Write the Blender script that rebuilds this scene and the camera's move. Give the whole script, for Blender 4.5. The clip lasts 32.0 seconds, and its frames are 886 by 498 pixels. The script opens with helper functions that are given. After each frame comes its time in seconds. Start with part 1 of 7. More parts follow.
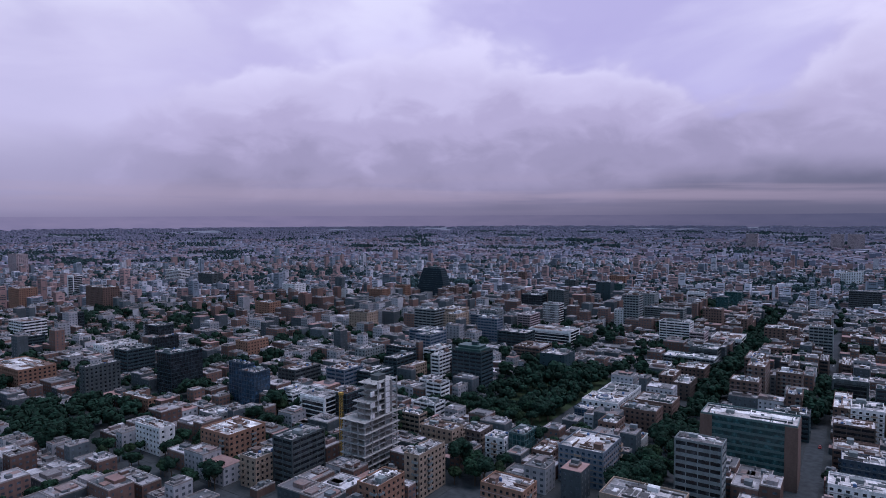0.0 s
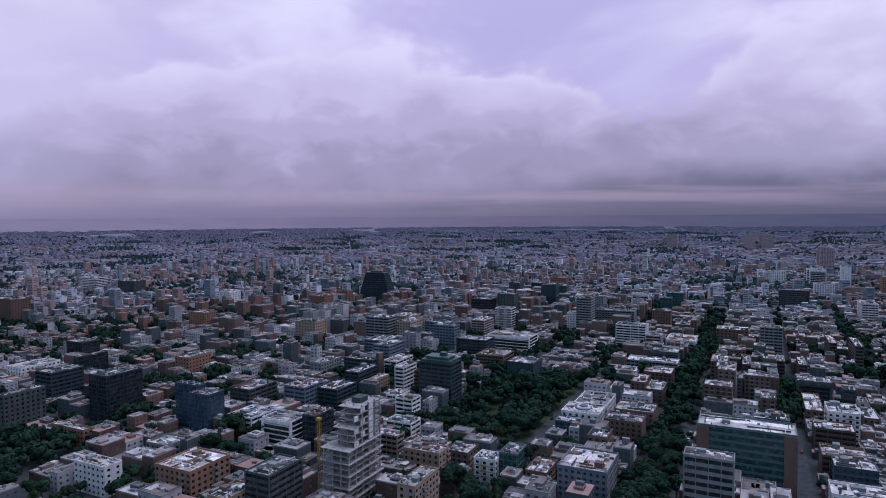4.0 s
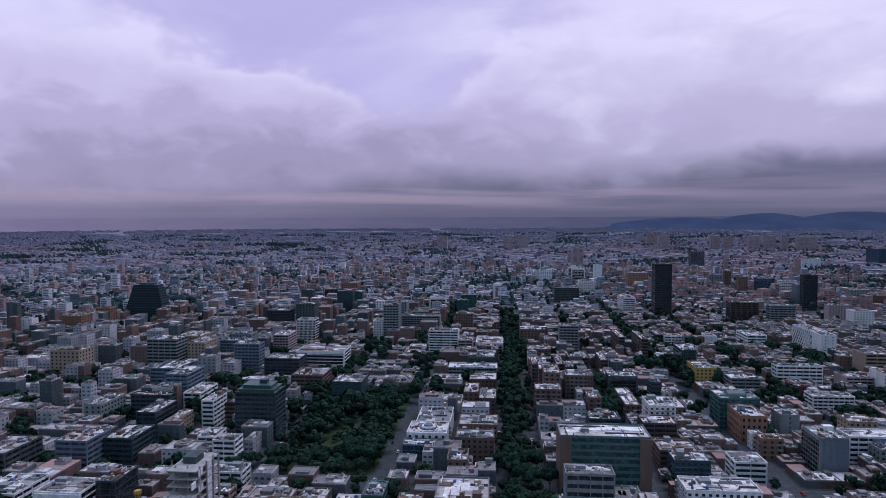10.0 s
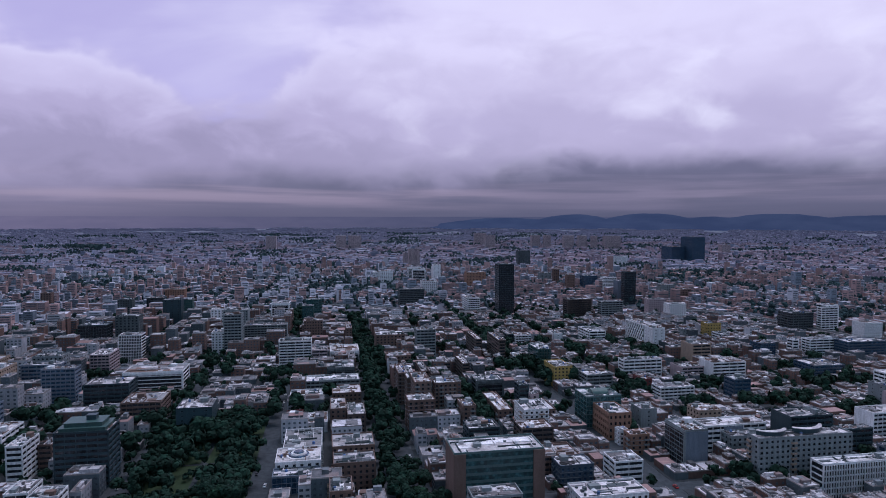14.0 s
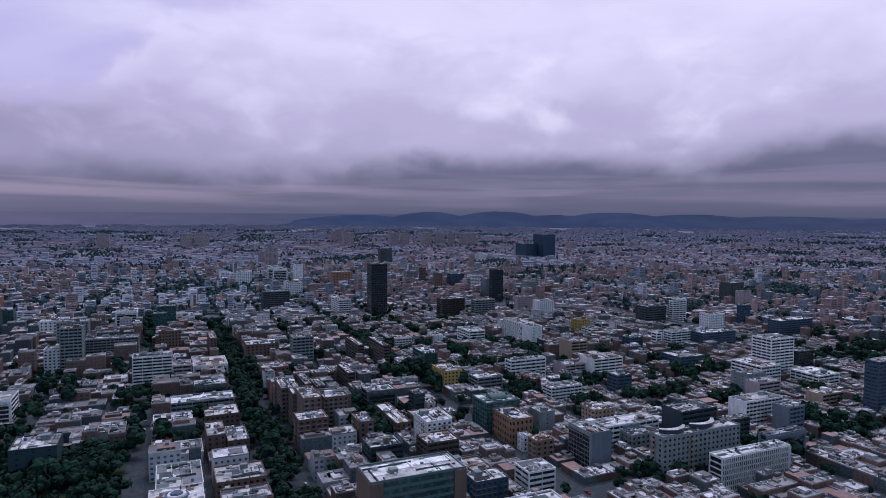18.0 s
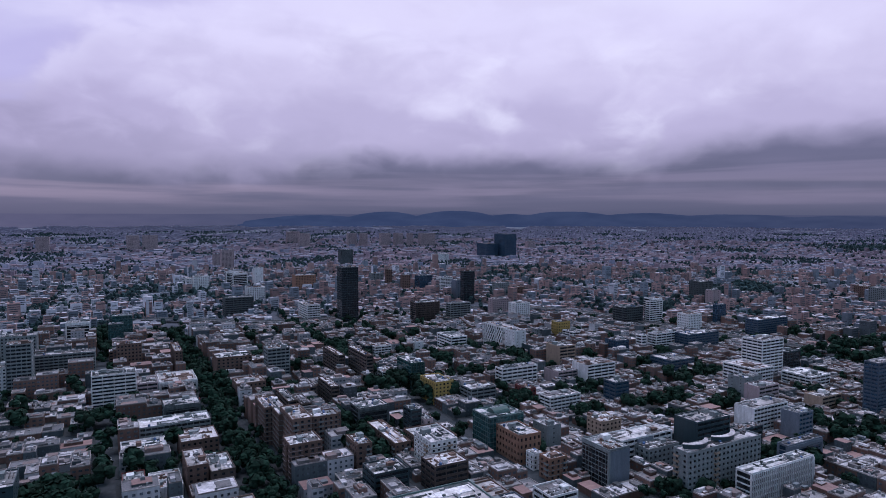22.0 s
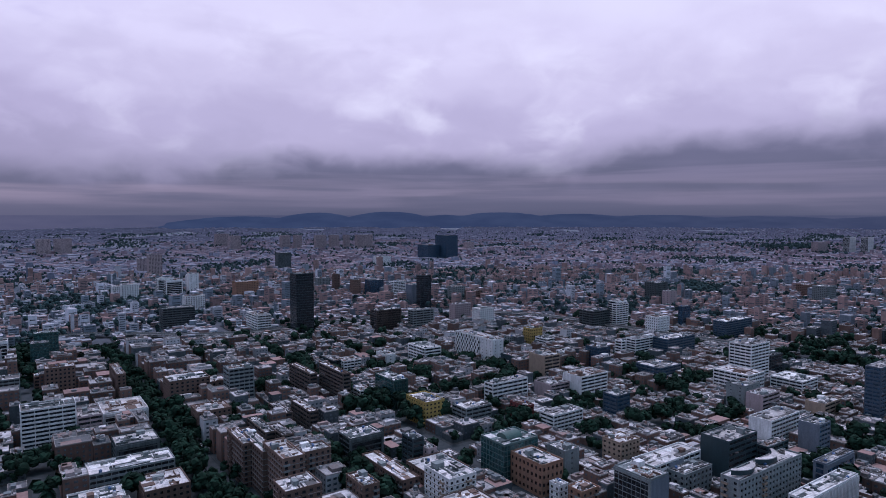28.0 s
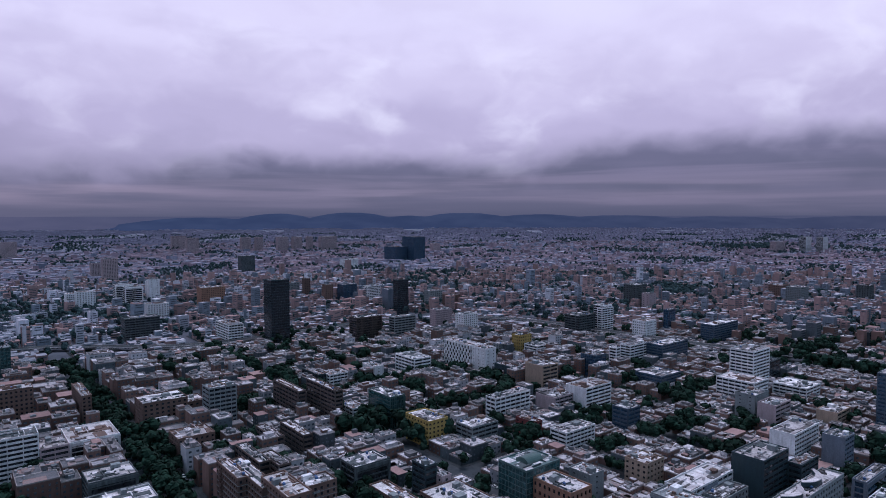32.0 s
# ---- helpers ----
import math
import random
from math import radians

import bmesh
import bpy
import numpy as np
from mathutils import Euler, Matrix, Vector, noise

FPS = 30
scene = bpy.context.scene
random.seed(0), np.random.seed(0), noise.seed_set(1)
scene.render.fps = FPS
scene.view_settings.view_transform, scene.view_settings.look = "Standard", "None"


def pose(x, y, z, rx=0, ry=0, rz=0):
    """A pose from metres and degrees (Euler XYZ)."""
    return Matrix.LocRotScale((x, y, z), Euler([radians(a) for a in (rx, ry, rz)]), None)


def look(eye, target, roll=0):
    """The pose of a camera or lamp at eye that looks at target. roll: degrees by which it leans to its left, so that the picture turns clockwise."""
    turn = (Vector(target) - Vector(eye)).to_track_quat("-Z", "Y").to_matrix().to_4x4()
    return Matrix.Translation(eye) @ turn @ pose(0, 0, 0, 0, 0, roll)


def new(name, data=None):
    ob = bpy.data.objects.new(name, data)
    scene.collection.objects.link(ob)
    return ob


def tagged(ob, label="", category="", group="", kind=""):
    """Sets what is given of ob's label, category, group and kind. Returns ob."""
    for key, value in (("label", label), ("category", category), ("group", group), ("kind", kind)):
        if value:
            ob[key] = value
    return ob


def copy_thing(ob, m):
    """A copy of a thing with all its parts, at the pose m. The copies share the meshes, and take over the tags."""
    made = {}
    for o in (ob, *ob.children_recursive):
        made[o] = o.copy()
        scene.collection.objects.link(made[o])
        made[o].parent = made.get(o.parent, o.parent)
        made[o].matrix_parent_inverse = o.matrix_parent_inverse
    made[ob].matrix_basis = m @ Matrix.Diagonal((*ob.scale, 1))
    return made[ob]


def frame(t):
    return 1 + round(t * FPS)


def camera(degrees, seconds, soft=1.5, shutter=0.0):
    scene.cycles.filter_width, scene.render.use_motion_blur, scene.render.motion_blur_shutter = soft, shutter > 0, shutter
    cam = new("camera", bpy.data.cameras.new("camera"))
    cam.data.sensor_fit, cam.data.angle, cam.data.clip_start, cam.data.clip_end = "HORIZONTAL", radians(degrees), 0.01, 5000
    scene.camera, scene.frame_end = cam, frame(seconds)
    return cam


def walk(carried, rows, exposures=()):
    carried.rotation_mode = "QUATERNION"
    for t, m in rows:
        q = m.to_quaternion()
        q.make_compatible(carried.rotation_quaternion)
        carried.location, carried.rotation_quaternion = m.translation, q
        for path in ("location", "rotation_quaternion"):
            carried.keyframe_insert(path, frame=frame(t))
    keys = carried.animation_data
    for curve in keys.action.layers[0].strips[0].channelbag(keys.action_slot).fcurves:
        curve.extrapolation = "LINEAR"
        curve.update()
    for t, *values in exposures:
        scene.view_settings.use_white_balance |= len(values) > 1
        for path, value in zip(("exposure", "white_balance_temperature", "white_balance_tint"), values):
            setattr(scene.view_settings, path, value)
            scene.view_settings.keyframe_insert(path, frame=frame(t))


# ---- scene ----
cam = camera(70.37, 32.0, soft=0.95)
PATH = [
    (0, look((135.40, -35.89, 145.89), (-201.50, 332.72, 120.95), -0.24)),
    (2, look((113.29, -36.99, 147.48), (-204.61, 348.14, 122.74), -0.30)),
    (3.5, look((96.06, -36.95, 148.63), (-202.86, 363.12, 124.22), -0.36)),
    (5.5, look((73.00, -34.21, 149.17), (-184.38, 393.81, 125.68), -0.24)),
    (6, look((67.53, -33.04, 149.30), (-179.35, 401.17, 126.66), -0.13)),
    (7.5, look((52.04, -28.95, 149.73), (-154.28, 425.93, 127.01), -0.15)),
    (9, look((37.12, -23.33, 151.23), (-119.76, 450.85, 128.04), -0.30)),
    (11, look((17.73, -13.26, 154.15), (-71.23, 478.13, 129.22), -0.06)),
    (13, look((0.00, 0.00, 154.80), (-20.67, 498.97, 130.19), 0.02)),
    (15.5, look((-19.46, 20.14, 156.07), (43.83, 515.46, 130.39), 0.24)),
    (17.5, look((-32.23, 38.21, 157.13), (87.28, 522.99, 130.46), 0.40)),
    (19, look((-41.08, 52.42, 157.76), (102.35, 530.64, 130.73), 0.43)),
    (21, look((-51.64, 72.37, 158.63), (107.03, 545.74, 131.47), 0.19)),
    (23, look((-61.47, 92.95, 159.72), (111.80, 561.18, 132.60), 0.10)),
    (25.5, look((-73.51, 119.03, 160.05), (122.31, 578.28, 132.95), 0.01)),
    (27.5, look((-82.32, 140.93, 160.43), (131.71, 592.00, 133.45), -0.03)),
    (28, look((-84.30, 146.40, 160.64), (134.45, 595.22, 134.11), 0.01)),
    (30, look((-90.89, 168.21, 162.06), (142.47, 609.64, 135.88), -0.15)),
    (32, look((-97.39, 190.90, 163.71), (150.40, 624.38, 137.42), -0.10)),
]
walk(cam, PATH, exposures=[(0, 0.0, 5850, 11), (32, 0.0, 5850, 11)])

# ---- sky and light ----
SKY_STRENGTH = 1.0
SUN_ELEVATION, SUN_TURN = radians(74), radians(30)

world = bpy.data.worlds.new("sky")
scene.world = world
world.use_nodes = True
W = world.node_tree
W.nodes.clear()


def wmath(op, a, b=None, c=None):
    nd = W.nodes.new("ShaderNodeMath")
    nd.operation = op
    for i, v in enumerate((a, b, c)):
        if v is None:
            continue
        if isinstance(v, (int, float)):
            nd.inputs[i].default_value = v
        else:
            W.links.new(v, nd.inputs[i])
    return nd.outputs[0]


def wramp(value, lo, hi, out_lo=0.0, out_hi=1.0):
    nd = W.nodes.new("ShaderNodeMapRange")
    nd.interpolation_type = "SMOOTHSTEP"
    W.links.new(value, nd.inputs[0])
    for i, v in enumerate((lo, hi, out_lo, out_hi)):
        nd.inputs[i + 1].default_value = v
    return nd.outputs[0]


def wmix(fac, a, b):
    nd = W.nodes.new("ShaderNodeMix")
    nd.data_type = "RGBA"
    if isinstance(fac, (int, float)):
        nd.inputs[0].default_value = fac
    else:
        W.links.new(fac, nd.inputs[0])
    for i, v in ((6, a), (7, b)):
        if isinstance(v, tuple):
            nd.inputs[i].default_value = (*v, 1)
        else:
            W.links.new(v, nd.inputs[i])
    return nd.outputs[2]


def wnoise(vector, scale, detail=6.0, rough=0.55, warp=0.0):
    nd = W.nodes.new("ShaderNodeTexNoise")
    W.links.new(vector, nd.inputs["Vector"])
    nd.inputs["Scale"].default_value = scale
    nd.inputs["Detail"].default_value = detail
    nd.inputs["Roughness"].default_value = rough
    nd.inputs["Distortion"].default_value = warp
    return nd.outputs["Fac"]


coords = W.nodes.new("ShaderNodeTexCoord")
sep = W.nodes.new("ShaderNodeSeparateXYZ")
W.links.new(coords.outputs["Generated"], sep.inputs[0])
dx, dy, dz = sep.outputs
az = wmath("MULTIPLY", wmath("ARCTAN2", dx, dy), 57.29578)      # degrees to the right of north
el = wmath("MULTIPLY", wmath("ARCSINE", dz), 57.29578)          # degrees above the horizon


def wvec(x, y, z=0.0):
    nd = W.nodes.new("ShaderNodeCombineXYZ")
    for i, v in enumerate((x, y, z)):
        if isinstance(v, (int, float)):
            nd.inputs[i].default_value = v
        else:
            W.links.new(v, nd.inputs[i])
    return nd.outputs[0]


def wcurve(value, lo, hi, stops, kind="EASE"):
    """A smooth curve through (value, height) stops; heights between 0 and 1."""
    nd = W.nodes.new("ShaderNodeValToRGB")
    nd.color_ramp.interpolation = kind
    els = nd.color_ramp.elements
    while len(els) < len(stops):
        els.new(0.5)
    for e, (v, h) in zip(els, stops):
        e.position = (v - lo) / (hi - lo)
        e.color = (h, h, h, 1) if isinstance(h, (int, float)) else (*h, 1)
    W.links.new(wmath("DIVIDE", wmath("SUBTRACT", value, lo), hi - lo), nd.inputs[0])
    return nd.outputs[0]


def wsum(*terms):
    out = terms[0]
    for term in terms[1:]:
        out = wmath("ADD", out, term)
    return out


def centred(value, gain, middle=0.5):
    return wmath("MULTIPLY", wmath("SUBTRACT", value, middle), gain)


def cells(vector, scale, detail=2.0):
    """Rounded heads: high in the middle of each cell."""
    nd = W.nodes.new("ShaderNodeTexVoronoi")
    nd.feature = "SMOOTH_F1"
    nd.inputs["Scale"].default_value, nd.inputs["Detail"].default_value, nd.inputs["Roughness"].default_value = scale, detail, 0.5
    nd.inputs["Smoothness"].default_value = 0.6
    W.links.new(vector, nd.inputs["Vector"])
    return wmath("SUBTRACT", 0.45, nd.outputs["Distance"])


# Directions are bent a little by slow noise, so that no edge runs straight.
angles = wvec(wmath("MULTIPLY", az, 0.1), wmath("MULTIPLY", el, 0.16))
bend_noise = W.nodes.new("ShaderNodeTexNoise")
bend_noise.inputs["Scale"].default_value, bend_noise.inputs["Detail"].default_value = 1.3, 3.0
W.links.new(angles, bend_noise.inputs["Vector"])
bent_v = W.nodes.new("ShaderNodeVectorMath")
bent_v.operation = "MULTIPLY_ADD"
bent_v.inputs[1].default_value = (0.5, 0.35, 0.0)
W.links.new(bend_noise.outputs["Color"], bent_v.inputs[0])
W.links.new(angles, bent_v.inputs[2])
bent = bent_v.outputs[0]
n_lump = wnoise(bent, 0.9, 4, 0.5, 0.2)
n_mid = wnoise(bent, 2.2, 5, 0.52, 0.3)
n_fine = wnoise(bent, 6.0, 5, 0.55, 0.4)
n_veil = wnoise(wvec(wmath("MULTIPLY", az, 0.05), wmath("MULTIPLY", el, 0.16), 7.0), 1.0, 4, 0.5, 0.4)
n_streak = wnoise(wvec(wmath("MULTIPLY", az, 0.035), wmath("MULTIPLY", el, 0.62), 3.0), 1.2, 4, 0.5, 0.3)
heads = cells(bent, 1.15, 3.0)
edge = wsum(centred(heads, 4.2, 0.1), centred(n_lump, 5.0), centred(n_mid, 2.6), centred(n_fine, 0.9))      # degrees

# highest layer: lavender in the gap over the west bank, white to the far west and the east
az_rough = wsum(az, wmath("MULTIPLY", edge, 2.2), centred(n_veil, 26.0))
back = wcurve(az_rough, -90.0, 70.0, [(-90, (0.62, 0.55, 0.76)), (-74, (0.66, 0.58, 0.80)), (-64, (0.60, 0.52, 0.77)), (-53, (0.74, 0.66, 0.90)), (-42, (0.53, 0.46, 0.74)), (-18, (0.55, 0.48, 0.76)), (-6, (0.74, 0.65, 0.88)), (12, (0.80, 0.71, 0.90)), (34, (0.88, 0.81, 0.97)), (70, (0.80, 0.72, 0.92))])
back = wmix(wmath("MULTIPLY", wramp(n_veil, 0.40, 0.72), 0.35), back, (0.90, 0.83, 0.98))
back = wmix(wmath("MULTIPLY", wramp(wsum(el, edge), 10.0, 18.0), wcurve(az_rough, -90.0, 70.0, [(-90, 0.8), (-72, 0.8), (-66, 0.1), (-58, 0.3), (-53, 0.8), (-47, 0.1), (70, 0.0)])), back, (0.88, 0.82, 0.96))
back = wmix(wramp(el, 9.0, 3.0, 0.0, 0.8), back, (0.36, 0.31, 0.48))

# the west bank: heaped cloud with pale lit tops and a long grey-mauve foot
west_top = wmath("MULTIPLY", wcurve(az, -90.0, 70.0, [(-90, 0.36), (-71, 0.46), (-63, 0.66), (-55, 0.80), (-46, 0.90), (-37, 0.88), (-32, 0.75), (-25, 0.77), (-19.5, 0.60), (-15, 0.66), (-8, 0.92), (10, 1.0), (70, 1.0)]), 20.0)
west_deep = wsum(wmath("SUBTRACT", west_top, el), edge)
west_in = wmath("MULTIPLY", wramp(west_deep, -0.9, 1.3), wramp(az, -76.0, -60.0, 0.25, 1.0))
shade = wsum(el, wmath("MULTIPLY", edge, 0.75), centred(n_mid, 5.0), centred(n_veil, 3.0), wcurve(az, -90.0, 70.0, [(-90, 0.0), (-60, 0.6), (-30, 0.2), (-16, 0.0), (0, 0.7), (30, 1.0), (70, 1.0)]))
mass = wcurve(shade, 0.0, 16.0, [(0.0, (0.30, 0.255, 0.385)), (3.5, (0.38, 0.32, 0.475)), (6.5, (0.51, 0.43, 0.62)), (9.5, (0.64, 0.555, 0.76)), (15.0, (0.78, 0.69, 0.90))])
rim = wmath("MULTIPLY", wmath("MULTIPLY", west_in, wramp(west_deep, 3.2, 0.3)), wramp(el, 7.0, 13.0, 0.0, 0.6))
mass = wmix(rim, mass, (0.84, 0.76, 0.95))
upper = wmix(west_in, back, mass)

# the east mass: white, scalloped below where it hangs over the slate
east = wramp(az, -20.0, 6.0)
east_lit = wcurve(wsum(el, wmath("MULTIPLY", edge, 0.7)), 0.0, 20.0, [(0.0, (0.36, 0.31, 0.46)), (6.0, (0.56, 0.48, 0.67)), (10.0, (0.72, 0.63, 0.82)), (14.0, (0.84, 0.75, 0.94)), (20.0, (0.86, 0.78, 0.96))])
east_lit = wmix(wmath("MULTIPLY", wramp(wsum(n_lump, centred(n_mid, 0.35)), 0.48, 0.78), wramp(el, 4.5, 9.0, 0.5, 0.85)), east_lit, (0.94, 0.87, 1.01))
east_lit = wmix(wmath("MULTIPLY", wramp(wsum(n_veil, centred(n_mid, 0.3)), 0.56, 0.30), wramp(az, 30.0, 0.0, 0.3, 0.6)), east_lit, (0.56, 0.48, 0.66))
upper = wmix(wmath("MULTIPLY", east, wramp(el, 20.0, 13.0, 0.35, 0.85)), upper, east_lit)

# slate cloud low in the north and east, its upper edge ragged, with white puffs along it
slate_top = wmath("MULTIPLY", wcurve(az, -90.0, 70.0, [(-90, 0.05), (-50, 0.10), (-30, 0.30), (-18, 0.47), (-4, 0.56), (8, 0.63), (34, 0.62), (45, 0.80), (70, 0.74)]), 10.0)
slate_deep = wsum(wmath("SUBTRACT", slate_top, el), wmath("MULTIPLY", edge, 0.62), 0.2)
slate = wcurve(wsum(el, wmath("MULTIPLY", edge, 0.5)), 0.0, 8.0, [(0.0, (0.16, 0.145, 0.235)), (2.0, (0.13, 0.122, 0.20)), (4.5, (0.16, 0.145, 0.235)), (8.0, (0.27, 0.235, 0.36))])
slate = wmix(wramp(n_streak, 0.45, 0.68, 0.0, 0.6), slate, (0.25, 0.21, 0.32))
slate_in = wmath("MULTIPLY", wramp(slate_deep, -1.3, 1.9), wcurve(az, -90.0, 70.0, [(-90, 0.25), (-45, 0.45), (-15, 0.85), (5, 1.0), (70, 1.0)]))
puffs = wmath("MULTIPLY", wmath("MULTIPLY", wramp(slate_deep, -2.6, -0.4), wramp(slate_deep, 1.6, -0.2)), wmath("MULTIPLY", wramp(wsum(heads, centred(n_fine, 0.6)), 0.06, 0.3), wcurve(az, -90.0, 70.0, [(-14, 0.0), (-2, 0.7), (10, 0.85), (34, 0.85), (42, 0.2), (70, 0.2)])))
low = wmix(puffs, wmix(slate_in, upper, slate), (0.80, 0.71, 0.87))

# pale streaks close over the horizon, strongest in the west, and the mist that the plain fades into
pale = wmath("MULTIPLY", wmath("MULTIPLY", wramp(el, 0.0, 1.7), wramp(el, 4.2, 1.7)), wmath("MULTIPLY", wramp(n_streak, 0.36, 0.6), wcurve(az, -90.0, 70.0, [(-90, 0.42), (-20, 0.5), (0, 0.36), (16, 0.16), (70, 0.12)])))
c2 = wmix(pale, low, (0.46, 0.35, 0.45))
MIST = [(-90, (0.25, 0.215, 0.335)), (-55, (0.225, 0.19, 0.30)), (-32, (0.165, 0.145, 0.23)), (-14, (0.11, 0.105, 0.175)), (4, (0.08, 0.086, 0.15)), (70, (0.085, 0.09, 0.155))]
mist_col = wcurve(az, -90.0, 70.0, MIST)
c3 = wmix(wramp(wsum(el, centred(n_streak, 1.2)), 2.7, -0.9, 0.0, 1.0), c2, mist_col)
# unseen cloud added, blue-grey overhead and darker behind, to shape the city's light
c4 = wmix(wramp(el, 26.0, 50.0), c3, (0.175, 0.365, 0.54))
behind = wmath("MULTIPLY", wramp(wmath("ABSOLUTE", az), 95.0, 135.0), wramp(el, 45.0, 15.0))
cloud = wmix(wmath("MULTIPLY", behind, 0.85), c4, (0.21, 0.35, 0.47))
sky_tex = W.nodes.new("ShaderNodeTexSky")
sky_tex.sky_type, sky_tex.sun_disc = "NISHITA", False
sky_tex.sun_elevation, sky_tex.sun_rotation = SUN_ELEVATION, SUN_TURN
blue = W.nodes.new("ShaderNodeVectorMath")
blue.operation = "SCALE"
W.links.new(sky_tex.outputs[0], blue.inputs[0])
blue.inputs["Scale"].default_value = 0.06
sky_col = wmix(0.08, cloud, blue.outputs[0])
bg = W.nodes.new("ShaderNodeBackground")
W.links.new(sky_col, bg.inputs[0])
bg.inputs[1].default_value = SKY_STRENGTH
wout = W.nodes.new("ShaderNodeOutputWorld")
W.links.new(bg.outputs[0], wout.inputs[0])

sun_data = bpy.data.lights.new("sun", "SUN")
sun_data.energy, sun_data.angle, sun_data.color = 1.9, radians(40), (1.04, 0.92, 1.0)
sun = new("sun", sun_data)
sun.matrix_world = look((172 * math.sin(SUN_TURN), 172 * math.cos(SUN_TURN), 600), (0, 0, 0))
# ---- materials ----


def material(name):
    m = bpy.data.materials.new(name)
    m.use_nodes = True
    nt = m.node_tree
    return m, nt, nt.nodes["Principled BSDF"]


def nnode(nt, kind, **inputs):
    nd = nt.nodes.new(kind)
    for key, value in inputs.items():
        nd.inputs[key.replace("_", " ")].default_value = value
    return nd


def noisy(nt, scale, detail=4.0, stretch=None, rough=0.55):
    tc = nt.nodes.new("ShaderNodeTexCoord")
    src = tc.outputs["Object"]
    if stretch:
        mp = nt.nodes.new("ShaderNodeMapping")
        mp.inputs["Scale"].default_value = stretch
        nt.links.new(src, mp.inputs[0])
        src = mp.outputs[0]
    nd = nnode(nt, "ShaderNodeTexNoise", Scale=scale, Detail=detail, Roughness=rough)
    nt.links.new(src, nd.inputs["Vector"])
    return nd.outputs["Fac"]


def ramp(nt, fac, stops):
    nd = nt.nodes.new("ShaderNodeValToRGB")
    els = nd.color_ramp.elements
    while len(els) < len(stops):
        els.new(0.5)
    for e, (pos, col) in zip(els, stops):
        e.position, e.color = pos, (*col, 1)
    nt.links.new(fac, nd.inputs[0])
    return nd.outputs[0]


def blend(nt, a, b, fac, mode="MIX"):
    nd = nt.nodes.new("ShaderNodeMix")
    nd.data_type, nd.blend_type = "RGBA", mode
    for i, v in ((0, fac), (6, a), (7, b)):
        if isinstance(v, (int, float)):
            nd.inputs[i].default_value = v
        elif isinstance(v, tuple):
            nd.inputs[i].default_value = (*v, 1)
        else:
            nt.links.new(v, nd.inputs[i])
    return nd.outputs[2]


def scaled(col, k):
    return tuple(min(1.0, c * k) for c in col)


def surface(name, col, rough=0.85, vary=0.35, grain=1.2, streaks=0.25, island=False, spread=0.3, bump=0.3, metal=0.0, spec=0.3):
    """Paint, render, brick or concrete: tone varies from thing to thing, with grain, weather streaks and stains."""
    m, nt, bs = material(name)
    if island:
        src = nt.nodes.new("ShaderNodeNewGeometry").outputs["Random Per Island"]
    else:
        src = nt.nodes.new("ShaderNodeObjectInfo").outputs["Random"]
    tone = ramp(nt, src, [(0.0, scaled(col, 1 - spread)), (1.0, scaled(col, 1 + spread))])
    g = noisy(nt, grain, 5.0)
    c = blend(nt, tone, ramp(nt, g, [(0.3, scaled(col, 0.45)), (0.7, scaled(col, 1.25))]), vary)
    st = noisy(nt, 0.35, 5.0, (1.6, 1.6, 0.3))
    c = blend(nt, c, ramp(nt, st, [(0.35, (0.25, 0.24, 0.23)), (0.62, (1, 1, 1))]), streaks, "MULTIPLY")
    nt.links.new(c, bs.inputs["Base Color"])
    bs.inputs["Roughness"].default_value, bs.inputs["Metallic"].default_value = rough, metal
    bs.inputs["Specular IOR Level"].default_value = spec
    if bump:
        bp = nnode(nt, "ShaderNodeBump", Strength=bump, Distance=0.05)
        nt.links.new(noisy(nt, 9.0, 3.0), bp.inputs["Height"])
        nt.links.new(bp.outputs[0], bs.inputs["Normal"])
    return m


def roofing(name, col, dirt, island=False, spread=0.25):
    """Flat roofs: membrane or screed with ponding stains, seams and soot."""
    m, nt, bs = material(name)
    geo = nt.nodes.new("ShaderNodeNewGeometry") if island else nt.nodes.new("ShaderNodeObjectInfo")
    tone = ramp(nt, geo.outputs["Random Per Island" if island else "Random"], [(0.0, scaled(col, 1 - spread)), (0.5, col), (1.0, scaled(col, 1 + spread))])
    big, small = noisy(nt, 0.12, 6.0, rough=0.65), noisy(nt, 0.9, 5.0)
    c = blend(nt, tone, dirt, ramp(nt, big, [(0.42, (0, 0, 0)), (0.66, (0.85, 0.85, 0.85))]))
    c = blend(nt, c, ramp(nt, small, [(0.3, (0.45, 0.44, 0.45)), (0.6, (1, 1, 1))]), 0.7, "MULTIPLY")
    nt.links.new(c, bs.inputs["Base Color"])
    bs.inputs["Roughness"].default_value = 0.8
    return m


def glazing(name, col, rough=0.12, island=False):
    """Dark window glass; uneven tone painted in for blinds and lit or unlit rooms."""
    m, nt, bs = material(name)
    tone = noisy(nt, 0.45, 2.0, (1.0, 1.0, 0.9))
    c = ramp(nt, tone, [(0.35, scaled(col, 0.5)), (0.55, col), (0.72, scaled(col, 2.4))])
    nt.links.new(c, bs.inputs["Base Color"])
    bs.inputs["Roughness"].default_value = rough
    bs.inputs["Specular IOR Level"].default_value = 0.5
    wav = nnode(nt, "ShaderNodeBump", Strength=0.06, Distance=0.1)
    nt.links.new(noisy(nt, 0.6, 2.0), wav.inputs["Height"])
    nt.links.new(wav.outputs[0], bs.inputs["Normal"])
    return m


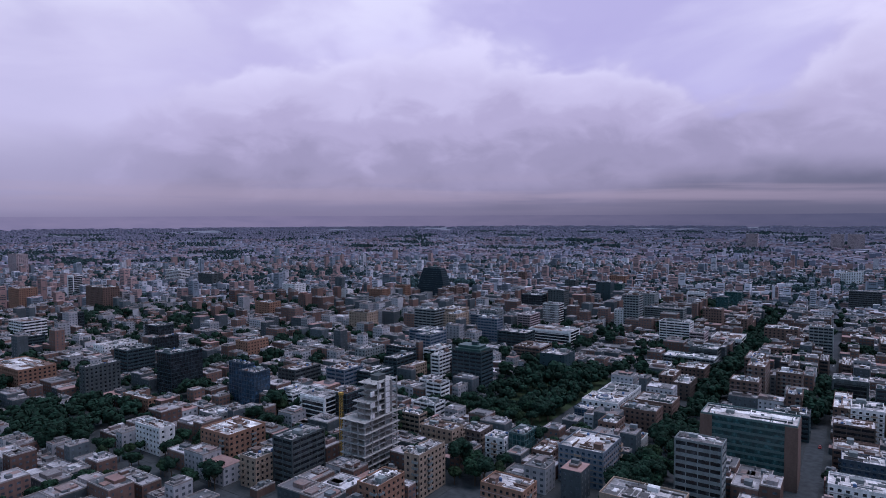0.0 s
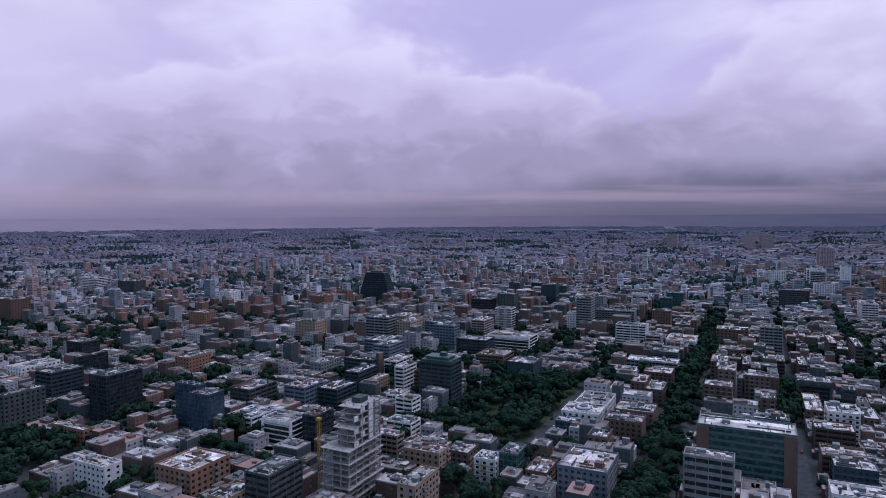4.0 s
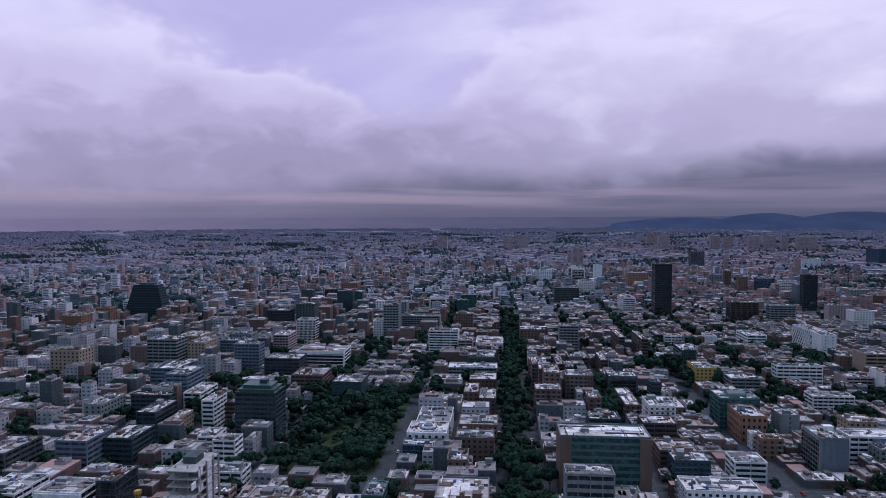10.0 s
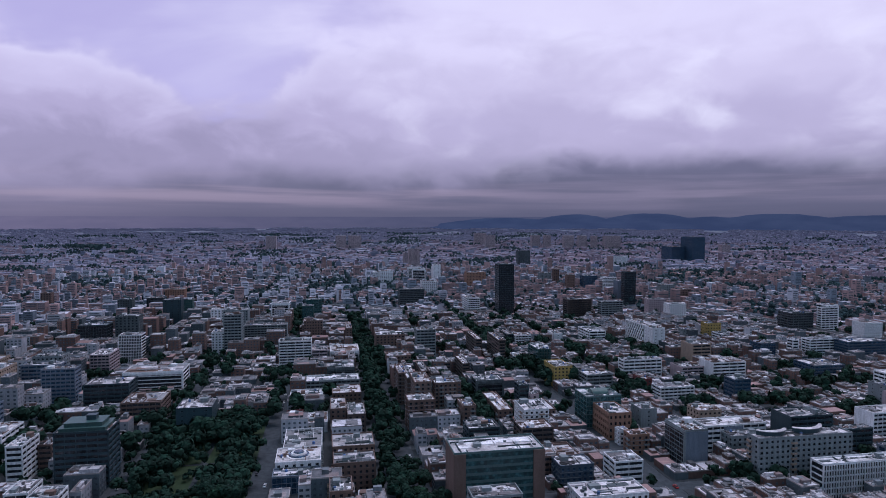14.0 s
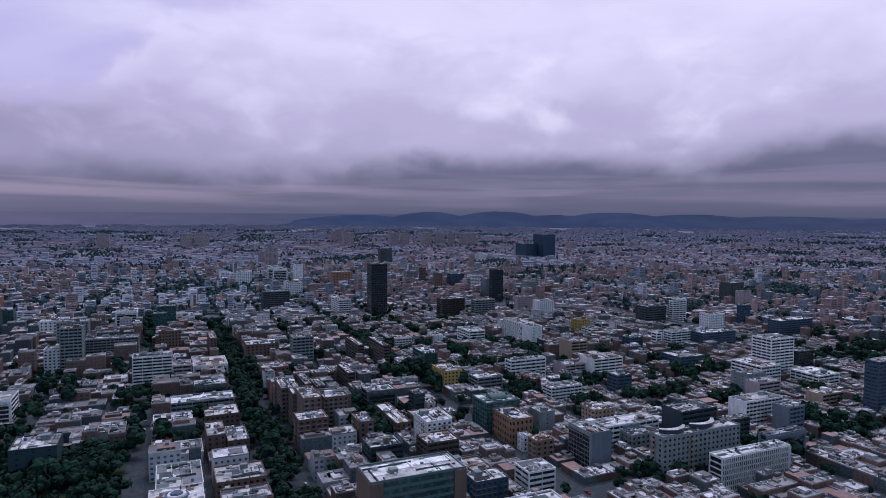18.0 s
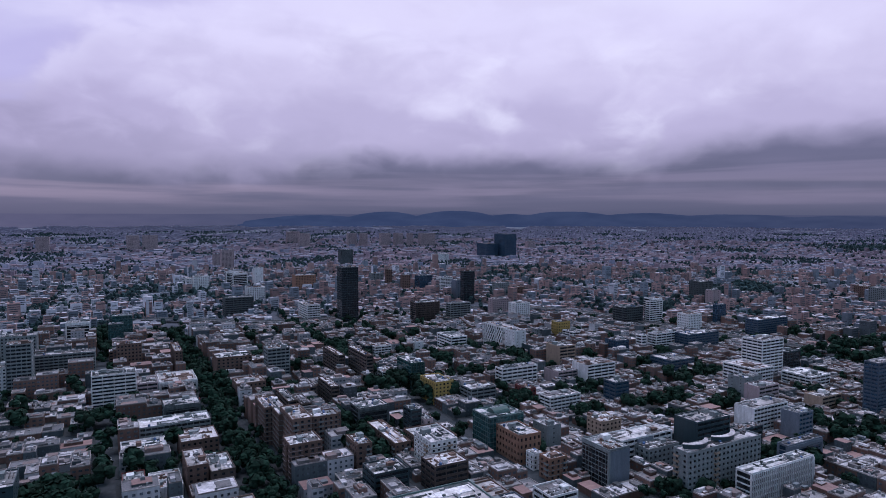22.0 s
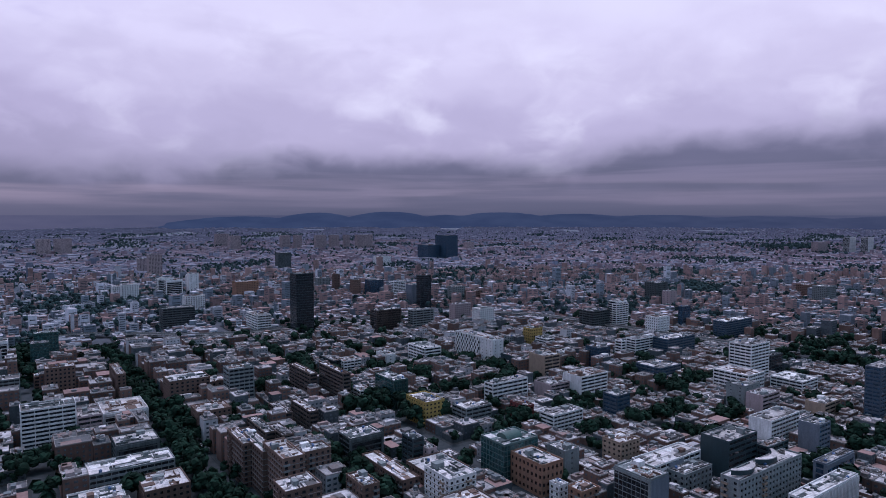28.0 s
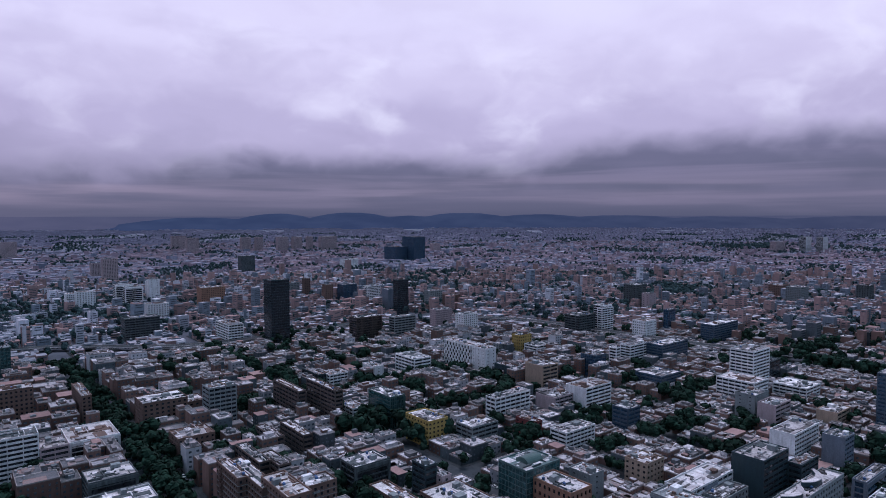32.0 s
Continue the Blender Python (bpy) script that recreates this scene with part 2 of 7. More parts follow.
def ground_cover():
    """Dark asphalt near the middle, blending outwards to a paler, bluer mottle with haze in the colour."""
    m, nt, bs = material("ground_cover")
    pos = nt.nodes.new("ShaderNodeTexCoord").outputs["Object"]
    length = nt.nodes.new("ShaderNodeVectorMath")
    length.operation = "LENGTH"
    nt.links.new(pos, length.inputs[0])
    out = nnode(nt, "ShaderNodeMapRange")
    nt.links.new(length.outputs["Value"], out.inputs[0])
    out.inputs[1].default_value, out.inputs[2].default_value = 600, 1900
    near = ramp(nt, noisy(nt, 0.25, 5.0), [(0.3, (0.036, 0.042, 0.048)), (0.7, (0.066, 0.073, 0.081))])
    haze_ground = ramp(nt, noisy(nt, 0.02, 6.0, rough=0.7), [(0.35, (0.075, 0.10, 0.125)), (0.6, (0.19, 0.185, 0.235))])
    nt.links.new(blend(nt, near, haze_ground, out.outputs[0]), bs.inputs["Base Color"])
    bs.inputs["Roughness"].default_value, bs.inputs["Specular IOR Level"].default_value = 0.9, 0.08
    return m


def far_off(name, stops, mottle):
    """A plain glowing backdrop for far-off land: haze put into its emission, tone changing along the horizon."""
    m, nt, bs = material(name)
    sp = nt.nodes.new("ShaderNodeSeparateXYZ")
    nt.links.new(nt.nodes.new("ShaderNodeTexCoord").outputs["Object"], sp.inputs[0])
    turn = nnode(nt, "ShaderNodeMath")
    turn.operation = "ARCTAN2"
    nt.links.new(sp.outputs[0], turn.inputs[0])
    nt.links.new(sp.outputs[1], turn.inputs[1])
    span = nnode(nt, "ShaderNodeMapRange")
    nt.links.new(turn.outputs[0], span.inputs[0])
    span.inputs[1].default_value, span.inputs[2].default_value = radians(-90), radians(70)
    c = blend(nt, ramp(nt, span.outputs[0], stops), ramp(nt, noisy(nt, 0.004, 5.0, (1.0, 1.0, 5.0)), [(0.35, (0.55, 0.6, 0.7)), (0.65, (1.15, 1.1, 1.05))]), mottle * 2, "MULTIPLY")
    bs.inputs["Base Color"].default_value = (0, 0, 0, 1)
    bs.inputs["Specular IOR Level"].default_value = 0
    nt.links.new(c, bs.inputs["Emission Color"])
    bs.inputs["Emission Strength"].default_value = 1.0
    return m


WALLS = {
    "BR": surface("brick_red_brown", (0.155, 0.102, 0.086), spread=0.3),
    "BD": surface("brick_dark", (0.105, 0.08, 0.072), spread=0.3),
    "OR": surface("brick_orange", (0.28, 0.158, 0.112), spread=0.2),
    "WH": surface("paint_white", (0.74, 0.735, 0.755), spread=0.12, streaks=0.35),
    "GR": surface("concrete_grey", (0.215, 0.24, 0.25), spread=0.2, streaks=0.3),
    "GD": surface("concrete_dark", (0.085, 0.103, 0.11), spread=0.2, streaks=0.6),
    "KB": surface("panel_black", (0.032, 0.058, 0.07), rough=0.4, spread=0.3),
    "GN": surface("panel_green", (0.05, 0.10, 0.095), rough=0.4, spread=0.2),
    "NB": surface("panel_blue", (0.055, 0.085, 0.12), rough=0.4, spread=0.25),
    "TL": surface("panel_teal", (0.10, 0.165, 0.165), rough=0.4, spread=0.2),
    "TN": surface("stone_tan", (0.33, 0.25, 0.195), spread=0.2),
    "YE": surface("paint_ochre", (0.38, 0.27, 0.09), spread=0.08),
    "PK": surface("render_pink", (0.38, 0.305, 0.32), spread=0.15),
    "RD": surface("paint_dark_red", (0.16, 0.045, 0.045), spread=0.2),
    "RC": surface("raw_concrete", (0.38, 0.37, 0.37), spread=0.08, streaks=0.5),
    "BG": surface("panel_blue_grey", (0.15, 0.18, 0.225), rough=0.6, spread=0.2),
}
GLASS = {
    "dark": glazing("glass_dark", (0.02, 0.024, 0.03)),
    "teal": glazing("glass_teal", (0.03, 0.075, 0.08)),
    "blue": glazing("glass_blue", (0.03, 0.06, 0.10)),
}
ROOFS = [
    roofing("roof_membrane_pale", (0.70, 0.65, 0.66), (0.24, 0.22, 0.23)),
    roofing("roof_screed", (0.50, 0.46, 0.46), (0.13, 0.12, 0.12)),
    roofing("roof_white", (0.80, 0.77, 0.78), (0.35, 0.32, 0.32)),
    roofing("roof_dark", (0.13, 0.12, 0.125), (0.05, 0.05, 0.05)),
    roofing("roof_green", (0.14, 0.22, 0.19), (0.08, 0.09, 0.08)),
    roofing("roof_brown", (0.24, 0.17, 0.15), (0.10, 0.08, 0.08)),
    roofing("roof_rust", (0.20, 0.13, 0.115), (0.09, 0.075, 0.07)),
    roofing("roof_fibre_cement", (0.27, 0.26, 0.27), (0.10, 0.10, 0.10)),
]
TILE = surface("roof_tile", (0.17, 0.105, 0.088), grain=3.0, spread=0.25)
METAL = surface("plant_metal", (0.42, 0.43, 0.45), rough=0.45, metal=0.6, spread=0.4)
TANK_BLUE = surface("tank_plastic", (0.06, 0.12, 0.26), rough=0.5, spread=0.5)
PAVING = surface("paving", (0.052, 0.058, 0.063), grain=0.6, spread=0.15, streaks=0.2, spec=0.08)
LAWN = surface("lawn", (0.022, 0.042, 0.014), grain=0.5, spread=0.1, streaks=0.3)
EARTH = surface("earth_red", (0.34, 0.18, 0.12), grain=0.3, spread=0.1)
BARK = surface("bark", (0.09, 0.065, 0.045), spread=0.2)
RUBBER = surface("rubber", (0.02, 0.02, 0.02), spread=0.0)
GROUND = ground_cover()
FAR_LAND_GLOW = far_off("far_land_glow", [(0.0, (0.25, 0.215, 0.335)), (0.22, (0.225, 0.19, 0.30)), (0.36, (0.165, 0.145, 0.23)), (0.48, (0.11, 0.105, 0.175)), (0.6, (0.08, 0.086, 0.15)), (1.0, (0.085, 0.09, 0.155))], 0.1)
HILL_GLOW = far_off("hill_haze_glow", [(0.0, (0.07, 0.08, 0.145)), (0.6, (0.044, 0.062, 0.132)), (0.78, (0.044, 0.06, 0.125)), (1.0, (0.066, 0.073, 0.132))], 0.2)
SOOT = surface("panel_matt_black", (0.022, 0.034, 0.044), rough=0.7, spread=0.15, spec=0.1)
RUST = surface("crane_paint", (0.42, 0.26, 0.06), spread=0.1)
FOLIAGE = []
# the last green has distance haze in it: lighter and bluer
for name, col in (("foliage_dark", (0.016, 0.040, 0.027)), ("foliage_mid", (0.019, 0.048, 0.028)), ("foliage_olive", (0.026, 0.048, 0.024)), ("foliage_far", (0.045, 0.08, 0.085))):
    m, nt, bs = material(name)
    isl = nt.nodes.new("ShaderNodeNewGeometry").outputs["Random Per Island"]
    c = ramp(nt, isl, [(0.0, scaled(col, 0.45)), (0.6, col), (1.0, scaled(col, 1.5))])
    nt.links.new(blend(nt, c, ramp(nt, noisy(nt, 0.5), [(0.35, (0.4, 0.4, 0.4)), (0.65, (1, 1, 1))]), 0.8, "MULTIPLY"), bs.inputs["Base Color"])
    bs.inputs["Roughness"].default_value = 0.9
    bs.inputs["Specular IOR Level"].default_value = 0.12
    FOLIAGE.append(m)

# ---- mesh helpers ----
TURN = radians(9)          # the street grid's turn
UX, UY = math.cos(TURN), math.sin(TURN)


def grid_xy(p, q):
    """World place of street-grid coordinates: p across the avenue, q along it."""
    return p * UX - q * UY, p * UY + q * UX


def grid_pq(x, y):
    return x * UX + y * UY, -x * UY + y * UX


CORNERS = np.array([(-1, -1, 0), (1, -1, 0), (1, 1, 0), (-1, 1, 0), (-1, -1, 1), (1, -1, 1), (1, 1, 1), (-1, 1, 1)], float)
BOX_FACES = np.array([(3, 2, 1, 0), (4, 5, 6, 7), (0, 1, 5, 4), (1, 2, 6, 5), (2, 3, 7, 6), (3, 0, 4, 7)])


class Shape:
    """Gathers boxes and loose faces into one mesh."""

    def __init__(self):
        self.v, self.f, self.n = [], [], 0

    def add(self, verts, faces):
        self.v.extend(verts)
        self.f.extend([tuple(i + self.n for i in f) for f in faces])
        self.n += len(verts)
        return self

    def box(self, x0, x1, y0, y1, z0, z1, taper=0.0):
        t = taper
        self.add([(x0, y0, z0), (x1, y0, z0), (x1, y1, z0), (x0, y1, z0),
                  (x0 + t, y0 + t, z1), (x1 - t, y0 + t, z1), (x1 - t, y1 - t, z1), (x0 + t, y1 - t, z1)], BOX_FACES.tolist())
        return self

    def tube(self, x, y, z0, z1, r0, r1=None, sides=10, cap=True):
        r1 = r0 if r1 is None else r1
        ring = [(math.cos(2 * math.pi * k / sides), math.sin(2 * math.pi * k / sides)) for k in range(sides)]
        verts = [(x + r0 * c, y + r0 * s, z0) for c, s in ring] + [(x + r1 * c, y + r1 * s, z1) for c, s in ring]
        faces = [(k, (k + 1) % sides, sides + (k + 1) % sides, sides + k) for k in range(sides)]
        if cap:
            faces.append(tuple(range(sides, 2 * sides)))
        return self.add(verts, faces)

    def rings(self, levels, cap_low=True, cap_high=True):
        """One closed skin through rectangles (half width, half depth, height), bottom to top."""
        verts = [(sx * a, sy * b, z) for a, b, z in levels for sx, sy in ((-1, -1), (1, -1), (1, 1), (-1, 1))]
        faces = [(4 * i + k, 4 * i + (k + 1) % 4, 4 * i + 4 + (k + 1) % 4, 4 * i + 4 + k) for i in range(len(levels) - 1) for k in range(4)]
        if cap_low:
            faces.append((3, 2, 1, 0))
        if cap_high:
            o = 4 * (len(levels) - 1)
            faces.append((o, o + 1, o + 2, o + 3))
        return self.add(verts, faces)

    def mesh(self, name, mat):
        me = bpy.data.meshes.new(name)
        me.from_pydata(self.v, [], self.f)
        me.materials.append(mat)
        return me


def part(name, shape, mat, parent, label="", at=None):
    """One mesh object under a thing or a part. shape: a Shape or a mesh that is shared."""
    ob = new(name, shape.mesh(name, mat) if isinstance(shape, Shape) else shape)
    ob.parent = parent
    if at is not None:
        ob.matrix_basis = at
    if label:
        tagged(ob, label)
    return ob


def thing(name, x, y, z, turn, label, category, group="", kind=""):
    ob = new(name)
    ob.empty_display_size = 0.5
    ob.matrix_basis = Matrix.Translation((x, y, z)) @ Matrix.Rotation(turn, 4, "Z")
    return tagged(ob, label, category, group, kind)


def many_boxes(name, c, half, z0, z1, turn, mat, open_bottom=True, top_only=False):
    """Many upright boxes as one mesh: centres (n,2), half sizes (n,2), bottoms, tops, turns."""
    n = len(c)
    k = CORNERS[None, :, :2] * half[:, None, :]
    cs, sn = np.cos(turn)[:, None], np.sin(turn)[:, None]
    x = c[:, :1] + k[..., 0] * cs - k[..., 1] * sn
    y = c[:, 1:] + k[..., 0] * sn + k[..., 1] * cs
    z = np.where(CORNERS[None, :, 2] > 0, z1[:, None], z0[:, None])
    v = np.stack([x, y, z], -1).reshape(-1, 3)
    faces = BOX_FACES[1:2] if top_only else BOX_FACES[1:] if open_bottom else BOX_FACES
    f = (faces[None] + 8 * np.arange(n)[:, None, None]).reshape(-1)
    me = bpy.data.meshes.new(name)
    me.vertices.add(len(v))
    me.vertices.foreach_set("co", v.ravel())
    me.loops.add(len(f))
    me.loops.foreach_set("vertex_index", f.astype(np.int32))
    me.polygons.add(len(f) // 4)
    me.polygons.foreach_set("loop_start", np.arange(0, len(f), 4, dtype=np.int32))
    me.polygons.foreach_set("loop_total", np.full(len(f) // 4, 4, np.int32))
    me.update(calc_edges=True)
    me.shade_flat()
    me.materials.append(mat)
    return new(name, me)


# ---- ground ----
FAR, RISE = 4640.0, 78.0


def ground_z(x, y):
    """Level near by; rises far out so the plain's end fits the camera's view."""
    s = max(0.0, (math.hypot(x, y) - 2300.0) / (FAR - 2300.0))
    return RISE * s ** 1.6


def ground_zs(r):
    return RISE * np.maximum(0, (r - 2300.0) / (FAR - 2300.0)) ** 1.6


rings = [0, 150, 350, 700, 1200, 1800, 2300, 2600, 2900, 3200, 3500, 3800, 4100, 4350, 4640]
sides = 72
verts, faces = [(0, 0, 0)], []
for r in rings[1:]:
    for k in range(sides):
        a = 2 * math.pi * k / sides
        x, y = r * math.sin(a), r * math.cos(a)
        verts.append((x, y, ground_z(x, y) - (0.0 if r < 4640 else 3)))
for k in range(sides):
    faces.append((0, 1 + (k + 1) % sides, 1 + k))
for i in range(len(rings) - 2):
    for k in range(sides):
        a, b = 1 + i * sides + k, 1 + i * sides + (k + 1) % sides
        faces.append((a, b, b + sides, a + sides))
tagged(new("ground", Shape().add(verts, faces).mesh("ground", GROUND)), "dark asphalt and bare ground of the city plain, haze-tinted far out", "ground", kind="structure")

# Glowing backdrop at the edge of the plain: mist-coloured rim and haze-blue wooded hills.


def distance_ring(name, az_lo, az_hi, steps, levels, height, mat, label, category):
    ring = Shape()
    for j, (r, k) in enumerate(levels):
        for i in range(steps + 1):
            deg = az_lo + (az_hi - az_lo) * i / steps
            z = height(deg, k)
            ring.v.append((math.sin(radians(deg)) * r, math.cos(radians(deg)) * r, z))
        if j:
            o = (j - 1) * (steps + 1)
            ring.f.extend([(o + i, o + i + steps + 1, o + i + steps + 2, o + i + 1) for i in range(steps)])
    ring.n = len(ring.v)
    return tagged(new(name, ring.mesh(name, mat)), label, category, kind="structure")


def ridge(deg, k):
    """Height of the hills' line above the plain, k of the way up."""
    rise = 0.0
    for mid, wide, high in ((13.2, 3.2, 116), (19.5, 3.8, 122), (24.5, 3.0, 100), (29.5, 4.6, 118), (36, 5.0, 108), (43, 6.0, 100), (51, 7, 90), (62, 9, 92), (70, 9, 96), (7, 5, 88)):
        rise = max(rise, high * math.exp(-(abs(deg - mid) / wide) ** 2.4 * 0.45))
    rise += 4 * noise.noise(Vector((deg * 0.45, 3, 0))) + 2.2 * noise.noise(Vector((deg * 1.6, 7, 0)))
    fold = 7 * noise.noise(Vector((deg * 0.5, k * 5, 1.0))) if 0 < k < 0.9 else 0
    return 66 + k * rise + fold


distance_ring("backdrop_plain", -90, 78, 168, ((4600, 0.0), (4700, 0.35), (4790, 0.7), (4860, 1.0)), lambda deg, k: 70 + 92 * k + (1.5 * noise.noise(Vector((deg * 0.5, k * 9, 2))) if k else 0), FAR_LAND_GLOW, "glowing mist-coloured backdrop at the distant edge of the plain", "plain")
distance_ring("backdrop_hills", 0, 76, 300, ((4560, 0.0), (4620, 0.4), (4680, 0.75), (4730, 1.0), (4760, 0.6)), ridge, HILL_GLOW, "glowing haze-blue backdrop of low wooded hills beyond the city", "hills")
# ---- buildings ----
TAKEN = []      # footprints in street-grid coordinates: p0, p1, q0, q1
rng = random.Random(7)
ROOF_PICK = [0, 0, 0, 1, 1, 2, 2, 3]
WEST_PICK = [0, 1, 1, 1, 3, 7, 7]
LOW_PICK = [0, 1, 1, 1, 3, 3, 3, 4, 5, 6, 7, 7, 7]
UNIT = {}


def shared(key, make):
    if key not in UNIT:
        UNIT[key] = make()
    return UNIT[key]


def plant(parent, w, d, z, seed, rich=2, tone=None):
    """What stands on a flat roof: stair houses, tanks, air units and pipes."""
    r = random.Random(seed)
    if w < 5 or d < 5:
        return
    if rich and min(w, d) > 8:
        sw, sd, sh = min(w * 0.34, r.uniform(2.6, 6)), min(d * 0.34, r.uniform(2.6, 5)), r.uniform(1.8, 3.0)
        x, y = r.choice([-1, 1]) * r.uniform(0.08, 0.3) * w, r.choice([-1, 1]) * r.uniform(0.05, 0.3) * d
        sh_ = Shape().box(x - sw / 2, x + sw / 2, y - sd / 2, y + sd / 2, z - 0.1, z + sh)
        sh_.box(x - sw / 2 - 0.05, x + sw / 2 + 0.05, y - sd / 2 - 0.05, y + sd / 2 + 0.05, z + sh, z + sh + 0.15)
        part("stair_house", sh_, tone or WALLS[r.choice(["BR", "GR", "WH", "GR"])], parent)
    for k in range(r.randint(1, rich + 1)):
        x, y = r.uniform(-0.38, 0.38) * w, r.uniform(-0.38, 0.38) * d
        kind = r.random()
        if kind < 0.3:
            tank = shared("tank", lambda: Shape().tube(0, 0, 0, 1.5, 0.85).tube(0, 0, 1.5, 1.9, 0.85, 0.25).mesh("water_tank", TANK_BLUE))
            part("water_tank", tank, None, parent, at=Matrix.Translation((x, y, z - 0.05)))
        elif kind < 0.75:
            unit = shared("air", lambda: Shape().box(-1.3, 1.3, -0.9, 0.9, 0.25, 1.6).box(-1.2, -1, -0.8, 0.8, 0, 0.3).box(1, 1.2, -0.8, 0.8, 0, 0.3).tube(0, 0, 1.6, 1.8, 0.7).mesh("air_unit", METAL))
            part("air_unit", unit, None, parent, at=Matrix.Translation((x, y, z - 0.05)) @ Matrix.Rotation(r.choice([0, 1.57]), 4, "Z"))
        else:
            sky = shared("skyl", lambda: Shape().box(-2, 2, -1.2, 1.2, 0, 0.5).box(-1.8, 1.8, -1, 1, 0.5, 0.9, 0.6).mesh("skylight", ROOFS[2]))
            part("skylight", sky, None, parent, at=Matrix.Translation((x, y, z - 0.05)) @ Matrix.Rotation(r.choice([0, 1.57]), 4, "Z"))


def roof_works(parent, w, d, z, seed, n=14):
    """Low walls, ducts, hatches and sheets that clutter a flat roof."""
    r = random.Random(seed + 5)
    for mat in (r.choice([ROOFS[2], ROOFS[0]]), r.choice([WALLS["GD"], WALLS["BR"], ROOFS[3]]))[:1 if n < 12 else 2]:
        s = Shape()
        for k in range(n):
            x, y = r.uniform(-0.44, 0.44) * w, r.uniform(-0.44, 0.44) * d
            kind = r.random()
            if kind < 0.4:
                a, b, c = r.uniform(0.06, 0.16) * w, r.uniform(0.06, 0.16) * d, r.uniform(0.06, 0.5)
            elif kind < 0.75:
                a, b, c = (r.uniform(0.1, 0.25) * w, 0.18, r.uniform(0.5, 1.5)) if r.random() < 0.5 else (0.18, r.uniform(0.1, 0.25) * d, r.uniform(0.5, 1.5))
            else:
                a, b, c = r.uniform(0.3, 0.9), r.uniform(0.3, 0.9), r.uniform(0.5, 1.8)
            a, b = min(a, w / 2 - 0.5 - abs(x)), min(b, d / 2 - 0.5 - abs(y))
            if a > 0.1 and b > 0.1:
                s.box(x - a, x + a, y - b, y + b, z - 0.04, z + c)
        if s.v:
            tagged(part("roof_clutter", s, mat, parent), kind="stuff")


def flat_roof(parent, w, d, z, wall, roof, lip=0.9):
    """A roof slab inside a parapet with a coping."""
    a, b = w / 2, d / 2
    part("roof", Shape().box(-a + 0.3, a - 0.3, -b + 0.3, b - 0.3, z - lip - 0.3, z - lip + 0.02), roof, parent)
    ring = Shape().rings([(a, b, z - lip - 0.3), (a, b, z - 0.1), (a + 0.06, b + 0.06, z - 0.1), (a + 0.06, b + 0.06, z), (a - 0.34, b - 0.34, z), (a - 0.34, b - 0.34, z - 0.1), (a - 0.3, b - 0.3, z - 0.1), (a - 0.3, b - 0.3, z - lip - 0.3)], False, False)
    part("parapet", ring, wall, parent)


def glass_for(style):
    return GLASS["teal" if style in ("TL", "GN") else "blue" if style in ("NB", "BG") else "dark"]


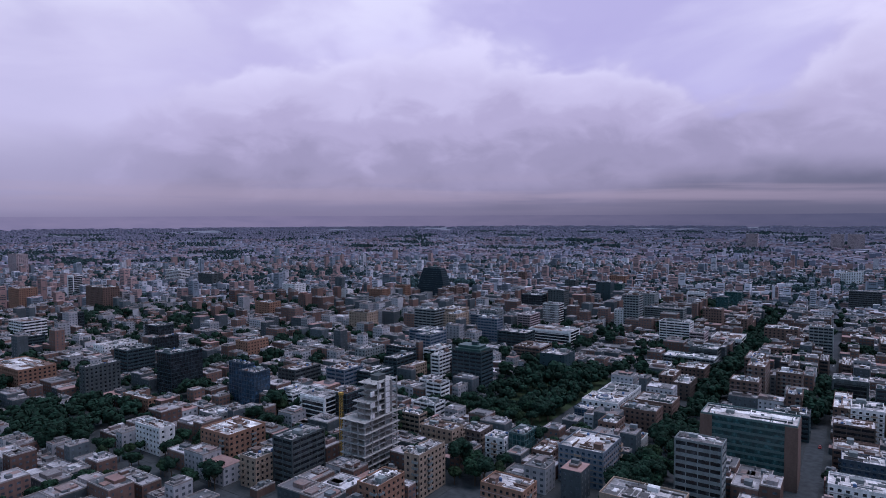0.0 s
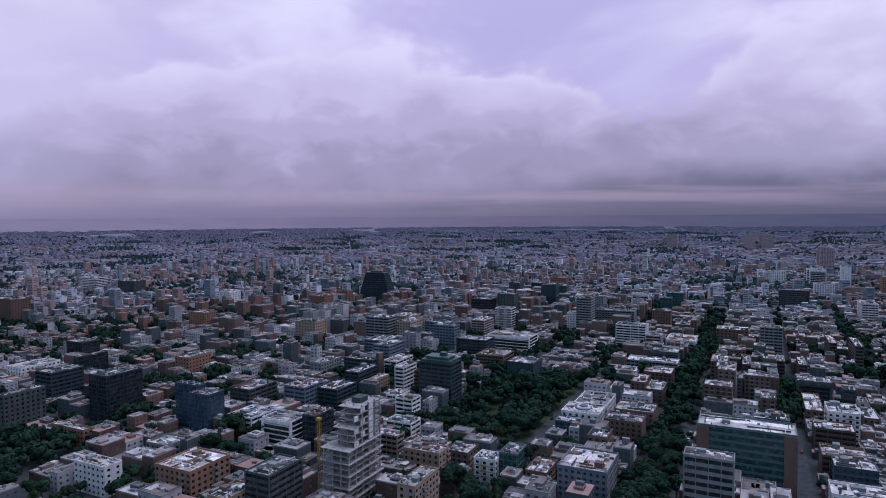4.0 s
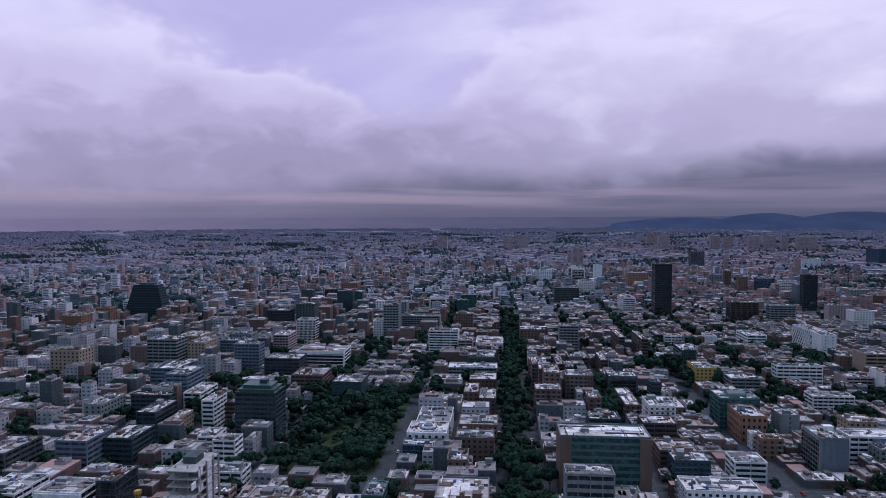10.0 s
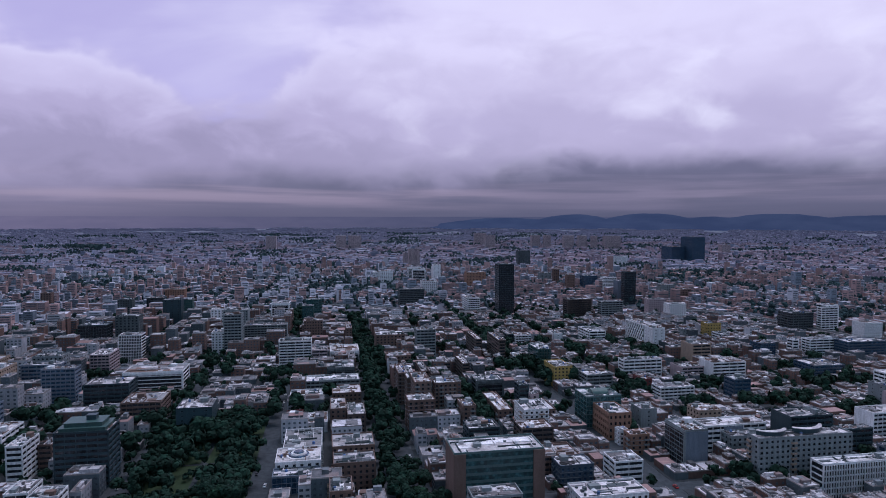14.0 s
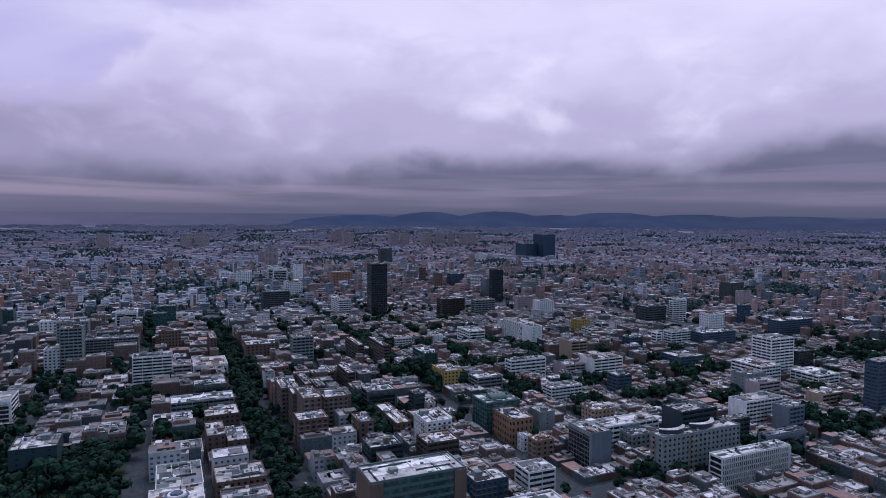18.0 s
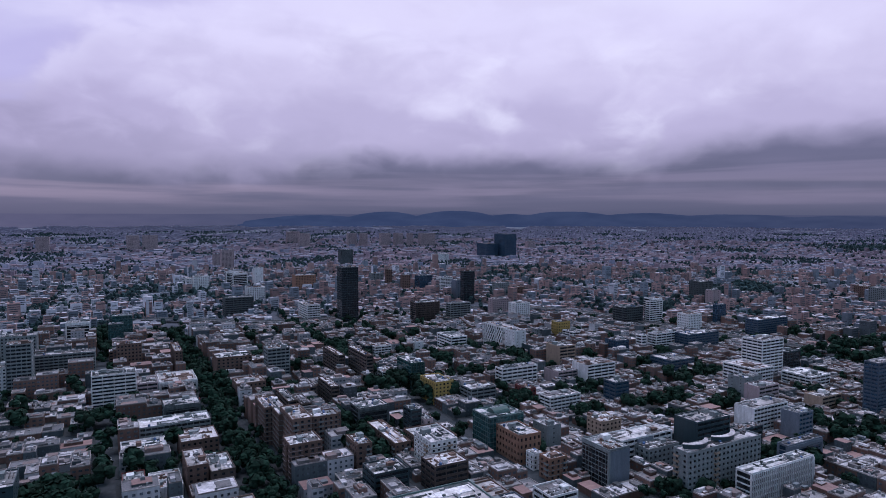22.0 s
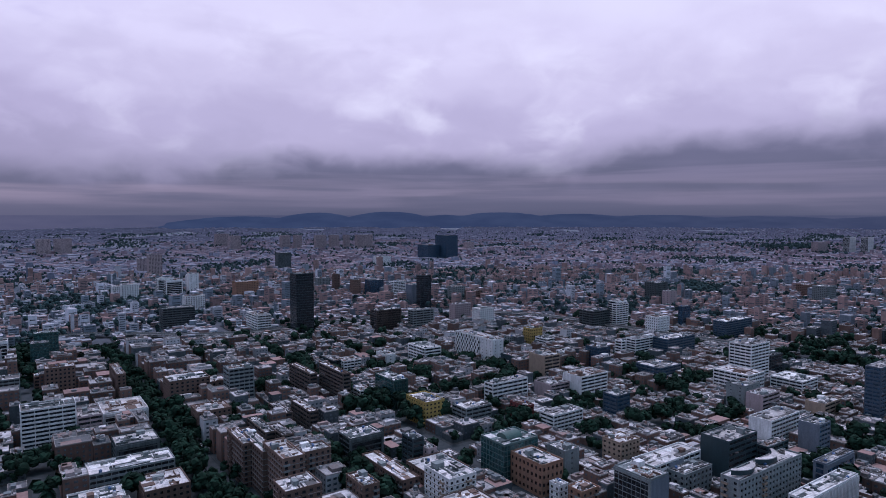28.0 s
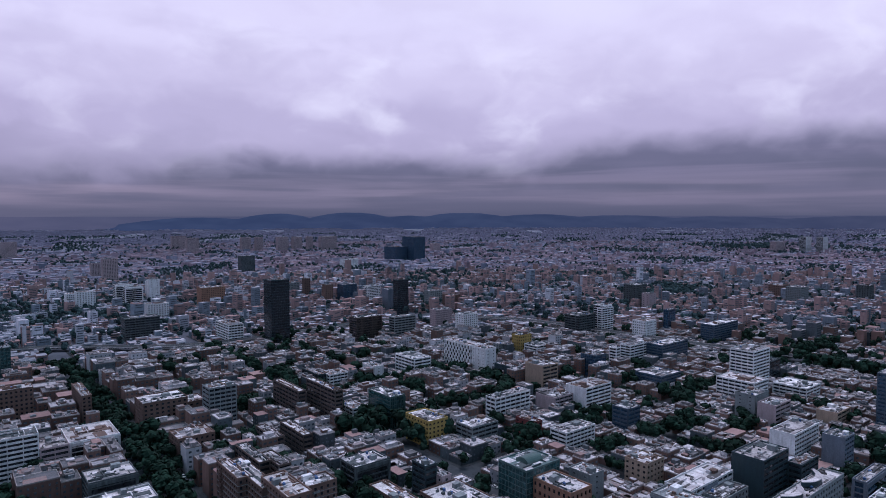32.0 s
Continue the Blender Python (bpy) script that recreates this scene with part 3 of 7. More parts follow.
def building(kind, x, y, w, d, h, floors, style, facade, side, label, fine=False, roof=None, group="named blocks", rich=2):
    """One block on the street grid. side: which flank the camera sees, W or E."""
    p, q = grid_pq(x, y)
    TAKEN.append((p - w / 2, p + w / 2, q - d / 2, q + d / 2))
    me = thing(kind, x, y, 0.15 + ground_z(x, y), TURN, label, "building", group)
    seed = int(abs(x * 13.7 + y * 7.3) * 10)
    r = random.Random(seed)
    wall, glass = WALLS[style], glass_for(style)
    top = h - 0.9
    fh = (top - 0.3) / floors
    a, b = w / 2, d / 2
    roof_mat = ROOFS[roof if roof is not None else r.choice(LOW_PICK if group == "infill buildings" else WEST_PICK if x < 20 else ROOF_PICK)]
    body = Shape()
    ins = 0.28
    if facade in "pzx":
        part("interior", Shape().box(-a + ins + 0.25, a - ins - 0.25, -b + ins + 0.25, b - ins - 0.25, 0, top - 0.3), glass, me)
        bay = r.choice([3.0, 3.3, 3.6]) if facade == "p" else 4.4 if facade == "z" else 6.5
        wide = (0.5 if facade == "p" else 0.5 if facade == "z" else 0.22) * bay
        tall = (0.5 if facade == "p" else 0.93 if facade == "z" else 0.3) * fh
        sill = (0.3 if facade == "p" else 0.03 if facade == "z" else 0.4) * fh
        for i in range(floors):
            z = i * fh
            body.box(-a, a, -b, b, z, z + sill)
            body.box(-a, a, -b, b, z + sill + tall, z + fh)
        body.box(-a, a, -b, b, floors * fh, top - 0.28)
        panes = []
        for face in "SNWE":
            length = w if face in "SN" else d
            n = max(1, int((length - 1.0) / bay))
            step = length / n
            for i in range(floors):
                z0, z1 = i * fh + sill, i * fh + sill + tall
                edges = [-length / 2]
                for k in range(n):
                    mid = -length / 2 + (k + 0.5) * step
                    if facade == "z":
                        mid += (0.22 if i % 2 else -0.22) * step
                    edges += [mid - wide / 2, mid + wide / 2]
                    if face == "S" or face == side:
                        panes.append((face, mid, (z0 + z1) / 2))
                edges.append(length / 2)
                for e0, e1 in zip(edges[::2], edges[1::2]):
                    if face == "S":
                        body.box(e0, e1, -b, -b + ins, z0, z1)
                    elif face == "N":
                        body.box(e0, e1, b - ins, b, z0, z1)
                    elif face == "W":
                        body.box(-a, -a + ins, e0, e1, z0, z1)
                    else:
                        body.box(a - ins, a, e0, e1, z0, z1)
        part("wall", body, wall, me)
        if fine and floors > 2:
            band = Shape().rings([(a - 0.02, b - 0.02, 0), (a + 0.1, b + 0.1, 0), (a + 0.1, b + 0.1, 0.3), (a - 0.02, b - 0.02, 0.3)], False, False).mesh("floor_band", WALLS[r.choice(["GR", "TN", "PK", style])])
            for i in range(1, floors):
                part("floor_band", band, None, me, at=Matrix.Translation((0, 0, i * fh - 0.1)))
        if fine:
            stone = WALLS[r.choice(["GR", "TN", style])]
            jut = Shape().box(-1.7, 1.7, -1.25, 0.05, -0.12, 0.1).box(-1.7, 1.7, -1.25, -1.13, 0.1, 1.05).box(-1.7, -1.58, -1.13, 0.05, 0.1, 1.05).box(1.58, 1.7, -1.13, 0.05, 0.1, 1.05).mesh("balcony", stone)
            for face in ("S", side):
                length = w if face == "S" else d
                if length < 9:
                    continue
                n = max(1, int((length - 1.0) / bay))
                mid = -length / 2 + (r.randrange(n) + 0.5) * length / n
                mid = max(-length / 2 + 2, min(length / 2 - 2, mid))
                for i in range(1, floors):
                    at = {"S": Matrix.Translation((mid, -b, i * fh + 0.1)), "W": Matrix.Translation((-a, mid, i * fh + 0.1)) @ Matrix.Rotation(-math.pi / 2, 4, "Z"),
                          "E": Matrix.Translation((a, mid, i * fh + 0.1)) @ Matrix.Rotation(math.pi / 2, 4, "Z")}[face]
                    part("balcony", jut, None, me, at=at)

            def win():
                s = Shape().box(-wide / 2, wide / 2, 0.02, 0.06, -tall / 2, tall / 2)
                return s.mesh("window", glass)

            pane = win()
            for face, mid, zc in panes[:72]:
                at = {"S": Matrix.Translation((mid, -b + 0.16, zc)), "N": Matrix.Translation((mid, b - 0.16, zc)),
                      "W": Matrix.Translation((-a + 0.2, mid, zc)) @ Matrix.Rotation(-math.pi / 2, 4, "Z"),
                      "E": Matrix.Translation((a - 0.2, mid, zc)) @ Matrix.Rotation(math.pi / 2, 4, "Z")}[face]
                part("window", pane, None, me, at=at)
    elif facade in "ce":
        g = 0.12
        for i in range(floors):
            part("window_band", Shape().box(-a + g, a - g, -b + g, b - g, i * fh + 0.35, (i + 1) * fh - 0.02), glass, me)
        for i in range(floors + 1):
            body.box(-a, a, -b, b, i * fh - (0.02 if i else 0), i * fh + 0.35)
        part("slab_edge", body, wall, me)
        mull = Shape()
        for length, put in ((w, 0), (d, 1)):
            n = max(2, int(length / 2.6))
            for k in range(n + 1):
                e = -length / 2 + 0.08 + k * (length - 0.16) / n
                for sgn in (-1, 1):
                    if put == 0:
                        yy = sgn * (b + 0.02)
                        mull.box(e - 0.08, e + 0.08, min(yy, yy - sgn * 0.2), max(yy, yy - sgn * 0.2), 0, top - 0.2)
                    else:
                        xx = sgn * (a + 0.02)
                        mull.box(min(xx, xx - sgn * 0.2), max(xx, xx - sgn * 0.2), e - 0.08, e + 0.08, 0, top - 0.2)
        part("mullion", mull, wall, me)
        if facade == "e":
            part("end_wall", Shape().box(-a + 0.9, a + 0.15, -b - 0.2, -b + 0.1, 0, top - 0.4), WALLS["BG"], me, "blank blue-grey end wall")
            part("corner_pier", Shape().box(-a - 0.3, -a + 0.9, -b - 0.3, -b + 0.9, 0, top), wall, me)
            part("roof_beam", Shape().box(-a - 0.3, -a + 0.7, -b + 0.9, b + 0.3, top - 1.6, top - 0.02), wall, me)
    else:
        band = 0.46 if facade in "rh" else 0.36 if facade == "s" else 0.22
        g = 0.4 if facade != "s" else 0.25
        levels = []
        for i in range(floors):
            part("window_band", Shape().box(-a + g, a - g, -b + g, b - g, i * fh + band * fh, (i + 1) * fh), glass, me)
            levels += [(a, b, i * fh), (a, b, i * fh + band * fh), (a - g - 0.02, b - g - 0.02, i * fh + band * fh), (a - g - 0.02, b - g - 0.02, (i + 1) * fh)]
        body.rings(levels + [(a, b, floors * fh), (a, b, top - 0.28)])
        if group == "named blocks":
            pier = 1.4 if facade in "fs" else 0.7
            post = Shape().box(-pier / 2, pier / 2, -pier / 2, pier / 2, 0, top - 0.3).mesh("pier", wall)
            for sx in (-1, 1):
                for sy in (-1, 1):
                    part("pier", post, None, me, at=Matrix.Translation((sx * (a - pier / 2 + 0.01), sy * (b - pier / 2 + 0.01), 0)))
        if facade in "rh":
            mull = Shape()
            n = max(1, int(w / r.choice([3.6, 5.5, 7.2])))
            for k in range(1, n):
                e = -a + k * w / n
                mull.box(e - 0.18, e + 0.18, -b + 0.08, b - 0.08, 0.02, top - 0.3)
            n = max(1, int(d / 5.4))
            for k in range(1, n):
                e = -b + k * d / n
                mull.box(-a + 0.08, a - 0.08, e - 0.18, e + 0.18, 0.01, top - 0.32)
            if mull.v and floors:
                tagged(part("column_grid", mull, wall, me), kind="stuff")
        part("wall", body, wall, me)
        if facade == "h":
            sgn = -1 if side == "W" else 1
            part("side_wall", Shape().box(min(sgn * (a + 0.12), sgn * (a - 0.5)), max(sgn * (a + 0.12), sgn * (a - 0.5)), -b - 0.12, b + 0.05, 0, top), wall, me)
        if facade == "v":
            n = int(w / 1.6)
            fin = Shape().box(-0.16, 0.16, -0.55, 0.1, 0, top - 0.2).mesh("fin", wall)
            for k in range(n + 1):
                part("fin", fin, None, me, at=Matrix.Translation((-a + k * w / n, -b, 0)))
        if facade == "f":
            part("frame", Shape().box(-a - 0.3, -a + 1.2, -b - 0.5, -b + 0.6, 0, top).box(a - 1.2, a + 0.3, -b - 0.5, -b + 0.6, 0, top).box(-a + 1.2, a - 1.2, -b - 0.5, -b + 0.6, top - 2.2, top - 0.02), wall, me)
        if facade == "s":
            pierwall = WALLS["BR"]
            part("end_pier", Shape().box(-a - 0.3, -a + 6.0, -b - 0.6, b + 0.2, 0, top - 0.1), pierwall, me, "brown brick end pier")
            part("end_pier", Shape().box(a - 6.0, a + 0.3, -b - 0.6, b + 0.2, 0, top - 0.1), pierwall, me, "brown brick end pier")
    flat_roof(me, w, d, h, wall, roof_mat)
    plant(me, w, d, h - 0.9, seed, rich)
    roof_works(me, w, d, h - 0.9, seed, 9 if group == "infill buildings" else 16)
    return me


building("office_building", -177.5, 908.4, 16.1, 14.0, 29.9, 9, "GN", "c", "E", "nine-storey dark green glass block with a gridded curtain wall")
building("apartment_building", -160.8, 827.7, 24.2, 14.0, 13.9, 4, "BR", "r", "E", "four-storey red-brown brick block with ribbon windows on every floor")
building("apartment_building", -102.7, 769.6, 7.0, 48.0, 25.0, 8, "BR", "p", "W", "eight-storey red-brown brick block with rows of punched windows")
building("office_building", -88.3, 592.6, 25.1, 21.6, 17.6, 5, "GD", "f", "W", "five-storey dark grey concrete block with dark glazing inside broad frames", roof=1)
building("apartment_building", -49.5, 709.9, 31.9, 25.2, 26.1, 8, "BR", "p", "W", "eight-storey red-brown brick block with rows of punched windows")
building("apartment_building", -26.4, 726.9, 18.2, 21.6, 17.2, 5, "BR", "p", "W", "five-storey red-brown brick block with rows of punched windows")
building("apartment_building", -37.0, 643.1, 24.4, 21.6, 17.2, 5, "BR", "p", "W", "five-storey red-brown brick block with rows of punched windows")
building("office_building", -9.3, 695.7, 21.2, 16.2, 33.4, 10, "GR", "r", "W", "ten-storey grey concrete block with ribbon windows on every floor")
building("apartment_building", 44.2, 691.2, 7.0, 46.4, 26.9, 8, "BD", "r", "W", "eight-storey dark brown brick block with ribbon windows on every floor")
building("apartment_building", 66.2, 669.2, 7.0, 48.0, 29.7, 9, "BD", "r", "W", "nine-storey dark brown brick block with ribbon windows on every floor")
building("office_building", 106.9, 638.9, 13.6, 31.6, 25.2, 8, "GN", "v", "W", "eight-storey dark green glass block with tall vertical fins")
building("office_building", 115.3, 587.6, 17.7, 27.6, 19.5, 6, "YE", "p", "W", "six-storey ochre yellow block with rows of punched windows")
building("office_building", 148.5, 761.5, 10.9, 21.6, 17.0, 5, "WH", "x", "W", "five-storey white painted block with plain blank walls")
building("office_building", 193.4, 762.2, 21.0, 33.9, 20.9, 6, "WH", "r", "W", "six-storey white painted block with ribbon windows on every floor")
building("office_building", 87.2, 658.9, 12.4, 18.0, 12.4, 4, "WH", "r", "W", "four-storey white painted block with ribbon windows on every floor")
building("office_building", 106.6, 757.1, 19.9, 18.0, 15.6, 5, "WH", "r", "W", "five-storey white painted block with ribbon windows on every floor")
building("office_building", 90.2, 768.7, 8.0, 34.2, 16.0, 5, "KB", "c", "W", "five-storey black glass and steel block with a gridded curtain wall")
building("apartment_building", -30.3, 539.4, 7.0, 32.1, 26.9, 8, "BR", "p", "W", "eight-storey red-brown brick block with rows of punched windows", fine=True)
building("apartment_building", -22.9, 528.7, 8.2, 48.0, 26.9, 8, "BR", "p", "W", "eight-storey red-brown brick block with rows of punched windows", fine=True)
building("apartment_building", -13.0, 497.9, 12.8, 31.9, 30.2, 9, "BR", "p", "W", "nine-storey red-brown brick block with rows of punched windows", fine=True)
building("apartment_building", 6.6, 510.0, 18.1, 13.0, 23.6, 7, "BR", "p", "W", "seven-storey red-brown brick block with rows of punched windows", fine=True)
building("apartment_building", -2.0, 559.2, 7.6, 26.2, 20.4, 6, "BD", "r", "W", "six-storey dark brown brick block with ribbon windows on every floor")
building("apartment_building", -12.0, 575.3, 7.0, 38.4, 20.4, 6, "BD", "r", "W", "six-storey dark brown brick block with ribbon windows on every floor")
building("apartment_building", 9.4, 617.3, 7.0, 32.2, 17.2, 5, "BD", "r", "W", "five-storey dark brown brick block with ribbon windows on every floor")
building("apartment_building", 27.0, 615.1, 7.0, 36.5, 17.2, 5, "BD", "r", "W", "five-storey dark brown brick block with ribbon windows on every floor")
building("office_building", 43.6, 531.6, 23.6, 17.9, 20.4, 6, "GD", "f", "W", "six-storey dark grey concrete block with dark glazing inside broad frames")
building("office_building", 68.2, 502.4, 8.4, 12.7, 23.6, 7, "KB", "r", "W", "seven-storey black glass and steel block with ribbon windows on every floor")
building("office_building", 75.9, 499.3, 7.0, 14.3, 17.2, 5, "PK", "p", "W", "five-storey pale pink rendered block with rows of punched windows", fine=True)
building("apartment_building", 46.6, 487.3, 11.2, 48.0, 13.9, 4, "BR", "p", "W", "four-storey red-brown brick block with rows of punched windows", fine=True)
building("apartment_building", 72.9, 476.8, 26.0, 28.1, 13.9, 4, "BR", "p", "W", "four-storey red-brown brick block with rows of punched windows", fine=True)
building("office_building", 66.9, 447.8, 18.0, 23.7, 22.5, 7, "WH", "p", "W", "seven-storey white painted block with rows of punched windows", fine=True)
building("apartment_building", -12.7, 465.0, 19.6, 17.6, 23.6, 7, "BR", "p", "W", "seven-storey red-brown brick block with rows of punched windows", fine=True)
building("apartment_building", 21.4, 461.7, 10.0, 19.7, 20.4, 6, "BR", "p", "W", "six-storey red-brown brick block with rows of punched windows", fine=True)
building("office_building", 253.6, 762.0, 17.5, 43.9, 29.0, 8, "WH", "z", "W", "eight-storey white painted block with staggered black window slots")
building("office_building", 257.9, 728.0, 14.9, 21.2, 29.0, 8, "WH", "x", "W", "eight-storey white painted block with plain blank walls")
building("office_building", 322.8, 787.1, 20.8, 10.4, 16.3, 5, "GR", "p", "W", "five-storey grey concrete block with rows of punched windows")
building("office_building", 353.4, 790.6, 18.9, 14.2, 23.0, 6, "YE", "p", "W", "six-storey ochre yellow block with rows of punched windows")
building("office_building", 362.2, 772.6, 20.8, 20.4, 13.5, 4, "WH", "r", "W", "four-storey white painted block with ribbon windows on every floor")
building("office_building", 259.0, 691.5, 7.6, 22.9, 17.9, 6, "KB", "x", "W", "six-storey black glass and steel block with plain blank walls")
building("apartment_building", 275.3, 655.3, 20.7, 22.3, 25.0, 7, "TN", "h", "W", "seven-storey tan stone-clad block with one blank side wall")
building("office_building", 331.4, 695.3, 17.3, 11.8, 15.0, 5, "WH", "r", "W", "five-storey white painted block with ribbon windows on every floor")
building("office_building", 354.7, 670.3, 17.7, 18.7, 22.5, 7, "NB", "c", "W", "seven-storey dark blue glass block with a gridded curtain wall")
building("office_building", 385.8, 666.0, 22.4, 8.4, 11.3, 3, "PK", "r", "W", "three-storey pale pink rendered block with ribbon windows on every floor")
building("office_building", 421.3, 678.0, 32.7, 13.1, 24.7, 8, "WH", "r", "W", "eight-storey white painted block with ribbon windows on every floor")
building("office_building", 392.4, 677.8, 7.6, 9.3, 23.6, 7, "WH", "r", "W", "seven-storey white painted block with ribbon windows on every floor")
building("office_building", 461.5, 667.2, 50.5, 19.8, 24.7, 8, "NB", "r", "W", "eight-storey dark blue glass block with ribbon windows on every floor")
building("office_building", 373.4, 602.5, 32.9, 28.0, 15.9, 5, "NB", "r", "W", "five-storey dark blue glass block with ribbon windows on every floor")
building("office_building", 197.5, 600.6, 39.3, 11.3, 20.7, 6, "WH", "r", "W", "six-storey white painted block with ribbon windows on every floor")
building("office_building", 240.7, 594.9, 22.7, 21.0, 15.8, 5, "PK", "h", "W", "five-storey pale pink rendered block with one blank side wall")
building("office_building", 271.1, 586.8, 33.8, 21.4, 22.1, 7, "WH", "h", "W", "seven-storey white painted block with one blank side wall")
building("office_building", 257.3, 530.8, 15.7, 14.2, 19.7, 6, "NB", "r", "W", "six-storey dark blue glass block with ribbon windows on every floor")
building("office_building", 200.1, 526.2, 31.0, 14.8, 14.9, 5, "WH", "r", "W", "five-storey white painted block with ribbon windows on every floor")
building("office_building", 184.6, 556.8, 8.9, 18.4, 14.2, 4, "RD", "p", "W", "four-storey dark red block with rows of punched windows")
building("office_building", 122.0, 475.0, 27.6, 22.2, 23.6, 7, "TL", "c", "W", "seven-storey teal glass block with a gridded curtain wall")
building("apartment_building", 125.4, 450.2, 16.9, 27.0, 19.3, 4, "OR", "p", "W", "four-storey orange brick block with rows of punched windows")
building("office_building", 152.2, 460.3, 12.4, 15.5, 17.2, 5, "GR", "x", "W", "five-storey grey concrete block with plain blank walls")
building("apartment_building", 195.4, 456.3, 17.9, 15.5, 17.0, 5, "TN", "p", "W", "five-storey tan stone-clad block with rows of punched windows")
building("office_building", 193.7, 415.4, 44.2, 15.5, 20.4, 6, "WH", "r", "W", "six-storey white painted block with ribbon windows on every floor")
building("office_building", 157.8, 398.7, 15.8, 23.2, 24.0, 8, "GR", "e", "W", "eight-storey grey concrete block with a blank end wall")
building("apartment_building", 131.1, 413.7, 13.3, 10.2, 13.9, 4, "OR", "p", "W", "four-storey orange brick block with rows of punched windows", fine=True)
building("office_building", 126.5, 429.7, 7.0, 7.9, 10.7, 3, "WH", "p", "W", "three-storey white painted block with rows of punched windows", fine=True)
building("office_building", 145.1, 566.3, 24.6, 18.1, 16.0, 5, "GR", "r", "W", "five-storey grey concrete block with ribbon windows on every floor")
building("office_building", 441.1, 554.1, 32.2, 22.2, 40.0, 13, "WH", "r", "W", "thirteen-storey white painted block with ribbon windows on every floor")
building("office_building", 407.6, 538.5, 26.4, 33.9, 20.0, 6, "WH", "r", "W", "six-storey white painted block with ribbon windows on every floor")
building("office_building", 483.4, 562.1, 21.7, 12.4, 23.1, 7, "KB", "c", "W", "seven-storey black glass and steel block with a gridded curtain wall")
building("office_building", 456.9, 518.6, 29.3, 28.8, 13.1, 4, "WH", "r", "W", "four-storey white painted block with ribbon windows on every floor")
building("office_building", 367.7, 502.0, 23.4, 16.1, 22.0, 7, "GR", "x", "W", "seven-storey grey concrete block with plain blank walls")
building("office_building", 364.1, 480.8, 25.8, 13.7, 20.0, 6, "PK", "h", "W", "six-storey pale pink rendered block with one blank side wall")
building("apartment_building", 406.8, 459.0, 27.0, 14.8, 13.8, 4, "TN", "h", "W", "four-storey tan stone-clad block with one blank side wall")
building("office_building", 317.7, 436.6, 38.9, 15.8, 21.3, 7, "WH", "h", "W", "seven-storey white painted block with one blank side wall")
building("office_building", 324.5, 411.9, 16.0, 13.3, 22.5, 7, "BG", "h", "W", "seven-storey blue-grey block with one blank side wall")
building("office_building", 239.7, 410.2, 31.3, 18.3, 28.0, 8, "KB", "h", "W", "eight-storey black glass and steel block with one blank side wall")
building("office_building", 268.1, 401.6, 23.9, 7.7, 20.4, 6, "KB", "r", "W", "six-storey black glass and steel block with ribbon windows on every floor")
building("office_building", 212.4, 366.6, 62.0, 10.6, 29.0, 9, "GR", "p", "W", "nine-storey grey concrete block with rows of punched windows", fine=True)
building("office_building", 197.9, 402.0, 26.4, 11.4, 17.0, 5, "GR", "p", "W", "five-storey grey concrete block with rows of punched windows", fine=True)
building("office_building", 280.1, 370.9, 34.7, 7.0, 20.4, 6, "BG", "f", "W", "six-storey blue-grey block with dark glazing inside broad frames")
building("office_building", 444.8, 433.6, 48.8, 11.1, 45.0, 15, "NB", "r", "W", "fifteen-storey dark blue glass block with ribbon windows on every floor")
building("office_building", 235.7, 347.9, 55.7, 9.6, 21.0, 6, "WH", "v", "W", "six-storey white painted block with tall vertical fins")
building("office_building", 535.0, 838.3, 25.8, 8.1, 35.4, 11, "WH", "r", "W", "eleven-storey white painted block with ribbon windows on every floor")
building("office_building", 115.9, 995.8, 24.9, 22.2, 83.0, 24, "KB", "c", "W", "over twenty-storey black glass and steel block with a gridded curtain wall")
building("apartment_building", 222.1, 955.7, 38.3, 19.1, 32.5, 10, "BD", "v", "W", "ten-storey dark brown brick block with tall vertical fins")
building("office_building", 353.4, 1240.8, 27.0, 16.7, 38.0, 13, "WH", "r", "W", "thirteen-storey white painted block with ribbon windows on every floor")
building("office_building", 356.5, 1126.0, 22.0, 12.5, 59.0, 18, "KB", "c", "W", "eighteen-storey black glass and steel block with a gridded curtain wall")
building("office_building", 269.7, 942.8, 34.6, 13.2, 30.6, 9, "GR", "r", "W", "nine-storey grey concrete block with ribbon windows on every floor")
building("office_building", 66.0, 1044.8, 19.8, 48.0, 24.7, 7, "WH", "r", "W", "seven-storey white painted block with ribbon windows on every floor")
building("office_building", 355.0, 988.7, 29.8, 14.6, 27.9, 9, "PK", "p", "W", "nine-storey pale pink rendered block with rows of punched windows")
building("office_building", 363.3, 931.4, 26.0, 18.4, 28.3, 9, "WH", "p", "W", "nine-storey white painted block with rows of punched windows")
building("office_building", 889.3, 2266.6, 50.1, 72.0, 52.1, 16, "NB", "c", "W", "sixteen-storey dark blue glass block with a gridded curtain wall")
building("office_building", 948.9, 2237.5, 51.1, 72.0, 87.6, 27, "NB", "c", "W", "over twenty-storey dark blue glass block with a gridded curtain wall")
building("office_building", 608.7, 789.9, 18.6, 7.2, 33.5, 10, "NB", "c", "W", "ten-storey dark blue glass block with a gridded curtain wall")
building("office_building", 622.3, 720.3, 62.0, 18.1, 24.5, 8, "NB", "r", "W", "eight-storey dark blue glass block with ribbon windows on every floor")
building("office_building", -205.8, 374.1, 29.1, 20.0, 33.4, 10, "KB", "r", "E", "ten-storey black glass and steel block with ribbon windows on every floor")
building("office_building", -278.5, 408.8, 13.8, 30.0, 20.4, 6, "WH", "r", "E", "six-storey white painted block with ribbon windows on every floor")
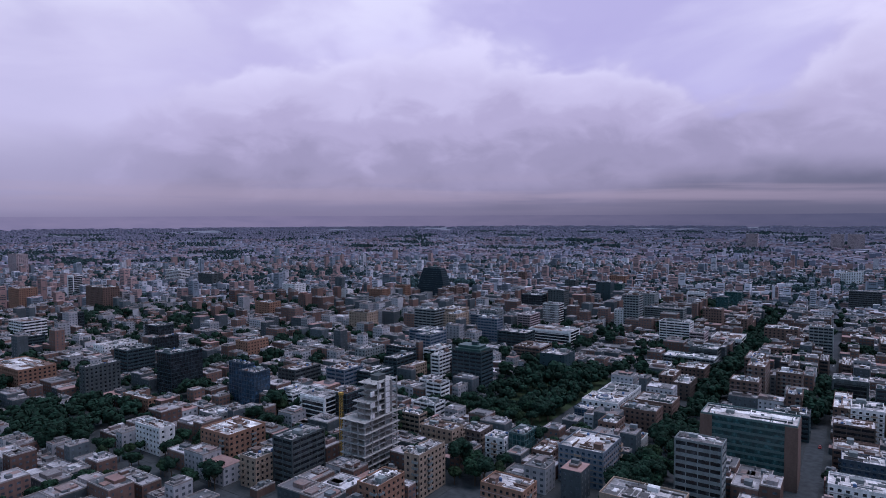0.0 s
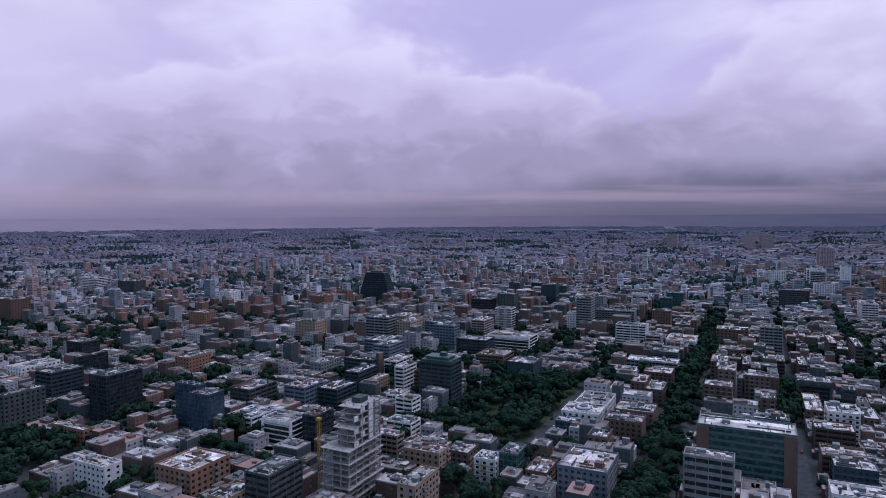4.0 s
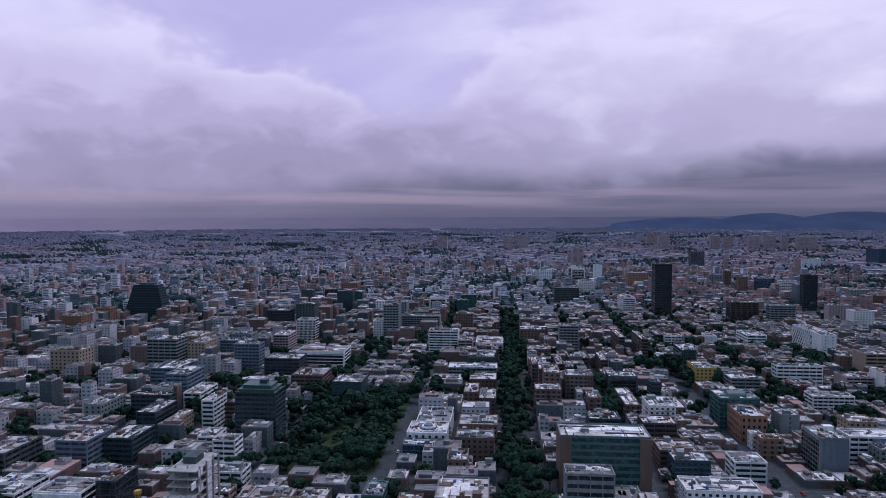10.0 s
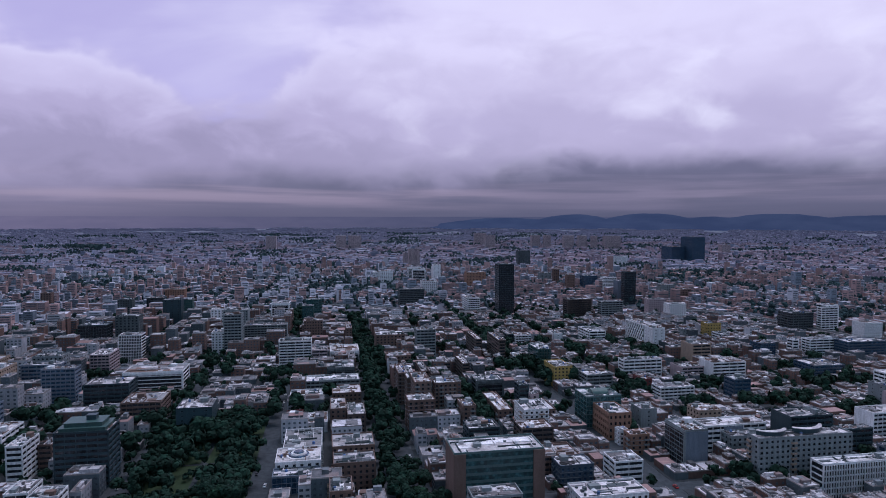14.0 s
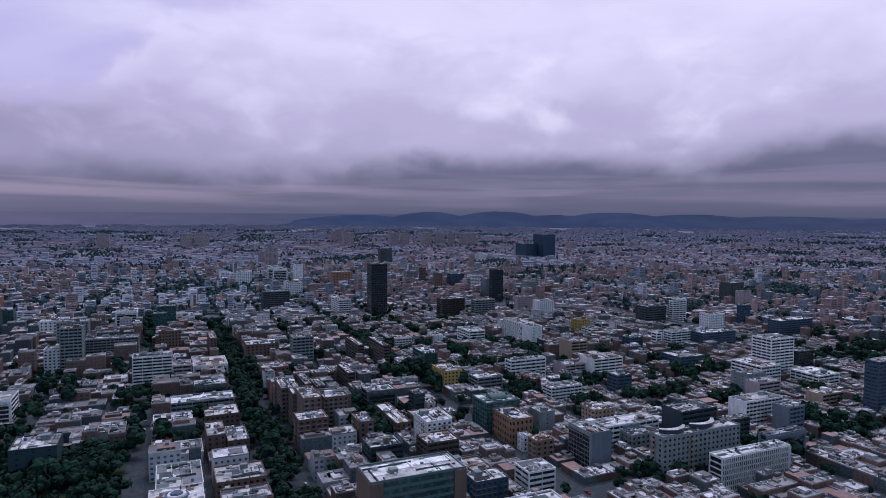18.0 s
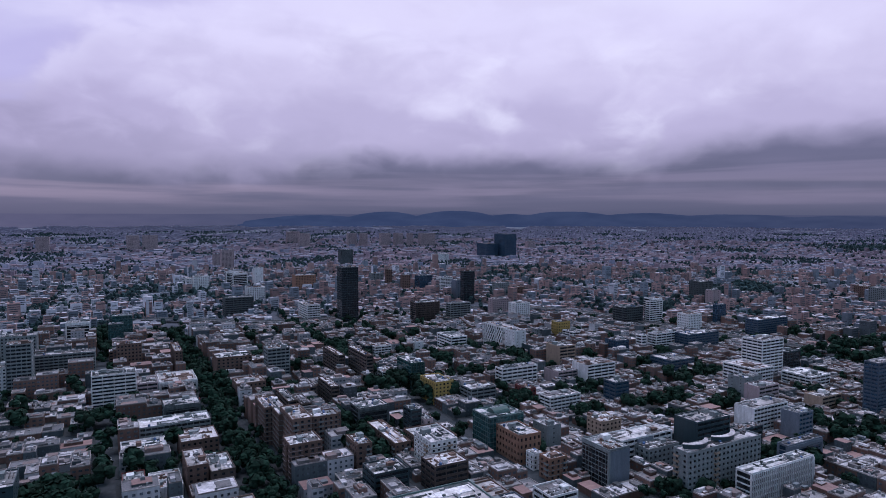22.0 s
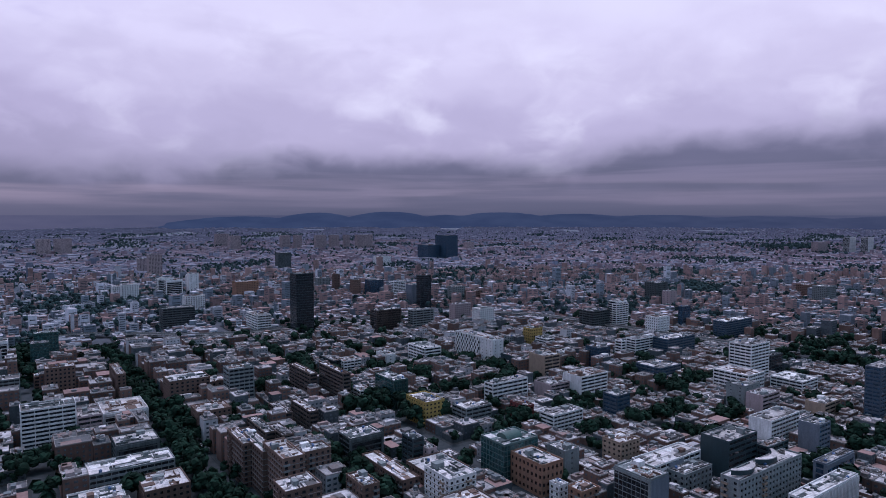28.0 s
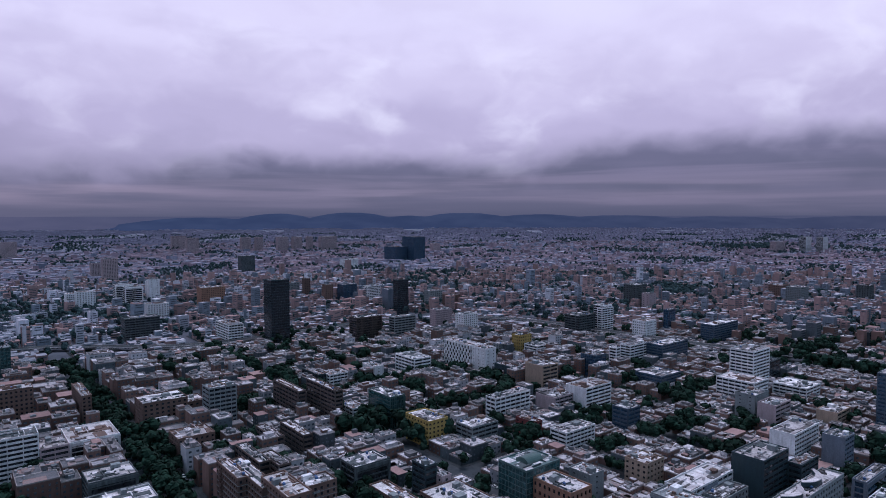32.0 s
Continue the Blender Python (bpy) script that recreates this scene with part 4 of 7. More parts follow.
building("apartment_building", -247.2, 391.4, 21.9, 7.2, 17.2, 5, "BR", "r", "E", "five-storey red-brown brick block with ribbon windows on every floor")
building("office_building", -344.8, 461.4, 25.4, 30.0, 23.6, 7, "BG", "r", "E", "seven-storey blue-grey block with ribbon windows on every floor")
building("office_building", -296.5, 376.6, 30.5, 8.0, 23.6, 7, "KB", "r", "E", "seven-storey black glass and steel block with ribbon windows on every floor")
building("apartment_building", -264.1, 363.7, 7.7, 24.9, 13.9, 4, "TN", "p", "E", "four-storey tan stone-clad block with rows of punched windows")
building("office_building", -219.5, 336.7, 11.6, 17.7, 13.9, 4, "WH", "r", "E", "four-storey white painted block with ribbon windows on every floor")
building("apartment_building", -397.1, 567.6, 26.5, 30.0, 30.2, 9, "TN", "p", "E", "nine-storey tan stone-clad block with rows of punched windows")
building("office_building", -344.3, 564.1, 31.9, 13.3, 26.9, 8, "BG", "r", "E", "eight-storey blue-grey block with ribbon windows on every floor")
building("office_building", -326.2, 632.7, 18.0, 30.0, 22.5, 7, "PK", "r", "E", "seven-storey pale pink rendered block with ribbon windows on every floor")
building("office_building", -248.9, 571.2, 49.5, 28.8, 20.4, 6, "WH", "f", "E", "six-storey white painted block with dark glazing inside broad frames")
building("office_building", -262.8, 516.9, 33.6, 23.9, 23.6, 7, "KB", "r", "E", "seven-storey black glass and steel block with ribbon windows on every floor")
building("apartment_building", -223.4, 490.9, 28.4, 30.0, 17.2, 5, "BR", "r", "E", "five-storey red-brown brick block with ribbon windows on every floor")
building("office_building", -170.8, 453.4, 23.7, 25.1, 23.6, 7, "KB", "x", "E", "seven-storey black glass and steel block with plain blank walls")
building("office_building", -338.0, 725.8, 25.4, 21.6, 18.7, 6, "KB", "r", "E", "six-storey black glass and steel block with ribbon windows on every floor")
building("office_building", -197.9, 754.8, 49.0, 18.0, 29.0, 10, "GR", "r", "E", "ten-storey grey concrete block with ribbon windows on every floor")
building("office_building", -226.7, 723.7, 19.1, 21.6, 46.4, 14, "GR", "r", "E", "fourteen-storey grey concrete block with ribbon windows on every floor")
building("office_building", -244.9, 728.6, 14.2, 18.0, 25.3, 8, "WH", "p", "E", "eight-storey white painted block with rows of punched windows")
building("office_building", -142.7, 654.4, 32.6, 19.8, 29.7, 10, "WH", "r", "E", "ten-storey white painted block with ribbon windows on every floor")
building("office_building", -118.4, 656.1, 15.8, 21.6, 20.4, 6, "PK", "r", "W", "six-storey pale pink rendered block with ribbon windows on every floor")
building("office_building", -97.4, 688.9, 30.5, 36.0, 13.9, 4, "WH", "f", "W", "four-storey white painted block with dark glazing inside broad frames")
building("office_building", -87.0, 408.1, 23.5, 34.2, 13.9, 4, "WH", "p", "E", "four-storey white painted block with rows of punched windows")
building("office_building", -84.3, 379.4, 26.1, 23.4, 13.9, 4, "WH", "p", "E", "four-storey white painted block with rows of punched windows", fine=True)
building("office_building", -81.9, 361.2, 26.5, 12.2, 10.7, 3, "BG", "c", "E", "three-storey blue-grey block with a gridded curtain wall")
building("apartment_building", -55.0, 404.0, 26.2, 23.4, 13.9, 4, "BR", "p", "W", "four-storey red-brown brick block with rows of punched windows")
building("apartment_building", -49.8, 366.1, 23.9, 18.0, 17.2, 5, "BR", "p", "W", "five-storey red-brown brick block with rows of punched windows", fine=True)
building("apartment_building", -52.4, 328.8, 11.7, 18.0, 17.2, 5, "BR", "p", "W", "five-storey red-brown brick block with rows of punched windows", fine=True)
building("office_building", -38.7, 335.1, 10.2, 18.0, 7.4, 2, "WH", "x", "W", "two-storey white painted block with plain blank walls")
building("apartment_building", -73.9, 472.1, 11.3, 28.8, 17.2, 5, "BR", "p", "W", "five-storey red-brown brick block with rows of punched windows")
building("apartment_building", -60.3, 469.2, 13.3, 28.8, 13.9, 4, "BD", "p", "W", "four-storey dark brown brick block with rows of punched windows")
building("apartment_building", -74.1, 523.5, 23.3, 25.2, 13.9, 4, "BR", "p", "W", "four-storey red-brown brick block with rows of punched windows")
building("office_building", -90.9, 560.9, 46.0, 21.6, 13.9, 4, "GR", "r", "W", "four-storey grey concrete block with ribbon windows on every floor")
building("office_building", -107.1, 525.0, 26.2, 18.0, 10.7, 3, "WH", "r", "E", "three-storey white painted block with ribbon windows on every floor")
building("office_building", -106.2, 470.9, 12.0, 32.4, 7.4, 2, "RD", "p", "E", "two-storey dark red block with rows of punched windows")
building("office_building", -89.7, 469.1, 16.6, 25.2, 7.4, 2, "WH", "x", "W", "two-storey white painted block with plain blank walls")
building("office_building", 28.2, 335.8, 48.1, 21.5, 35.5, 9, "TL", "s", "W", "nine-storey teal glass block with brown end piers", roof=1)
building("office_building", 22.0, 277.7, 22.3, 11.6, 35.5, 9, "GR", "r", "W", "nine-storey grey concrete block with ribbon windows on every floor", roof=3)
building("apartment_building", 71.1, 384.3, 22.5, 21.6, 13.9, 4, "BR", "r", "W", "four-storey red-brown brick block with ribbon windows on every floor")
building("office_building", 77.3, 366.2, 20.3, 14.4, 13.9, 4, "NB", "p", "W", "four-storey dark blue glass block with rows of punched windows", fine=True)
building("office_building", 87.1, 328.6, 37.5, 18.0, 13.9, 4, "WH", "p", "W", "four-storey white painted block with rows of punched windows", fine=True)
building("office_building", 109.0, 372.1, 17.9, 15.7, 13.9, 4, "WH", "r", "W", "four-storey white painted block with ribbon windows on every floor")
building("office_building", 28.8, 423.0, 21.1, 18.0, 17.2, 5, "KB", "r", "W", "five-storey black glass and steel block with ribbon windows on every floor")
building("apartment_building", 63.9, 422.1, 22.0, 18.0, 17.2, 5, "BD", "r", "W", "five-storey dark brown brick block with ribbon windows on every floor")
building("office_building", -634.1, 154.7, 17.8, 25.0, 23.6, 7, "KB", "r", "E", "seven-storey black glass and steel block with ribbon windows on every floor")
building("apartment_building", -504.6, 117.2, 56.4, 30.0, 20.4, 6, "OR", "p", "E", "six-storey orange brick block with rows of punched windows")
building("office_building", -407.8, 147.5, 8.6, 28.5, 29.5, 9, "GD", "p", "E", "nine-storey dark grey concrete block with rows of punched windows")
building("office_building", -556.3, 213.8, 21.6, 35.9, 17.2, 5, "WH", "p", "E", "five-storey white painted block with rows of punched windows")
building("office_building", -467.6, 198.1, 21.6, 27.3, 26.9, 8, "KB", "r", "E", "eight-storey black glass and steel block with ribbon windows on every floor")
building("office_building", -521.1, 248.5, 7.0, 30.0, 23.6, 7, "KB", "c", "E", "seven-storey black glass and steel block with a gridded curtain wall")
building("office_building", -384.9, 202.5, 19.8, 30.0, 35.3, 11, "KB", "c", "E", "eleven-storey black glass and steel block with a gridded curtain wall")
building("apartment_building", -449.8, 309.0, 18.4, 27.2, 20.8, 6, "OR", "p", "E", "six-storey orange brick block with rows of punched windows")
building("office_building", -318.3, 221.7, 22.6, 7.0, 31.8, 10, "NB", "c", "E", "ten-storey dark blue glass block with a gridded curtain wall")
building("office_building", -293.8, 218.4, 18.0, 15.2, 30.2, 9, "NB", "c", "E", "nine-storey dark blue glass block with a gridded curtain wall")
building("apartment_building", -347.5, 154.0, 33.0, 7.0, 13.9, 4, "OR", "p", "E", "four-storey orange brick block with rows of punched windows")
building("office_building", -262.3, 129.4, 25.8, 10.7, 17.2, 5, "WH", "p", "E", "five-storey white painted block with rows of punched windows")
building("office_building", -277.6, 179.8, 20.6, 16.6, 10.7, 3, "GR", "p", "E", "three-storey grey concrete block with rows of punched windows")
building("apartment_building", -213.1, 155.6, 26.3, 27.1, 20.4, 6, "OR", "p", "E", "six-storey orange brick block with rows of punched windows", fine=True)
building("apartment_building", -169.5, 148.2, 12.5, 19.0, 17.2, 5, "TN", "p", "E", "five-storey tan stone-clad block with rows of punched windows", fine=True)
building("office_building", -157.5, 164.7, 15.4, 24.8, 26.9, 8, "GD", "r", "E", "eight-storey dark grey concrete block with ribbon windows on every floor")
building("office_building", -313.3, 273.1, 20.2, 30.0, 20.4, 6, "GD", "r", "E", "six-storey dark grey concrete block with ribbon windows on every floor")
building("office_building", -283.1, 297.5, 20.5, 23.5, 20.4, 6, "BG", "r", "E", "six-storey blue-grey block with ribbon windows on every floor")
building("office_building", -265.9, 317.2, 18.5, 26.6, 17.2, 5, "KB", "r", "E", "five-storey black glass and steel block with ribbon windows on every floor")
building("office_building", -329.3, 365.9, 12.8, 30.0, 20.4, 6, "GR", "p", "E", "six-storey grey concrete block with rows of punched windows")
building("office_building", -279.1, 359.2, 14.2, 30.0, 20.4, 6, "KB", "r", "E", "six-storey black glass and steel block with ribbon windows on every floor")
building("office_building", -311.1, 433.9, 19.0, 30.0, 26.9, 8, "BG", "r", "E", "eight-storey blue-grey block with ribbon windows on every floor")
building("office_building", -247.0, 380.2, 9.1, 22.3, 23.6, 7, "WH", "r", "E", "seven-storey white painted block with ribbon windows on every floor")
building("apartment_building", -367.6, 538.2, 17.8, 30.0, 30.2, 9, "TN", "p", "E", "nine-storey tan stone-clad block with rows of punched windows")
building("office_building", -312.8, 535.1, 26.1, 13.7, 30.2, 9, "BG", "r", "E", "nine-storey blue-grey block with ribbon windows on every floor")
building("office_building", -198.6, 322.7, 14.4, 12.9, 17.2, 5, "WH", "r", "E", "five-storey white painted block with ribbon windows on every floor")
building("office_building", -174.7, 287.6, 19.7, 13.1, 13.9, 4, "WH", "r", "E", "four-storey white painted block with ribbon windows on every floor")
building("apartment_building", -166.9, 262.0, 20.0, 9.3, 13.9, 4, "TN", "r", "E", "four-storey tan stone-clad block with ribbon windows on every floor")
building("apartment_building", -125.3, 247.8, 23.0, 13.0, 17.2, 5, "TN", "p", "E", "five-storey tan stone-clad block with rows of punched windows", fine=True)
building("apartment_building", -94.7, 201.0, 9.8, 24.4, 23.6, 7, "TN", "p", "E", "seven-storey tan stone-clad block with rows of punched windows", fine=True)
building("apartment_building", -89.3, 164.7, 12.6, 21.0, 20.4, 6, "OR", "p", "E", "six-storey orange brick block with rows of punched windows", fine=True)
building("office_building", -82.9, 274.2, 10.5, 17.3, 17.2, 5, "TL", "c", "E", "five-storey teal glass block with a gridded curtain wall")
building("office_building", -93.6, 264.9, 13.1, 12.6, 13.9, 4, "WH", "p", "E", "four-storey white painted block with rows of punched windows", fine=True)
building("apartment_building", -113.1, 266.9, 14.3, 15.8, 13.9, 4, "BD", "p", "E", "four-storey dark brown brick block with rows of punched windows", fine=True)
building("apartment_building", -66.0, 276.5, 12.5, 20.9, 10.7, 3, "BR", "p", "E", "three-storey red-brown brick block with rows of punched windows", fine=True)
building("office_building", -38.1, 276.0, 25.6, 30.0, 20.4, 6, "BG", "p", "E", "six-storey blue-grey block with rows of punched windows", fine=True)
building("apartment_building", -44.3, 207.5, 22.9, 15.5, 17.2, 5, "OR", "p", "E", "five-storey orange brick block with rows of punched windows", fine=True)
building("apartment_building", 10.4, 239.4, 35.6, 21.6, 17.2, 5, "TN", "x", "E", "five-storey tan stone-clad block with plain blank walls")
building("office_building", -273.8, 241.0, 22.2, 25.5, 13.9, 4, "WH", "r", "E", "four-storey white painted block with ribbon windows on every floor")
building("office_building", -230.7, 234.3, 23.7, 17.9, 20.4, 6, "WH", "f", "E", "six-storey white painted block with dark glazing inside broad frames")
building("office_building", -211.9, 245.6, 10.4, 19.7, 23.6, 7, "KB", "c", "E", "seven-storey black glass and steel block with a gridded curtain wall")
# blocks farther off that stand out from the streets round them
FAR_FIRST = len(TAKEN)
building("apartment_building", -572.9, 762.9, 28.9, 21.7, 28.4, 8, "BR", "p", "E", "eight-storey red-brown brick block with rows of punched windows", roof=7, group="distant blocks", rich=1)
building("office_building", -389.9, 739.1, 30.5, 22.9, 32.5, 9, "KB", "c", "E", "nine-storey black glass and steel block with a gridded curtain wall", roof=0, group="distant blocks", rich=1)
building("office_building", -325.7, 690.3, 22.8, 17.1, 29.7, 9, "WH", "v", "E", "nine-storey white painted block with tall vertical fins", roof=1, group="distant blocks", rich=1)
building("office_building", -249.0, 808.5, 29.9, 22.4, 39.2, 12, "GR", "p", "E", "twelve-storey grey concrete block with rows of punched windows", roof=7, group="distant blocks", rich=1)
building("office_building", -177.2, 956.9, 22.8, 17.1, 32.7, 10, "GN", "c", "E", "ten-storey dark green glass block with a gridded curtain wall", roof=3, group="distant blocks", rich=1)
building("apartment_building", -148.0, 785.7, 22.6, 16.9, 29.1, 8, "BR", "p", "E", "eight-storey red-brown brick block with rows of punched windows", roof=0, group="distant blocks", rich=1)
building("office_building", -219.0, 920.7, 25.0, 18.7, 32.4, 9, "WH", "f", "E", "nine-storey white painted block with dark glazing inside broad frames", roof=1, group="distant blocks", rich=1)
building("office_building", -372.3, 968.6, 19.6, 14.7, 31.0, 9, "GN", "p", "E", "nine-storey dark green glass block with rows of punched windows", roof=3, group="distant blocks", rich=1)
building("office_building", -425.9, 989.0, 24.9, 18.7, 31.8, 9, "KB", "c", "E", "nine-storey black glass and steel block with a gridded curtain wall", roof=3, group="distant blocks", rich=1)
building("office_building", -458.3, 959.2, 20.4, 15.3, 32.9, 10, "GD", "p", "E", "ten-storey dark grey concrete block with rows of punched windows", roof=3, group="distant blocks", rich=1)
building("apartment_building", -452.0, 1131.2, 31.9, 24.0, 28.7, 8, "OR", "p", "E", "eight-storey orange brick block with rows of punched windows", roof=5, group="distant blocks", rich=1)
building("apartment_building", -625.8, 1044.3, 15.6, 11.7, 32.2, 9, "BR", "p", "E", "nine-storey red-brown brick block with rows of punched windows", roof=5, group="distant blocks", rich=1)
building("office_building", 359.8, 1171.8, 26.3, 19.7, 38.7, 11, "BG", "x", "W", "eleven-storey blue-grey block with plain blank walls", roof=1, group="distant blocks", rich=1)
building("office_building", 330.4, 1303.4, 29.4, 22.0, 36.4, 11, "NB", "c", "W", "eleven-storey dark blue glass block with a gridded curtain wall", roof=3, group="distant blocks", rich=1)
building("apartment_building", 452.5, 1124.4, 25.0, 18.7, 28.1, 8, "BR", "p", "W", "eight-storey red-brown brick block with rows of punched windows", roof=5, group="distant blocks", rich=1)
building("office_building", 439.6, 1165.5, 26.0, 19.5, 32.2, 9, "GR", "p", "W", "nine-storey grey concrete block with rows of punched windows", roof=7, group="distant blocks", rich=1)
building("apartment_building", 279.6, 1392.9, 12.7, 10.0, 41.8, 12, "BR", "p", "W", "twelve-storey red-brown brick block with rows of punched windows", roof=5, group="distant blocks", rich=1)
building("office_building", -26.0, 1409.9, 28.3, 21.3, 41.9, 12, "WH", "f", "E", "twelve-storey white painted block with dark glazing inside broad frames", roof=0, group="distant blocks", rich=1)
building("office_building", 16.2, 1510.1, 18.7, 14.0, 43.4, 13, "WH", "x", "W", "thirteen-storey white painted block with plain blank walls", roof=0, group="distant blocks", rich=1)
building("office_building", -2.9, 1249.4, 30.9, 23.2, 30.3, 9, "WH", "p", "E", "nine-storey white painted block with rows of punched windows", roof=0, group="distant blocks", rich=1)
building("office_building", -98.8, 1425.6, 28.8, 21.6, 36.1, 11, "WH", "p", "E", "eleven-storey white painted block with rows of punched windows", roof=0, group="distant blocks", rich=1)
building("apartment_building", 99.2, 1381.1, 42.2, 26.0, 36.9, 11, "OR", "p", "W", "eleven-storey orange brick block with rows of punched windows", roof=5, group="distant blocks", rich=1)
building("office_building", -34.9, 1117.3, 43.3, 26.0, 30.2, 9, "GD", "r", "E", "nine-storey dark grey concrete block with ribbon windows on every floor", roof=7, group="distant blocks", rich=1)
building("apartment_building", 295.5, 2992.3, 47.8, 26.0, 62.0, 18, "PK", "p", "W", "tall pale pink rendered block with rows of punched windows", roof=1, group="distant blocks", rich=1)
building("apartment_building", -45.4, 1911.5, 32.4, 24.3, 61.8, 18, "PK", "p", "E", "tall pale pink rendered block with rows of punched windows", roof=1, group="distant blocks", rich=1)
building("apartment_building", 507.1, 2964.5, 40.2, 26.0, 62.0, 18, "PK", "p", "W", "tall pale pink rendered block with rows of punched windows", roof=1, group="distant blocks", rich=1)
building("apartment_building", 560.9, 2953.6, 31.1, 23.3, 62.0, 18, "PK", "p", "W", "tall pale pink rendered block with rows of punched windows", roof=1, group="distant blocks", rich=1)
building("apartment_building", 657.4, 2935.3, 48.4, 26.0, 62.0, 18, "PK", "p", "W", "tall pale pink rendered block with rows of punched windows", roof=1, group="distant blocks", rich=1)
building("apartment_building", 718.5, 2921.2, 39.3, 26.0, 62.0, 18, "PK", "p", "W", "tall pale pink rendered block with rows of punched windows", roof=1, group="distant blocks", rich=1)
building("apartment_building", 770.8, 2904.7, 26.0, 19.5, 62.0, 18, "PK", "p", "W", "tall pale pink rendered block with rows of punched windows", roof=1, group="distant blocks", rich=1)
building("apartment_building", 848.3, 2886.6, 77.3, 26.0, 62.0, 18, "PK", "p", "W", "tall pale pink rendered block with rows of punched windows", roof=1, group="distant blocks", rich=1)
building("office_building", 307.2, 2039.9, 40.1, 26.0, 50.3, 15, "GD", "p", "W", "fifteen-storey dark grey concrete block with rows of punched windows", roof=3, group="distant blocks", rich=1)
building("office_building", 616.0, 2027.9, 51.3, 26.0, 31.6, 9, "WH", "p", "W", "nine-storey white painted block with rows of punched windows", roof=0, group="distant blocks", rich=1)
building("office_building", 264.0, 1440.8, 26.2, 19.6, 30.5, 9, "GR", "p", "W", "nine-storey grey concrete block with rows of punched windows", roof=7, group="distant blocks", rich=1)
building("apartment_building", 289.0, 1294.4, 16.6, 12.5, 38.7, 11, "BR", "p", "W", "eleven-storey red-brown brick block with rows of punched windows", roof=5, group="distant blocks", rich=1)
building("apartment_building", 1238.1, 2598.3, 37.9, 26.0, 35.7, 10, "PK", "p", "W", "ten-storey pale pink rendered block with rows of punched windows", roof=1, group="distant blocks", rich=1)
building("office_building", 544.3, 853.4, 20.8, 15.6, 37.2, 11, "WH", "f", "W", "eleven-storey white painted block with dark glazing inside broad frames", roof=0, group="distant blocks", rich=1)
building("office_building", 753.0, 989.4, 32.7, 24.5, 42.1, 12, "GD", "p", "W", "twelve-storey dark grey concrete block with rows of punched windows", roof=7, group="distant blocks", rich=1)
building("office_building", 546.9, 778.3, 25.8, 19.3, 25.5, 7, "WH", "p", "W", "seven-storey white painted block with rows of punched windows", roof=0, group="distant blocks", rich=1)
building("office_building", 496.7, 847.9, 34.8, 26.0, 28.0, 8, "GD", "r", "W", "eight-storey dark grey concrete block with ribbon windows on every floor", roof=7, group="distant blocks", rich=1)
building("apartment_building", 2385.7, 1754.1, 81.9, 26.0, 45.4, 13, "PK", "p", "W", "thirteen-storey pale pink rendered block with rows of punched windows", roof=1, group="distant blocks", rich=1)
building("office_building", 2505.0, 1709.4, 54.4, 26.0, 62.0, 18, "WH", "v", "W", "tall white painted block with tall vertical fins", roof=0, group="distant blocks", rich=1)
building("office_building", 2534.9, 1657.0, 49.7, 26.0, 62.0, 18, "WH", "v", "W", "tall white painted block with tall vertical fins", roof=0, group="distant blocks", rich=1)
building("office_building", -110.8, 1449.7, 35.2, 26.0, 31.2, 9, "WH", "p", "E", "nine-storey white painted block with rows of punched windows", roof=0, group="distant blocks", rich=1)
building("office_building", -37.1, 1483.9, 30.3, 22.7, 39.4, 12, "WH", "f", "E", "twelve-storey white painted block with dark glazing inside broad frames", roof=0, group="distant blocks", rich=1)
building("office_building", 14.7, 1557.1, 17.3, 13.0, 35.9, 11, "WH", "x", "W", "eleven-storey white painted block with plain blank walls", roof=0, group="distant blocks", rich=1)
building("apartment_building", -68.1, 2114.4, 33.8, 25.3, 39.3, 12, "PK", "p", "E", "twelve-storey pale pink rendered block with rows of punched windows", roof=1, group="distant blocks", rich=1)
building("apartment_building", 264.8, 3182.0, 60.0, 26.0, 60.6, 18, "PK", "p", "W", "tall pale pink rendered block with rows of punched windows", roof=1, group="distant blocks", rich=1)
building("apartment_building", 740.4, 945.7, 19.9, 15.0, 31.0, 9, "PK", "x", "W", "nine-storey pale pink rendered block with plain blank walls", roof=1, group="distant blocks", rich=1)
building("office_building", 1086.2, 931.9, 32.3, 24.2, 27.7, 8, "BR", "p", "W", "eight-storey red-brown brick block with rows of punched windows", roof=5, group="distant blocks", rich=1)
building("office_building", 1042.1, 868.1, 35.6, 26.0, 33.2, 10, "GR", "p", "W", "ten-storey grey concrete block with rows of punched windows", roof=1, group="distant blocks", rich=1)
building("office_building", 1145.9, 803.6, 26.7, 20.0, 36.2, 11, "GD", "p", "W", "eleven-storey dark grey concrete block with rows of punched windows", roof=7, group="distant blocks", rich=1)
building("apartment_building", -1716.8, 406.8, 46.2, 26.0, 59.4, 18, "PK", "p", "E", "tall pale pink rendered block with rows of punched windows", roof=5, group="distant blocks", rich=1)
building("apartment_building", -1005.7, 241.8, 36.2, 26.0, 40.2, 12, "OR", "p", "E", "twelve-storey orange brick block with rows of punched windows", roof=5, group="distant blocks", rich=1)
building("office_building", -1135.4, 355.6, 21.3, 16.0, 43.3, 13, "WH", "f", "E", "thirteen-storey white painted block with dark glazing inside broad frames", roof=0, group="distant blocks", rich=1)
building("apartment_building", -910.9, 324.6, 49.6, 26.0, 41.8, 12, "BR", "p", "E", "twelve-storey red-brown brick block with rows of punched windows", roof=5, group="distant blocks", rich=1)
